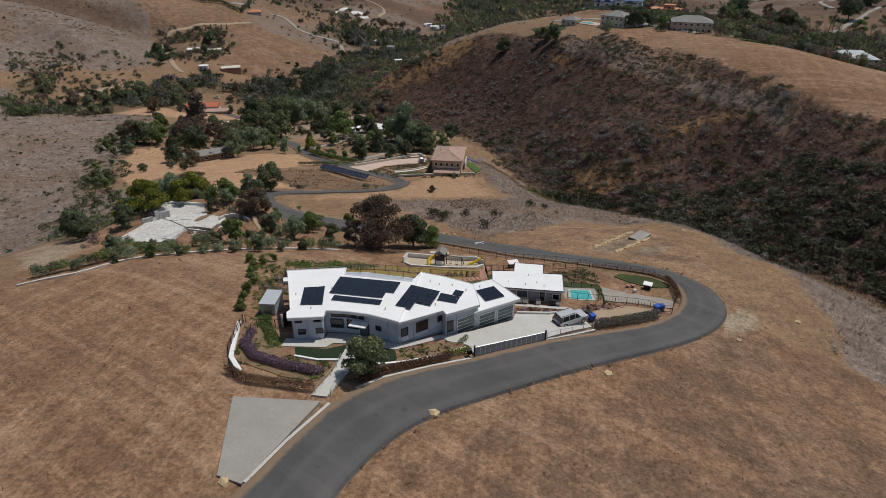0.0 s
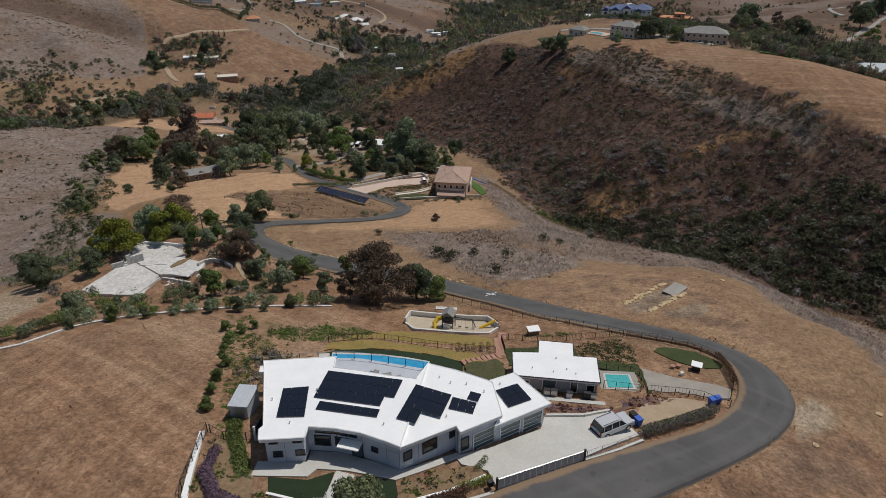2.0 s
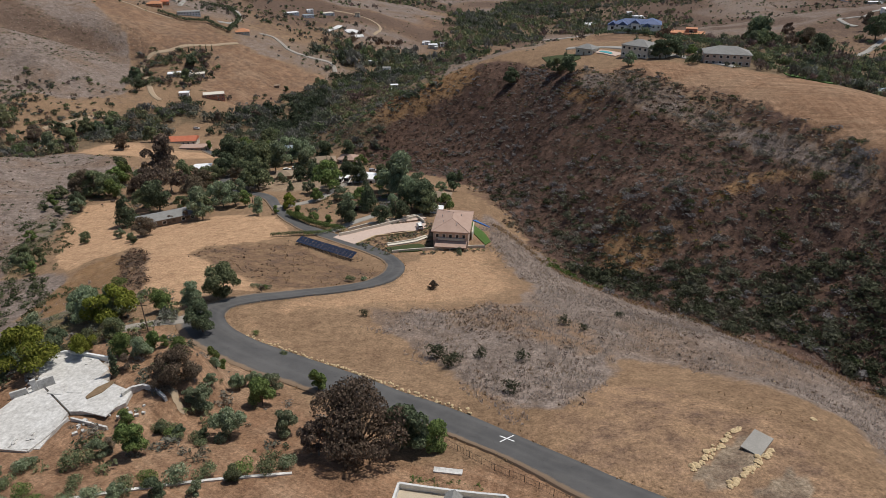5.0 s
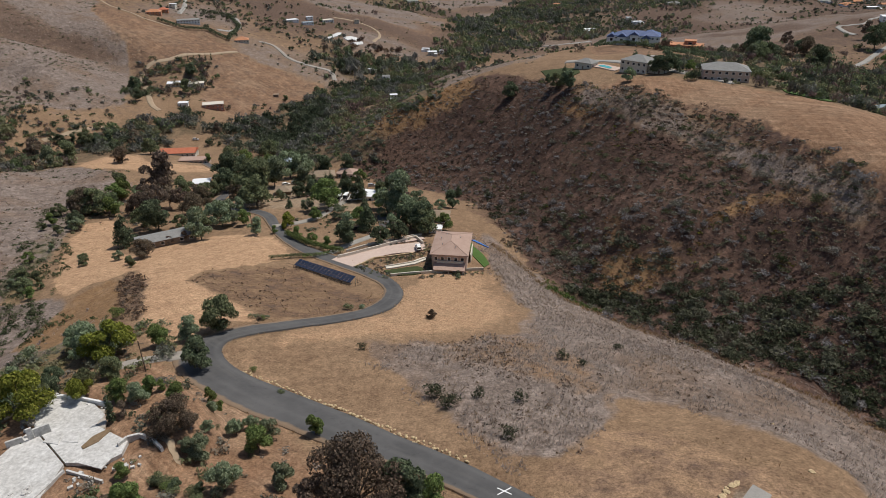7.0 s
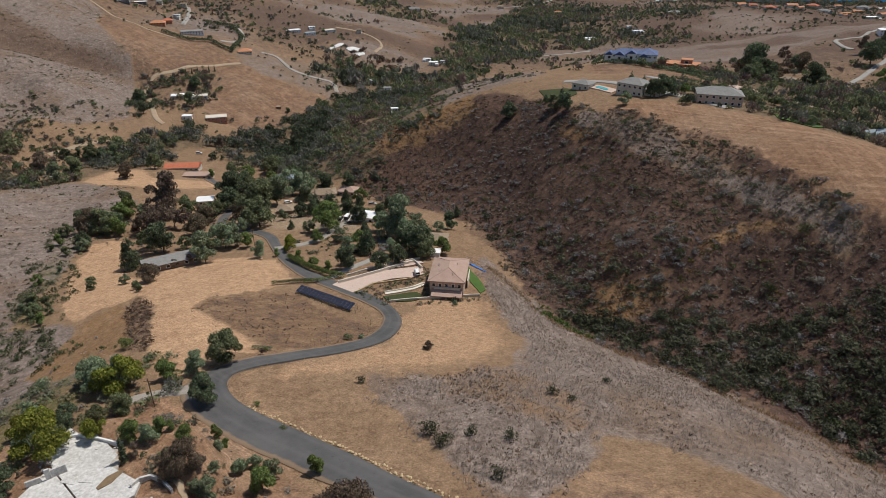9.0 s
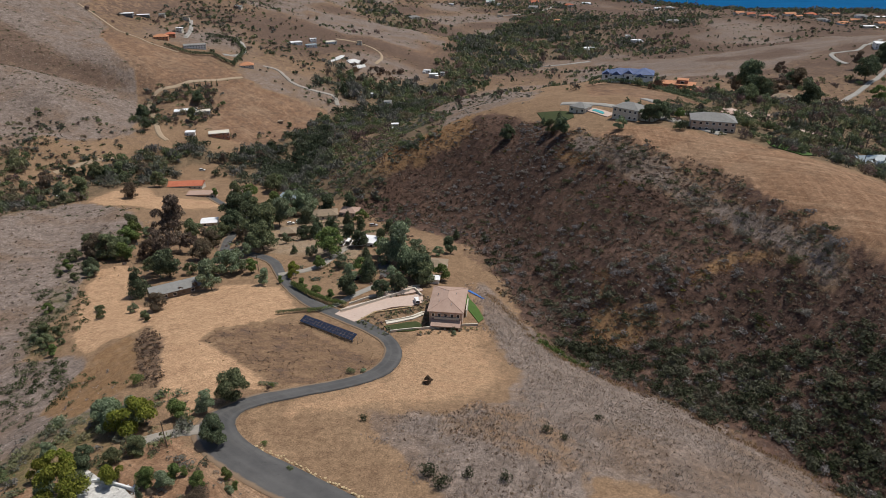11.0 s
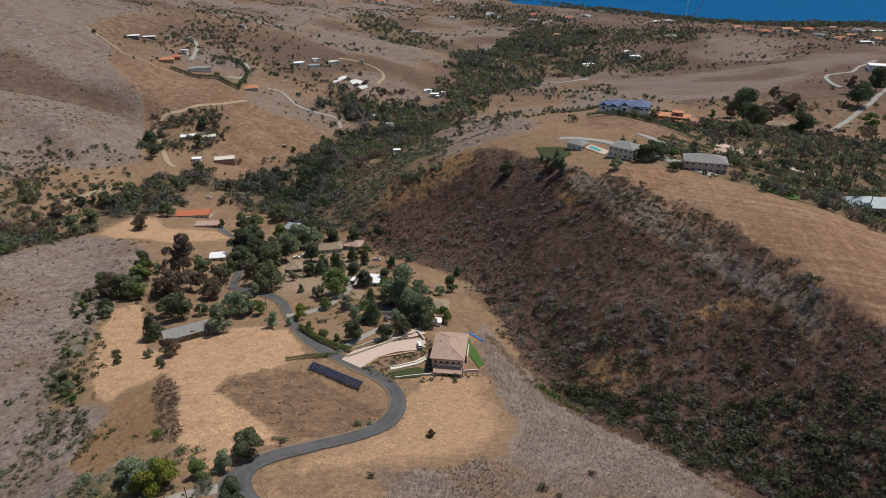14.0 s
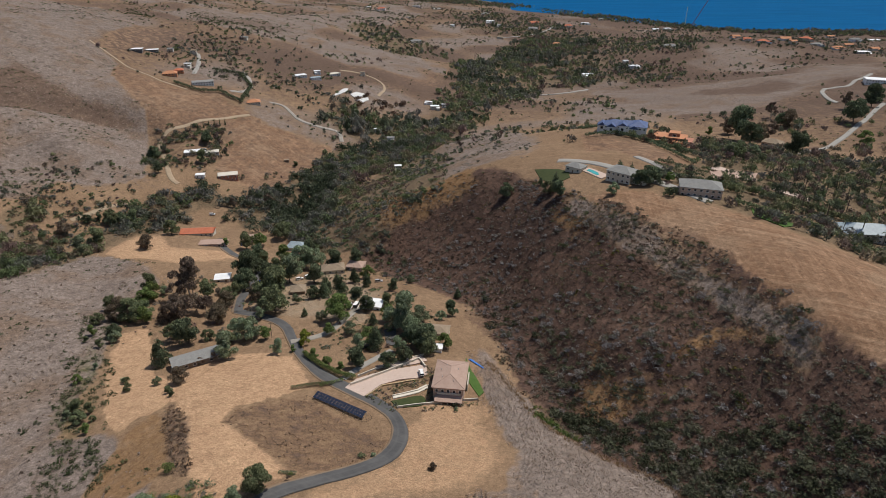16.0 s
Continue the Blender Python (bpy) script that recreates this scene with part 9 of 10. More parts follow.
patch("gravel_court", EAST_GRAVEL, M["gravel"], 0.12, 0.4, "pale grey gravel court", rounds=0, ragged=0.35)
patch("gravel_yard", EAST_YARD, M["dirt_track"], 0.1, 0.4, "bare packed earth yard behind the hedge", rounds=1, ragged=0.35)
patch("planted_bank", [(10.2, -8.8), (11.1, -10.5), (16.4, -9.0), (23.7, -5.9), (29.7, -2.3), (25.2, -2.6), (18.9, -6.1), (11, -5.0)], M["mulch"], 0.1, 0.4, "red-brown planted bank below the guest house", ragged=0.9)
low_wall("kerb_wall", [(10.6, -9.9), (15.2, -9.2), (18.8, -7.2)], 0.45, 0.3, "concrete", "low pale kerb wall behind the drive")

# drive, paths, lawns at the front
patch("driveway", DRIVE, M["concrete"], 0.12, 0.6, "pale smooth concrete driveway before the garage")
patch("parking_pad", PARKING, M["grey_concrete"], 0.12, 0.5, "grey concrete parking pad beside the road")
patch("patio", PATIO, M["concrete"], 0.14, 0.5, "pale concrete walk along the house front")
patch("front_path", FRONT_PATH, M["concrete"], 0.2, 0.6, "pale concrete path down to the road")
patch("front_lawn", LAWN_WEST, M["dark_lawn"], 0.12, 0.4, "small dark green front lawn")
patch("front_lawn", LAWN_EAST, M["dark_lawn"], 0.12, 0.4, "small dark green lawn beside the path")
patch("front_bed", [(-5.8, -24.3), (-2.6, -23.6), (1.6, -21.2), (2.9, -20.0), (2.6, -18.6), (-2.1, -19.9), (-5.6, -21.8)], M["bed"], 0.12, 0.4, "sandy planting bed beside the driveway", ragged=0.35)
patch("west_bed", [(-26.2, -15.2), (-24.4, -25.6), (-18.7, -28.4), (-14.4, -29.4), (-13.0, -24.8), (-19.6, -23.2), (-20.6, -19.2), (-23.6, -14.6)], M["bed"], 0.1, 0.4, "sandy planting bed west of the lawn", ragged=0.35)
low_wall("edging", [(-18.0, -23.9), (-15.0, -24.7), (-12.5, -24.5)], 0.35, 0.25, "white_paint", "low white curved garden edging")
low_wall("edging", [(-10.0, -25.0), (-7.6, -25.3), (-5.2, -24.8), (-0.8, -22.9), (2.9, -20.6)], 0.5, 0.3, "white_paint", "low white curved wall along the front bed")
low_wall("west_wall", [(-27.8, -13.8), (-25.3, -24.8), (-23.0, -28.4)], 0.35, 0.55, "white_paint", "low white wall along the western bed")
low_wall("road_kerb", [(-17.7, -45.4), (-15.3, -39.6), (-12.2, -33.2)], 0.12, 0.35, "concrete", "pale concrete kerb beside the parking pad")
low_wall("road_kerb", [(-9.8, -30.2), (-6.8, -27.6), (-1.6, -24.8), (3.6, -22.5)], 0.15, 0.3, "concrete", "pale concrete kerb below the flower hedge")
fence([(-27.4, -13.4), (-25.9, -24.4), (-23.6, -29.2)], "dark iron fence above the western wall", 1.3, 2.0, pickets=8)
fence([(-27.0, -13.6), (-24.4, -15.6), (-20.0, -14.6)], "dark iron fence across the west garden", 1.2, 2.2, pickets=8)
fence([(-12.3, -24.2), (-12.7, -27.2), (-14.0, -31.6)], "slim steel handrail beside the path", 1.0, 1.8, "steel", (0.95,), 0.035, name="handrail")
fence([(-10.4, -24.8), (-11.1, -27.4), (-12.3, -31.8)], "slim steel handrail along the path", 1.0, 1.8, "steel", (0.95,), 0.035, name="handrail")

# sliding gate
gate = thing("sliding_gate", 8.8, -19.8, gz(8.8, -19.8), 0, "long grey perforated steel sliding gate", "gate")
g0, g1 = (3.9, -22.1), (13.5, -17.25)
z0, z1 = -1.55, -2.75
for i in range(14):
    a, b = lerp(g0, g1, (i + 0.04) / 14), lerp(g0, g1, (i + 0.96) / 14)
    za, zb = z0 + (z1 - z0) * i / 14, z0 + (z1 - z0) * (i + 1) / 14
    d = Vector((b[0] - a[0], b[1] - a[1], 0)).normalized()
    s = Vector((-d.y, d.x, 0)) * 0.03
    bm = bmesh.new()
    v = [bm.verts.new(p) for k in (-1, 1) for p in ((a[0] + k * s.x, a[1] + k * s.y, za + 0.1), (b[0] + k * s.x, b[1] + k * s.y, zb + 0.1), (b[0] + k * s.x, b[1] + k * s.y, zb + 1.3), (a[0] + k * s.x, a[1] + k * s.y, za + 1.3))]
    for f in ((0, 1, 2, 3), (7, 6, 5, 4), (0, 4, 5, 1), (1, 5, 6, 2), (2, 6, 7, 3), (3, 7, 4, 0)):
        bm.faces.new([v[k] for k in f])
    part("panel", bm, M["gate_mesh"], gate)
    part("bar", made((tube, [(*a, za), (*a, za + 1.42)], 0.06, 4)), M["white_paint"], gate)
part("top_rail", made((tube, [(*g0, z0 + 1.4), (*g1, z1 + 1.4)], 0.06, 5)), M["steel"], gate)
part("bottom_rail", made((tube, [(*g0, z0 + 0.08), (*g1, z1 + 0.08)], 0.06, 5)), M["steel"], gate)
part("kerb", made((tube, [(*g0, z0 - 0.12), (*g1, z1 - 0.12)], 0.2, 4)), M["concrete"], gate)
for p, z in ((g0, z0), (g1, z1)):
    part("post", made((box, *p, z - 0.3, 0.22, 0.22, 1.95)), M["frame"], gate)
mo = thing("gate_motor", 3.3, -21.7, gz(3.3, -21.7) + 0.15, 25, "black gate motor box beside the gate post", "gate motor")
part("body", made((box, 0, 0, 0, 0.5, 0.4, 0.6, 0, mo.matrix_basis)), M["black"], mo)
part("lid", made((box, 0, 0, 0.6, 0.54, 0.44, 0.08, 0, mo.matrix_basis)), M["frame"], mo)
low_wall("road_kerb", [(13.6, -17.3), (17.7, -15.2), (21.2, -12.8)], 0.15, 0.3, "concrete", "pale concrete kerb below the steel fence")
fence([(13.8, -17.1), (17.6, -15.0), (21.0, -12.6)], "slim grey steel fence beside the gate", 1.2, 1.8, "steel", (0.1, 1.15), 0.03, pickets=8)


def car(x, y, z, turn, paint, label, L=4.9, W=1.95, H=1.85):
    o = thing("car", x, y, z, turn, label, "car")
    m = o.matrix_basis
    bm = bmesh.new()
    prof = [(-L / 2, 0.45), (-L / 2, 1.0), (-L / 2 + 0.1, 1.08), (L / 2 - 1.35, 1.08), (L / 2 - 0.25, 0.98), (L / 2, 0.82), (L / 2, 0.42), (L / 2 - 0.3, 0.35), (-L / 2 + 0.3, 0.35)]
    for side in (-1, 1):
        pass
    va = [bm.verts.new(m @ Vector((px, -W / 2, pz))) for px, pz in prof]
    vb = [bm.verts.new(m @ Vector((px, W / 2, pz))) for px, pz in prof]
    bm.faces.new(va[::-1])
    bm.faces.new(vb)
    for i in range(len(prof)):
        j = (i + 1) % len(prof)
        bm.faces.new((va[i], va[j], vb[j], vb[i]))
    bmesh.ops.recalc_face_normals(bm, faces=bm.faces)
    bmesh.ops.bevel(bm, geom=bm.edges[:], offset=0.06, segments=2, affect="EDGES")
    body = part("body", bm, M[paint], o, smooth=False)
    bm = bmesh.new()
    lo, hi = [(-L / 2 + 0.08, 1.07), (L / 2 - 1.3, 1.07)], [(-L / 2 + 0.3, H - 0.05), (L / 2 - 2.1, H - 0.05)]
    ring = [bm.verts.new(m @ Vector((px, s * (W / 2 - k), pz))) for (px, pz), k in ((lo[0], 0.06), (lo[1], 0.06), (hi[1], 0.2), (hi[0], 0.2)) for s in (-1, 1)]
    for f in ((0, 2, 4, 6), (7, 5, 3, 1), (2, 3, 5, 4), (6, 7, 1, 0), (0, 1, 3, 2), (4, 5, 7, 6)):
        bm.faces.new([ring[i] for i in f])
    bmesh.ops.recalc_face_normals(bm, faces=bm.faces)
    part("window_band", bm, M["glass"], o, "dark tinted windows")
    part("roof", made((box, (hi[0][0] + hi[1][0]) / 2, 0, H - 0.07, hi[1][0] - hi[0][0] + 0.06, W - 0.36, 0.09, 0, m)), M[paint], o)
    for s in (-1, 1):
        part("roof_rail", made((tube, [m @ Vector((hi[0][0] + 0.1, s * 0.68, H + 0.07)), m @ Vector((hi[1][0] - 0.2, s * 0.68, H + 0.07))], 0.03, 4)), M["frame"], o)
        for px in (-L / 2 + 0.35, -L / 2 + 1.5, L / 2 - 2.3):
            top_x = px * 0.93
            part("pillar", made((tube, [m @ Vector((px, s * (W / 2 - 0.05), 1.05)), m @ Vector((top_x, s * (W / 2 - 0.19), H - 0.05))], 0.05, 4)), M[paint], o)
        part("headlight", made((box, L / 2 - 0.05, s * 0.7, 0.7, 0.14, 0.35, 0.2, 0, m)), M["steel"], o)
        part("tail_light", made((box, -L / 2 + 0.02, s * 0.82, 0.75, 0.1, 0.16, 0.4, 0, m)), M["red"], o)
        for px in (-L / 2 + 0.9, L / 2 - 0.95):
            c = Vector((px, s * (W / 2 - 0.08), 0.37))
            w = part("wheel", made((tube, [m @ (c - Vector((0, 0.12, 0))), m @ (c + Vector((0, 0.12, 0)))], 0.37, 16)), M["black"], o)
            part("rim", made((tube, [m @ (c - Vector((0, 0.13, 0))), m @ (c + Vector((0, 0.13, 0)))], 0.22, 12)), M["steel"], w)
    part("bumper", made((box, L / 2 - 0.02, 0, 0.4, 0.16, W - 0.2, 0.25, 0, m)), M["frame"], o)
    part("bumper", made((box, -L / 2 + 0.02, 0, 0.4, 0.16, W - 0.2, 0.25, 0, m)), M["frame"], o)
    return o


car(17.9, -11.6, gz(17.9, -11.6) + 0.13, 27, "silver", "silver estate car parked on the concrete drive")


def bin_(x, y, turn, mat, label):
    o = thing("rubbish_bin", x, y, gz(x, y) + 0.1, turn, label, "bin", "wheeled bins")
    m = o.matrix_basis
    bm = bmesh.new()
    v = [bm.verts.new(m @ Vector(p)) for p in ((-0.27, -0.3, 0.06), (0.27, -0.3, 0.06), (0.27, 0.3, 0.06), (-0.27, 0.3, 0.06), (-0.34, -0.4, 1.0), (0.34, -0.4, 1.0), (0.34, 0.4, 1.0), (-0.34, 0.4, 1.0))]
    for f in ((3, 2, 1, 0), (4, 5, 6, 7), (0, 1, 5, 4), (1, 2, 6, 5), (2, 3, 7, 6), (3, 0, 4, 7)):
        bm.faces.new([v[i] for i in f])
    part("body", bm, M[mat], o)
    part("lid", made((box, 0, 0, 1.0, 0.74, 0.86, 0.1, 0, m)), M[mat], o)
    for s in (-0.25, 0.25):
        part("wheel", made((tube, [m @ Vector((s - 0.04, 0.36, 0.12)), m @ Vector((s + 0.04, 0.36, 0.12))], 0.12, 8)), M["black"], o)


bin_(21.4, -10.0, 25, "blue", "blue wheeled bin beside the parked car")
bin_(21.0, -9.1, 25, "black", "black wheeled bin beside the parked car")
bin_(33.0, -3.4, 200, "blue", "blue wheeled bin on the bare yard")
bin_(33.9, -3.0, 190, "blue", "second blue wheeled bin on the yard")

# shed
sh = thing("garden_shed", -24.6, -8.8, -3.6, -5, "small grey sheet-metal garden shed with a ramp", "shed")
m = sh.matrix_basis
part("wall", made((box, 0, 0, -1.5, 2.1, 3.5, 3.7, 0, m)), M["shed"], sh)
part("roof", made((box, 0, 0, 2.2, 2.35, 3.8, 0.14, 0, m)), M["shed"], sh)
dr = part("door", made((box, 0.1, -1.82, 0.1, 1.0, 0.08, 1.8, 0, m)), M["steel"], sh, "pale metal door")
part("door_handle", made((box, 0.5, -1.88, 1.0, 0.06, 0.06, 0.16, 0, m)), M["frame"], dr)
part("ramp", made((box, 0.1, -2.4, -0.1, 1.1, 1.0, 0.1, 0, m)), M["red_paver"], sh)
for i in range(7):
    part("rib", made((box, -0.99 + i * 0.33, 0, 2.34, 0.05, 3.85, 0.04, 0, m)), M["shed"], sh)
# dark panel added where the side of the west wing lies in shadow
wall_shade = thing("dark_screen", -21.0, -13.0, gz(-21, -13), -14, "dark panel with post standing in for shade beside the house wall", "screen")
part("panel", made((box, 0, 0, 0, 0.15, 4.2, 2.4, 0, wall_shade.matrix_basis)), M["frame"], wall_shade)
part("post", made((box, 0, -2.2, 0, 0.2, 0.2, 2.6, 0, wall_shade.matrix_basis)), M["white_paint"], wall_shade)

# playground
patch("play_sand", PLAY_PIT, M["sand"], 0.1, 0.4, "pale play sand")
low_wall("play_wall", PLAY_PIT[5:] + PLAY_PIT[:3], 1.1, 0.3, "white_wall", "pale curved concrete wall round the playground")
low_wall("play_kerb", PLAY_PIT[2:], 0.25, 0.3, "white_wall", "low pale playground kerb")
pt = thing("play_tower", -0.4, 25.0, gz(-0.4, 25.0), -15, "wooden play tower with a yellow tube slide", "play tower")
m = pt.matrix_basis
for sx in (-0.9, 0.9):
    for sy in (-0.9, 0.9):
        part("post", made((box, sx, sy, -0.2, 0.14, 0.14, 3.2, 0, m)), M["frame"], pt)
part("platform", made((box, 0, 0, 1.4, 2.0, 2.0, 0.12, 0, m)), M["timber"], pt)
for sy in (-0.95, 0.95):
    for k in range(4):
        part("board", made((box, 0, sy, 1.55 + k * 0.24, 1.9, 0.06, 0.18, 0, m)), M["frame"], pt)
bm = bmesh.new()
v = [bm.verts.new(m @ Vector(p)) for p in ((-1.1, -1.1, 2.9), (1.1, -1.1, 2.9), (1.1, 1.1, 2.9), (-1.1, 1.1, 2.9), (0, -1.1, 3.7), (0, 1.1, 3.7))]
for f in ((0, 1, 4), (1, 2, 5, 4), (2, 3, 5), (3, 0, 4, 5), (3, 2, 1, 0)):
    bm.faces.new([v[i] for i in f])
part("roof", bm, M["shingle_grey"], pt)
part("slide", made((tube, [m @ Vector(p) for p in ((-0.9, 0, 1.9), (-1.9, -0.2, 1.6), (-2.3, -0.9, 1.1), (-2.0, -1.6, 0.5), (-1.4, -1.9, 0.2))], 0.42, 8)), M["yellow"], pt, "yellow tube slide")
part("ladder", made((box, 0, -1.3, 0, 1.2, 0.3, 1.4, 0, m)), M["white_paint"], pt)
for a, b in (((1.0, 0, 2.3), (4.2, 0, 2.3)), ((4.2, 0, 2.3), (4.6, -1, -0.1)), ((4.2, 0, 2.3), (4.6, 1, -0.1))):
    part("swing_beam", made((tube, [m @ Vector(a), m @ Vector(b)], 0.08, 5)), M["frame"], pt)
for sx in (2.0, 3.2):
    part("swing", made((box, sx, 0, 0.5, 0.5, 0.2, 0.05, 0, m), (tube, [m @ Vector((sx - 0.2, 0, 0.5)), m @ Vector((sx - 0.2, 0, 2.3))], 0.015, 3), (tube, [m @ Vector((sx + 0.2, 0, 0.5)), m @ Vector((sx + 0.2, 0, 2.3))], 0.015, 3)), M["black"], pt)
sl = thing("yellow_slide", 7.2, 24.6, gz(7.2, 24.6), 15, "small yellow slide on a red-brown frame", "slide")
m = sl.matrix_basis
part("chute", made((tube, [m @ Vector((-2.4, 0, 0.25)), m @ Vector((-0.6, 0, 0.9)), m @ Vector((0.4, 0, 1.35))], 0.26, 6)), M["yellow"], sl)
for k in range(4):
    part("step", made((box, 0.8, 0, 0.2 + k * 0.3, 0.3, 0.8, 0.08, 0, m)), M["rust"], sl)
for s in (-0.4, 0.4):
    part("stringer", made((tube, [m @ Vector((1.1, s, 0)), m @ Vector((0.5, s, 1.6))], 0.05, 4)), M["rust"], sl)
low_wall("rubble_edge", [(-2.8, 35.4), (1.2, 34.6)], 0.35, 0.9, "old_concrete", "pale broken concrete edge near the road")
dh = thing("hut", 13.2, 18.4, gz(13.2, 18.4), 10, "small white-roofed hut on the slope", "hut")
part("wall", made((box, 0, 0, -0.3, 1.6, 1.2, 1.4, 0, dh.matrix_basis)), M["timber"], dh)
part("roof", made((box, 0, 0, 1.1, 2.0, 1.6, 0.12, 0, dh.matrix_basis)), M["white_paint"], dh)
uh = thing("hut", 34.2, 5.0, gz(34.2, 5.0), -25, "small timber hut with a white sloping roof on gravel", "hut")
part("wall", made((box, 0, 0, -0.3, 1.1, 0.95, 1.25, 0, uh.matrix_basis)), M["frame"], uh)
part("roof", made((box, 0, 0, 0.95, 1.45, 1.3, 0.1, 0, uh.matrix_basis)), M["white_paint"], uh)
o = thing("crate", 31.6, 3.4, gz(31.6, 3.4) + 0.1, 20, "small white wooden crate on the gravel", "crate")
part("body", made((box, 0, 0, 0, 0.5, 0.4, 0.36, 0, o.matrix_basis)), M["white_paint"], o)
part("lid", made((box, 0, 0, 0.36, 0.55, 0.45, 0.05, 0, o.matrix_basis)), M["cream"], o)
for x, y in ((31.0, 5.3), (31.9, 5.5)):
    o = thing("flower_pot", x, y, gz(x, y) + 0.05, 0, "brown clay pot on bare soil", "pot", "clay pots beside the hut")
    part("pot", made((tube, [(x, y, o.location.z), (x, y, o.location.z + 0.4)], 0.28, 10)), M["red_paver"], o)
    part("rim", made((tube, [(x, y, o.location.z + 0.36), (x, y, o.location.z + 0.44)], 0.33, 10)), M["red_paver"], o)
MOUND_SPOTS = [(1.1, 13.6), (2.2, 13.5), (3.3, 13.5), (4.5, 13.5), (5.6, 13.4), (1.0, 11.6), (2.1, 11.6), (3.2, 11.6), (4.3, 11.5), (5.4, 11.5), (0.9, 9.8), (2.0, 9.8), (3.1, 9.8), (4.2, 9.7), (5.2, 9.7)]
for n, (x, y) in enumerate(MOUND_SPOTS):
    rng = np.random.RandomState(700 + n)
    ob = quad_object("bush", sprays(rng, 70, [(0, 0, 0.1, 0.34), (0.12, 0.05, 0.16, 0.22), (-0.1, 0.08, 0.14, 0.24)], 0.07, 0.7), M["leaf_rust"])
    ob.matrix_basis = pose(x, y, gz(x, y) + 0.1)
    tagged(ob, "low brown mounded shrub in a planted row", "bush", "mounded shrubs beside the steps")
# timber steps down the slope
st = thing("garden_steps", 6.9, 10, gz(6.9, 10), 0, "red-brown paved garden steps down the slope", "steps")
for line in ([(1.6, 4.4), (6.6, 7.2)], [(6.9, 8.0), (7.3, 16.4)], [(8.0, 16.6), (8.4, 20.0)]):
    for x, y in along(line, 0.75):
        a = math.degrees(math.atan2(line[1][1] - line[0][1], line[1][0] - line[0][0]))
        part("tread", made((box, x, y, gz(x, y) - 0.1, 0.55, 1.3, 0.28, a)), M["red_paver"], st)
fence([(-18.8, 12.8), (-12.6, 15.8), (-7.9, 14.6), (-1.1, 11.2), (6.2, 8.6)], "dark iron fence below the pool lawn", 1.2, 2.2, "rust", pickets=10)
fence([(7.6, 8.4), (7.8, 16.6), (14, 13.4), (20, 14.6), (27, 16.0)], "dark iron fence behind the guest house", 1.2, 2.2, "rail", pickets=10)
fence([(-1.0, 42.0), (6.0, 34.8), (10.0, 31.6), (17.0, 23.8), (21.5, 20.4), (27.6, 16.2)], "dark iron fence along the road below the playground", 1.3, 2.4, "rail", r=0.03, pickets=4)
fence([(27.6, 16.2), (32.0, 14.6), (36.0, 12.2), (38.6, 8.4), (38.8, 3.0), (36.2, -1.8)], "iron fence inside the road bend", 1.2, 2.2, "rail", r=0.03, pickets=4)
fence([(25.1, -1.9), (30.0, -1.7), (32.4, -2.1), (34.2, -3.6), (35.6, -3.2)], "dark iron fence between gravel court and yard", 1.0, 1.8, "rail", pickets=4)
hedge([(21.8, -11.6), (26.4, -8.8), (32.6, -5.0)], 1.4, 1.1, "leaf_oak", "dense dark green hedge along the road", 0.6, 5, 80)
hedge([(21.8, -11.7), (26.4, -8.9), (32.6, -5.1)], 1.5, 1.2, "leaf_purple", "purple-red flowering twigs through the road hedge", 0.9, 25, 40)
hedge([(28.0, 16.2), (32.2, 14.4), (36.0, 12.0), (38.3, 8.4)], 0.8, 0.9, "leaf_red", "thin dark reddish hedge on the road fence", 0.6, 6, 40)
hedge([(38.5, 8.0), (38.6, 5.0), (38.0, 1.2)], 1.1, 1.2, "leaf_red", "thick dark reddish hedge at the road bend", 0.6, 7, 80)
hedge([(-24.6, -28.0), (-21.9, -29.8), (-14.6, -31.0)], 1.1, 1.0, "leaf_red", "low red-tinged hedge above the parking pad", 0.5, 8, 70)
hedge([(-24.8, -21.0), (-22.6, -24.6), (-18.6, -26.4), (-14.6, -27.6)], 1.5, 0.9, "leaf_purple", "band of purple flowering shrubs", 0.5, 9, 80)
hedge([(-24.9, -17.6), (-24.6, -20.6)], 1.3, 0.9, "leaf_purple", "purple flowering shrubs by the wall", 0.5, 10, 70)
hedge([(-9.6, -28.6), (-6.2, -26.2), (-1.8, -24.0), (0.8, -22.6)], 1.2, 0.8, "leaf_red", "red flowering low hedge along the kerb", 0.5, 12, 70)
hedge([(-63.3, 178.3), (-55.7, 181.9), (-47.6, 184.1)], 1.8, 1.6, "leaf_oak", "dark green hedge above the solar array", 0.8, 21, 70)
hedge([(-65.1, 211.2), (-54.3, 198.8), (-45.1, 191.6), (-39.5, 190.0)], 2.6, 2.4, "leaf_green", "tall green shrubs along the road below the villa", 0.9, 22, 80)
hedge([(-52.3, 117.0), (-47.9, 117.2)], 1.6, 1.1, "leaf_olive", "low olive shrubs on the road verge", 0.8, 23, 70)
hedge([(0.4, -22.2), (3.2, -21.0)], 1.0, 0.7, "leaf_yellow", "dry yellow shrubs beside the gate", 0.5, 13, 60)
hedge([(-24.8, -11.8), (-24.4, -14.0), (-22.6, -17.6), (-21.4, -20.4)], 1.9, 0.35, "leaf_green", "green ground cover beside the shed path", 0.6, 14, 70)
hedge([(2.2, -19.4), (3.0, -18.2)], 0.8, 0.7, "leaf_oak", "small dark shrub at the drive corner", 0.4, 15, 60)

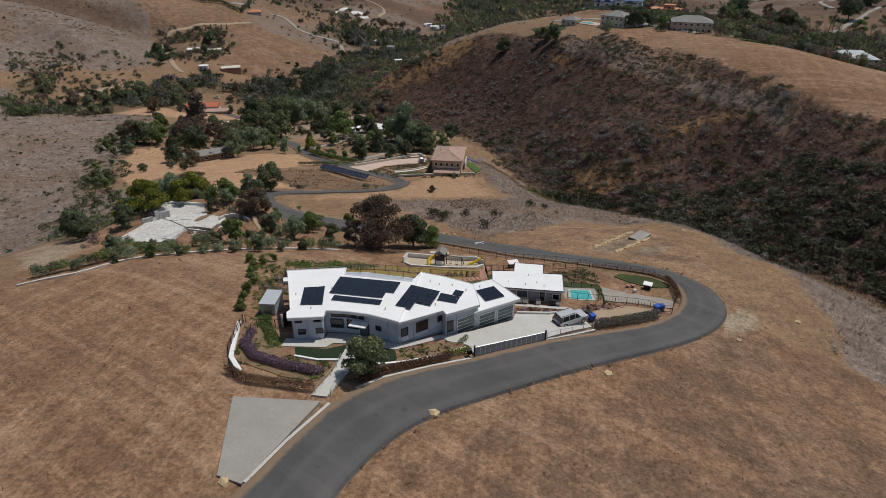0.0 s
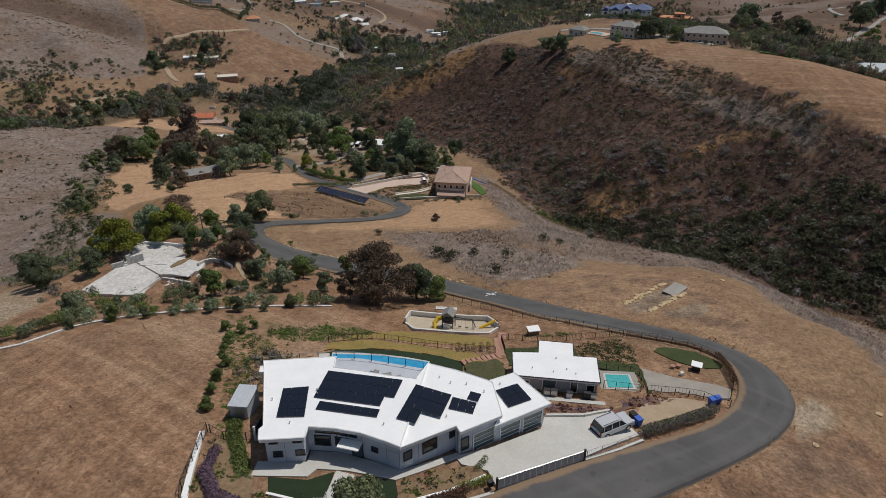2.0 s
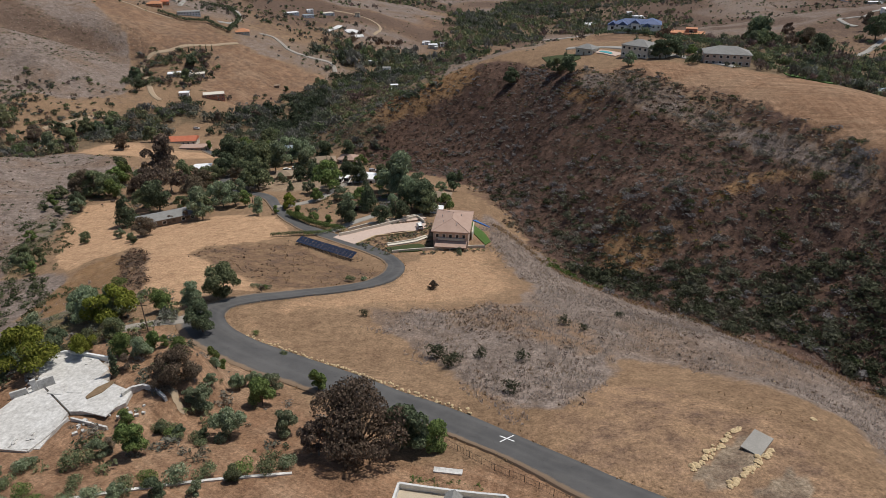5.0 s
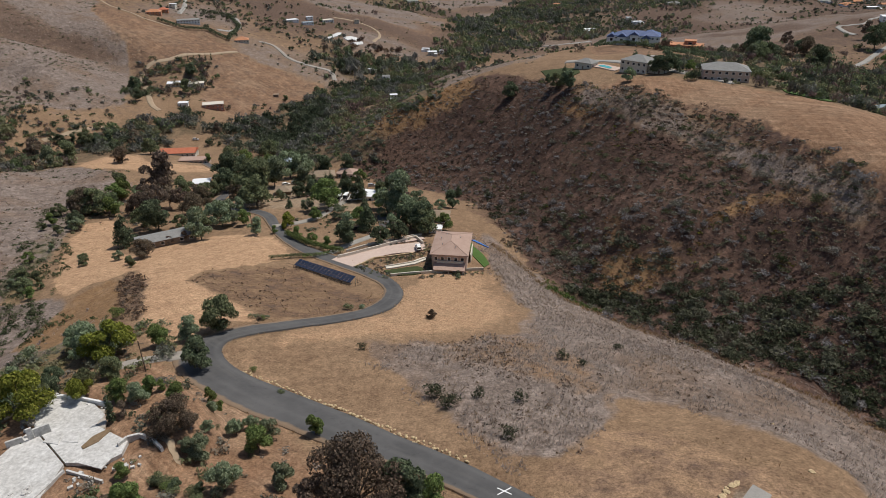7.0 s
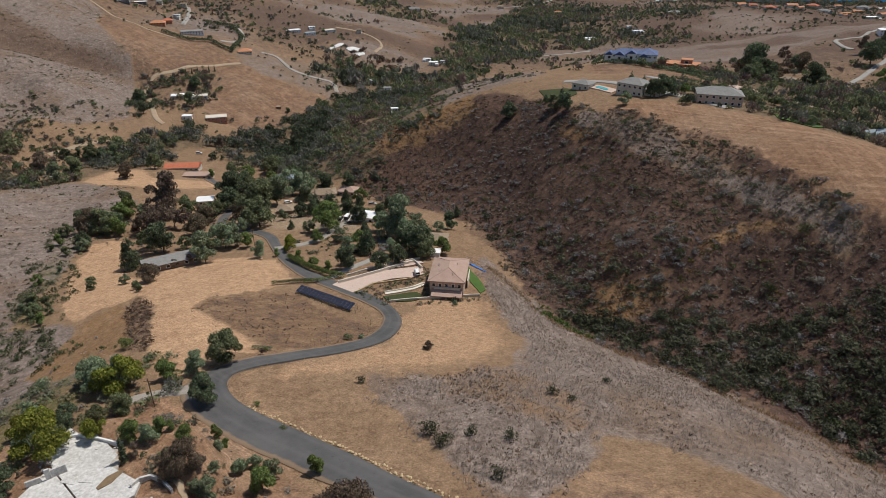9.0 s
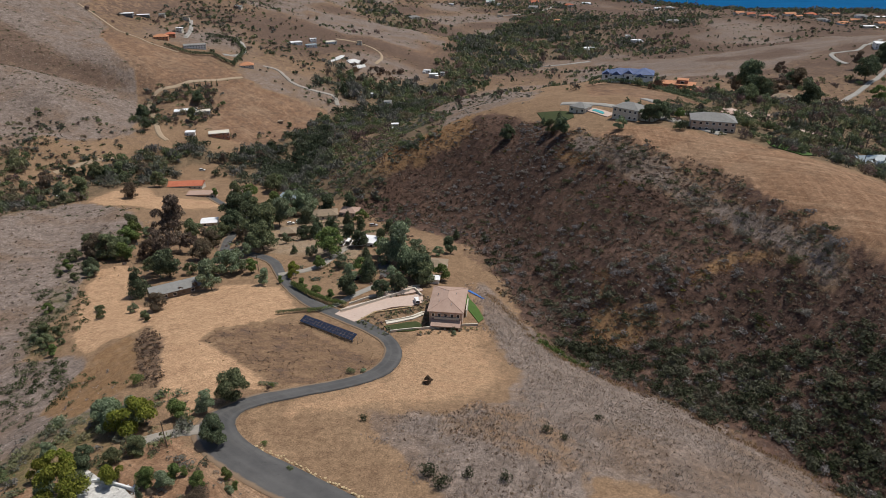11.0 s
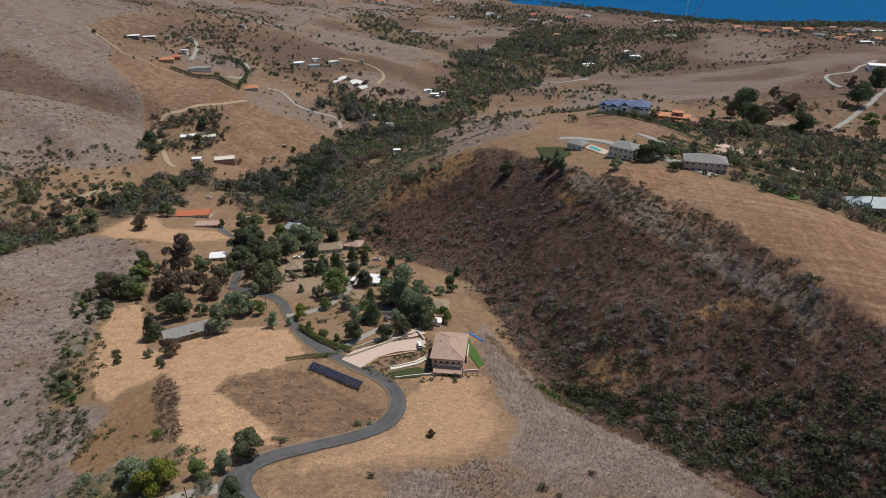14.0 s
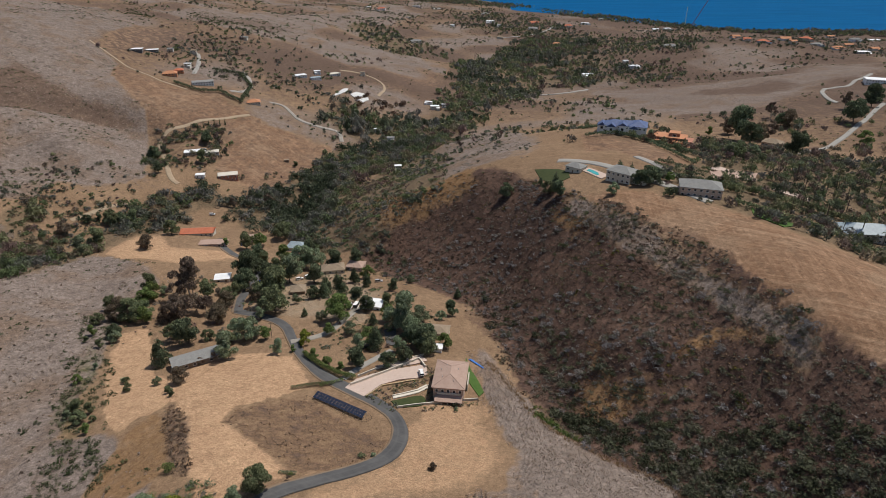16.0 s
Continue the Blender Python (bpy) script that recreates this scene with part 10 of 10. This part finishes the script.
rng = np.random.RandomState(31)
FRONT_BEDS = [[(-5.6, -24.0), (-2.6, -23.4), (1.6, -21.0), (2.7, -19.6), (2.4, -18.8), (-2.1, -20.1), (-5.4, -21.9)], [(-19.2, -23.4), (-13.2, -24.9), (-14.0, -27.2), (-19.4, -26.2)]]
q = scatter(FRONT_BEDS + [[(-26.0, -15.4), (-24.2, -25.4), (-18.7, -28.2), (-14.4, -29.2), (-13.2, -27.0), (-19.6, -25.6), (-22.6, -20.0)]], 0.55, rng, clumped(2.5, 0.25, 91))
stuff("bed_greens", q, SMALL, (0.22, 0.6), M["weed_green"], rng, "fresh green bedding plants in the front beds", "plants", sink=0, squash=(0.5, 1.0))
q = scatter(FRONT_BEDS + [[(-9.6, -28.4), (-6.2, -26.0), (-1.8, -23.8), (0.6, -22.4), (-1.6, -24.4), (-6.4, -26.8)]], 0.75, rng)
stuff("bed_flowers", q, TUFT, (0.12, 0.3), M["flowers"], rng, "small white, yellow and pink flowers", "flowers", sink=-0.8)
q = scatter([[(-26.0, -9.6), (-23.2, -10.4), (-21.8, -14.6), (-20.8, -20.6), (-18.8, -22.6), (-22.4, -22.0), (-25.0, -16.4)]], 0.6, rng, clumped(3, 0.3, 93))
stuff("path_greens", q, SMALL, (0.3, 0.8), M["weed_green"], rng, "bright green ground cover along the garden path", "plants", sink=0, squash=(0.3, 0.6))
q = scatter([[(-5.4, -23.9), (-2.6, -23.2), (1.6, -20.9), (2.4, -19.0), (-2.1, -20.2), (-5.2, -22.0)]], 0.9, rng)
stuff("flower_bed_plants", q, SMALL, (0.25, 0.5), M["scrub_green"], rng, "small green and yellow bedding plants", "plants", sink=0)
q = scatter([[(-19.4, -23.6), (-13.4, -25.2), (-14.2, -27.0), (-19.0, -25.8)]], 0.8, rng)
stuff("grey_bedding", q, SMALL, (0.22, 0.42), M["scrub_grey"], rng, "silvery round bedding plants and low green herbs", "plants", tint=lambda q, r: np.where(r.rand(len(q)) < 0.45, r.rand(len(q)) * 0.5, 0.75 + 0.25 * r.rand(len(q))), sink=0)
q = scatter([[(-26.2, -15.2), (-25.2, -22.0), (-23.4, -26.4), (-15.0, -29.2), (-14.4, -28.4), (-21.6, -26.6), (-25, -20)]], 1.3, rng)
stuff("bed_shrubs", q, SMALL, (0.25, 0.5), M["scrub_green"], rng, "small round shrubs in the sandy bed", "plants", sink=0)
q = scatter([[(11.2, -8.4), (16.4, -8.4), (23.7, -5.5), (29.0, -2.6), (25.2, -2.9), (18.9, -6.6), (11.4, -5.6)]], 0.5, rng)
stuff("bank_plants", q, SMALL, (0.2, 0.45), M["leaf_red"], rng, "low dark red ground cover on the bank", "plants", sink=0)
q = scatter([[(11.2, -8.4), (16.4, -8.4), (23.7, -5.5), (29.0, -2.6), (25.2, -2.9), (18.9, -6.4), (11.4, -5.2)]], 0.45, rng, clumped(2.2, 0.1, 98))
stuff("bank_ice_plants", q, SMALL, (0.25, 0.5), M["leaf_purple"], rng, "purple-red creeping plants on the bank", "plants", sink=0, squash=(0.25, 0.5))
BANK = [(-31.0, 12.1), (-27.2, 20.0), (-21.3, 20.9), (-14, 18.2), (-19.2, 12.4), (-18.6, 6.0), (-21, -3.6), (-24.1, -3.6), (-29.7, 2.3)]
q = scatter([BANK], 0.8, rng, clumped(5, 0.3, 71))
stuff("bank_shrubs", q, TWIGGY, (0.25, 0.7), M["weed_green"], rng, "green herbs and shrubs on the west bank", "plants", sink=0)
q = scatter([[(-29.2, 15.1), (-26.4, 19.0), (-21.9, 19.3), (-15.7, 17.8), (-20.3, 14.5), (-27.8, 13.4)]], 0.5, rng, clumped(4, 0.3, 99))
stuff("bright_weeds", q, SMALL, (0.3, 0.7), M["weed_green"], rng, "fresh green weeds spreading on the bank", "weeds", sink=0, squash=(0.2, 0.4))
q = scatter([[(-29.5, 1.0), (-26, 9.5), (-22.5, 3.5), (-22.6, -3.6), (-26, -3.8)]], 1.05, rng)
stuff("bank_bushes", q, BUSHY, (0.5, 1.1), M["scrub_sage"], rng, "denser olive bushes beside the house", "shrubs", sink=0)
q = np.array([(0.6 + i * 0.95, 9.2 + j * 0.95 - i * 0.1) for i in range(6) for j in range(4)])
stuff("bed_rows", q, SMALL, (0.25, 0.35), M["leaf_bronze"], rng, "rows of dark mounds in a planted bed", "plants", sink=0)
# young fruit trees in a file on the brown field
for i, (x, y) in enumerate([(-33.1, 10.7), (-32.4, 6.6), (-31.2, 3.0), (-32.7, 14.7), (-35.2, 15.5), (-31.3, 17.1), (-30.4, -1.0), (-30.0, -4.6), (-29.4, -8.4)]):
    src = MODELS["green"][i % 2]
    copy_thing(src, pose(x, y, gz(x, y) - 0.05, 0, 0, i * 50) @ Matrix.Scale(1.7, 4) @ Matrix.Diagonal((*[1 / s for s in src.scale], 1)))

# hedge row and stone wall below the brown field
low_wall("stone_wall", [(-74, 8.6), (-66, 12.6), (-62, 18.6), (-54, 23.6), (-38.2, 28.4), (-22, 33.0)], 0.3, 0.4, "old_concrete", "long low pale stone kerb below the field")
bushes = [(-25.0, 33.6, 3.0), (-36.4, 29.6, 3.0), (-39.0, 29.2, 2.4), (-41.6, 27.4, 2.3), (-44.5, 26.2, 2.3), (-50.9, 24.2, 2.0), (-56.4, 22.6, 3.1), (-60.2, 20.7, 2.7), (-41.9, 42.4, 1.9), (-37.9, 40.7, 1.8), (-23.1, 35.6, 2.6), (-68.3, 36.6, 1.9), (-47.4, 25.2, 1.9), (-67.1, 29.6, 3.3), (-28.4, 32.4, 2.7), (-51.0, 33.4, 3.1), (-58.7, 33.6, 2.5), (-63.9, 31.8, 2.0), (-33, 31.4, 2.4), (-53.6, 23.4, 2.2)]
bushes += [(-2.7, 75.2, 3.6), (0.1, 70.3, 3.4), (6.2, 73.8, 2.4), (10.7, 58.2, 2.6), (27.3, 94.8, 2.6), (31.0, 91.1, 2.0), (42.9, 104.0, 2.0), (4.4, 169.8, 2.2), (-101.5, 98.8, 3.8), (-88.3, 118.8, 3.6), (-115.7, 178.9, 2.3), (-140.5, 192.3, 2.8), (-43.3, 87.7, 1.4), (-34.6, 78.3, 1.3), (-20.3, 99.8, 2.0), (14.4, 72.2, 2.6), (-28.2, 129.6, 2.2), (-24.4, 131.5, 1.8), (-49.0, 115.9, 1.5)]
bushes += [(-63, 24, 3.2), (-64.5, 22.4, 2.6), (-66, 21.5, 3.0), (-67.2, 19.3, 2.6), (-68.6, 17.7, 2.9), (-70, 16.1, 2.4), (-71.8, 15.1, 2.8), (-73, 13.7, 2.6), (-61.4, 29.0, 2.6), (-57.8, 29.3, 2.0), (-70.9, 34.2, 3.4), (-53.6, 26.6, 2.2), (-48.6, 28.4, 2.0)]
bush_mesh = []
for i in range(4):
    r2 = np.random.RandomState(60 + i)
    lumps = [(r2.uniform(-0.3, 0.3), r2.uniform(-0.3, 0.3), r2.uniform(0.3, 0.62), r2.uniform(0.28, 0.42)) for _ in range(7)]
    b = quad_object("bush", sprays(r2, 1100, lumps, 0.046, 0.85), M[("leaf_oak", "leaf_olive", "leaf_green", "scrub_olive")[i]], np.full(1100, 0.2))
    bush_mesh.append(b.data)
    bpy.data.objects.remove(b)
for i, (x, y, h) in enumerate(bushes):
    kind = 3 if x > -22 and y > 40 else i % 3
    o = new("bush", bush_mesh[kind])
    o.matrix_basis = pose(x, y, gz(x, y) - 0.15, 0, 0, i * 67) @ Matrix.Scale(h * 1.05, 4)
    tagged(o, ("dark green rounded evergreen bush", "grey-green rounded dry bush", "fresh green rounded bush", "dark olive bush in dry brush")[kind], "bush", "bushes along wall and road")

# ruined building pad
patch("old_yard", OLD_YARD, M["dusty_yard"], 0.14, 0.5, "dusty grey bare yard behind the old slab", rounds=1, ragged=0.9)
patch("old_slab", OLD_LOW, M["old_concrete"], 0.14, 0.6, "pale bleached concrete slab of a vanished building")
patch("old_slab", OLD_MID, M["old_concrete"], 0.19, 0.7, "pale stained concrete slab on the upper level of the ruin")
for poly in ([(-66.6, 54.8), (-64.4, 54.4), (-63.6, 51.6), (-66.6, 52.4)], [(-64.0, 54.3), (-61.0, 53.9), (-60.4, 51.8), (-63.2, 52.2)], [(-58.2, 47.0), (-53.4, 45.4), (-52.6, 48.6), (-57.4, 50.0)]):
    patch("slab_field", poly, M["old_concrete"], 0.29, 0.2, "smooth grey field on the old slab")
patch("slab_curb", [(-58.6, 53.2), (-57.0, 54.8), (-56.2, 54.5), (-57.0, 51.6), (-58.6, 50.0), (-59.2, 50.6)], M["bed"], 0.3, 0.3, "strip of yellowish soil in the old slab")
low_wall("slab_wall", [(-74.0, 64.2), (-70.5, 65.0), (-65.8, 63.8), (-60.6, 61.8)], 0.8, 0.35, "white_paint", "low curved white wall behind the dusty yard")
low_wall("slab_wall", [(-72.3, 51.8), (-70.2, 53.0)], 1.3, 0.35, "old_concrete", "broken white wall stub on the old slab")
low_wall("slab_wall", [(-69.6, 53.4), (-68.9, 53.9)], 2.4, 0.35, "old_concrete", "white chimney-like wall pier on the ruin")
low_wall("slab_wall", [(-68.9, 54.0), (-66.9, 55.4)], 1.9, 0.35, "old_concrete", "standing wall with openings on the ruin")
low_wall("slab_wall", [(-53.1, 50.4), (-52.3, 52.0), (-50.5, 52.6), (-48.2, 51.6), (-45.5, 49.2)], 0.8, 0.4, "old_concrete", "curved low wall at the slab edge")
low_wall("slab_wall", [(-58.6, 45.2), (-51.9, 42.8)], 0.5, 0.3, "old_concrete", "low broken kerb along the slab")
low_wall("slab_wall", [(-59.2, 45.4), (-61.0, 38.0), (-69.2, 40.0)], 0.4, 0.3, "old_concrete", "low concrete edge of the slab")
patch("dirt_path", [(-48.6, 53.2), (-47.4, 53.6), (-44.0, 50.8), (-42.4, 48.6), (-43.6, 48.2), (-45.6, 50.4)], M["dirt_track"], 0.1, 0.3, "sandy footpath beside the ruin", ragged=0.9)
rb = np.random.RandomState(97)
for cx, cy, n_ in ((-69.2, 64.0, 16), (-63.5, 62.2, 14), (-49.5, 46.5, 12), (-55.5, 43.0, 12), (-63, 41, 10), (-71.5, 55.5, 8)):
    for i in range(n_):
        bx, by = cx + rb.normal() * 1.6, cy + rb.normal() * 0.8
        h_ = rb.uniform(0.15, 0.5)
        ob = part("rubble_block", made((box, bx, by, gz(bx, by) - 0.05, h_ * 1.5, h_, h_ * 0.8 + 0.1, rb.uniform(0, 180))), M["old_concrete"])
        tagged(ob, "broken lump of pale concrete rubble", "rubble", "rubble of the ruin")
for x, y, h_ in ((-43.1, 42.7, 1.9), (-40.7, 40.7, 1.5), (-36.8, 39.7, 1.4), (-45.0, 44.4, 1.7), (-42.2, 43.6, 1.4)):
    o = new("bush", bush_mesh[0])
    o.matrix_basis = pose(x, y, gz(x, y) - 0.1, 0, 0, x * 37) @ Matrix.Scale(h_ * 1.1, 4)
    tagged(o, "round clipped dark green bush on bare soil", "bush", "clipped round bushes")

# stones along the road, rocks, covers
def rocks(spots, size, label, seed, name="rock"):
    rng = np.random.RandomState(seed)
    meshes = []
    for i in range(5):
        bm = bmesh.new()
        bmesh.ops.create_icosphere(bm, subdivisions=1, radius=0.5)
        for v in bm.verts:
            v.co *= rng.uniform(0.75, 1.2)
            v.co.z *= 0.65
        me = bpy.data.meshes.new(name)
        bm.to_mesh(me)
        bm.free()
        me.materials.append(M["stone"])
        meshes.append(me)
    for i, (x, y) in enumerate(spots):
        o = new(name, meshes[i % 5])
        o.matrix_basis = pose(x, y, gz(x, y) + 0.05, 0, 0, rng.uniform(0, 360)) @ Matrix.Scale(rng.uniform(*size), 4)
        tagged(o, label, "rock", "pale rocks")


r3 = np.random.RandomState(91)
ln = along([(-45.0, 87.2), (-35.0, 81.2), (-21, 70.6), (-9, 60.8), (3.0, 51.6)], 0.55)
rocks([tuple(p + r3.normal(size=2) * 0.35) for p in ln], (0.35, 0.8), "pale yellow rough stone on the road bank", 92)
ln = np.concatenate([along([(32.0, 32.4), (42.4, 41.4)], 0.3), along([(35.6, 29.0), (44.0, 35.2)], 0.24)])
rocks([tuple(p + r3.normal(size=2) * 0.28) for p in ln], (0.5, 1.15), "yellowish rough stone lining the cut", 93)
rocks([(-1.0, -33.9), (-19.6, -45.4), (57.0, -1.3), (43.8, -9.2), (20.4, -23.6), (55, 44), (61.3, 65.1)], (0.8, 1.5), "large pale boulder on dry ground", 94, "boulder")
sl2 = thing("cover_slab", 42.7, 36.9, gz(42.7, 36.9) + 0.2, 44, "grey concrete cover slab on the hillside", "slab")
part("slab", made((box, 0, 0, 0.1, 4.8, 2.7, 0.16, 0, sl2.matrix_basis)), M["grey_concrete"], sl2)
for s in (-1.2, 1.2):
    part("plank", made((box, 0, s, -0.3, 4.9, 0.2, 0.4, 0, sl2.matrix_basis)), M["wood"], sl2)
# paint mark on the road
from mathutils.bvhtree import BVHTree
tree_ = BVHTree.FromPolygons([v.co[:] for v in road.data.vertices], [p.vertices[:] for p in road.data.polygons])
bm = bmesh.new()
for a_ in (34, -42):
    u, v = Vector((math.cos(radians(a_)), math.sin(radians(a_)), 0)), Vector((-math.sin(radians(a_)), math.cos(radians(a_)), 0)) * 0.11
    rows_m = []
    for k in range(7):
        c = Vector((8.3, 43.0, 0)) + u * (k - 3) * 0.45
        rows_m.append([bm.verts.new(tree_.ray_cast(Vector((p.x, p.y, 50)), Vector((0, 0, -1)))[0] + Vector((0, 0, 0.015 + 0.006 * (a_ > 0)))) for p in (c - v, c + v)])
    for p, q in zip(rows_m, rows_m[1:]):
        bm.faces.new((p[0], q[0], q[1], p[1]))
tagged(part("road_mark", bm, M["white_paint"]), "white cross painted on the asphalt", kind="structure")
# power poles
for x, y, h in ((-64.4, 83.0, 8), (-86, 232, 9), (-126, 330, 9), (-20, 204, 9), (-112, 402, 10)):
    o = thing("power_pole", x, y, gz(x, y), 0, "weathered wooden power pole with crossarm", "pole", "power poles")
    part("pole", made((tube, [(x, y, gz(x, y) - 0.5), (x, y, gz(x, y) + h)], [0.16, 0.11], 6)), M["bark"], o)
    part("crossarm", made((box, x, y, gz(x, y) + h - 0.8, 2.2, 0.12, 0.14)), M["bark"], o)
# vehicles far off
car(-10.0, 193.5, gz(-10, 193.5) + 0.5, 100, "white_paint", "white pickup parked behind the tan villa", 5.2, 1.9, 1.8)
car(-47.5, 263.5, gz(-47.5, 263.5) + 0.3, 80, "white_paint", "white truck beside the workshop", 6.5, 2.3, 2.9)
car(-51.0, 263.5, gz(-51, 263.5) + 0.3, 80, "white_paint", "white van beside the workshop", 6.0, 2.2, 2.8)
car(-38, 218, gz(-38, 218) + 0.3, 30, "black", "black car parked among trees", 4.8, 1.9, 1.7)
car(-116, 318, gz(-116, 318) + 0.4, 60, "blue", "blue pickup parked in the valley", 5.0, 1.9, 1.8)
car(-122, 308, gz(-122, 308) + 0.4, 85, "white_paint", "white car parked in the valley lane", 4.6, 1.8, 1.6)
tarp = tagged(part("blue_tarpaulin", made((prism, [(11.5, 212), (13.0, 213.0), (18.6, 205.6), (18.0, 204.8)], lambda x, y: gz(x, y) + 0.1, lambda x, y: gz(x, y) + 0.35)), M["tarp"]), "crumpled blue tarpaulin on the slope", "tarpaulin")

# cars parked among the valley houses
for x, y, turn, paint, label in ((-134.2, 329.5, 70, "white_paint", "white car parked beside the cottage"), (-129.3, 338.5, 40, "blue", "blue car parked on the valley lane"), (-128.1, 320.5, 80, "silver", "silver car parked near the valley lane"),
                                 (-93.1, 326.3, 30, "white_paint", "white car under trees by a bungalow"), (-88.5, 330.4, 35, "white_paint", "white estate car beside a bungalow"), (-41.6, 322.2, 10, "silver", "grey car at the edge of the hamlet"),
                                 (-275.6, 395.8, 20, "white_paint", "white car on the western bank"), (-154.6, 409.3, 15, "blue", "blue car beside the red-roofed house"), (-205.4, 485.8, 5, "white_paint", "white truck on a sandy clearing")):
    car(x, y, gz(x, y) + 0.1, turn, paint, label)
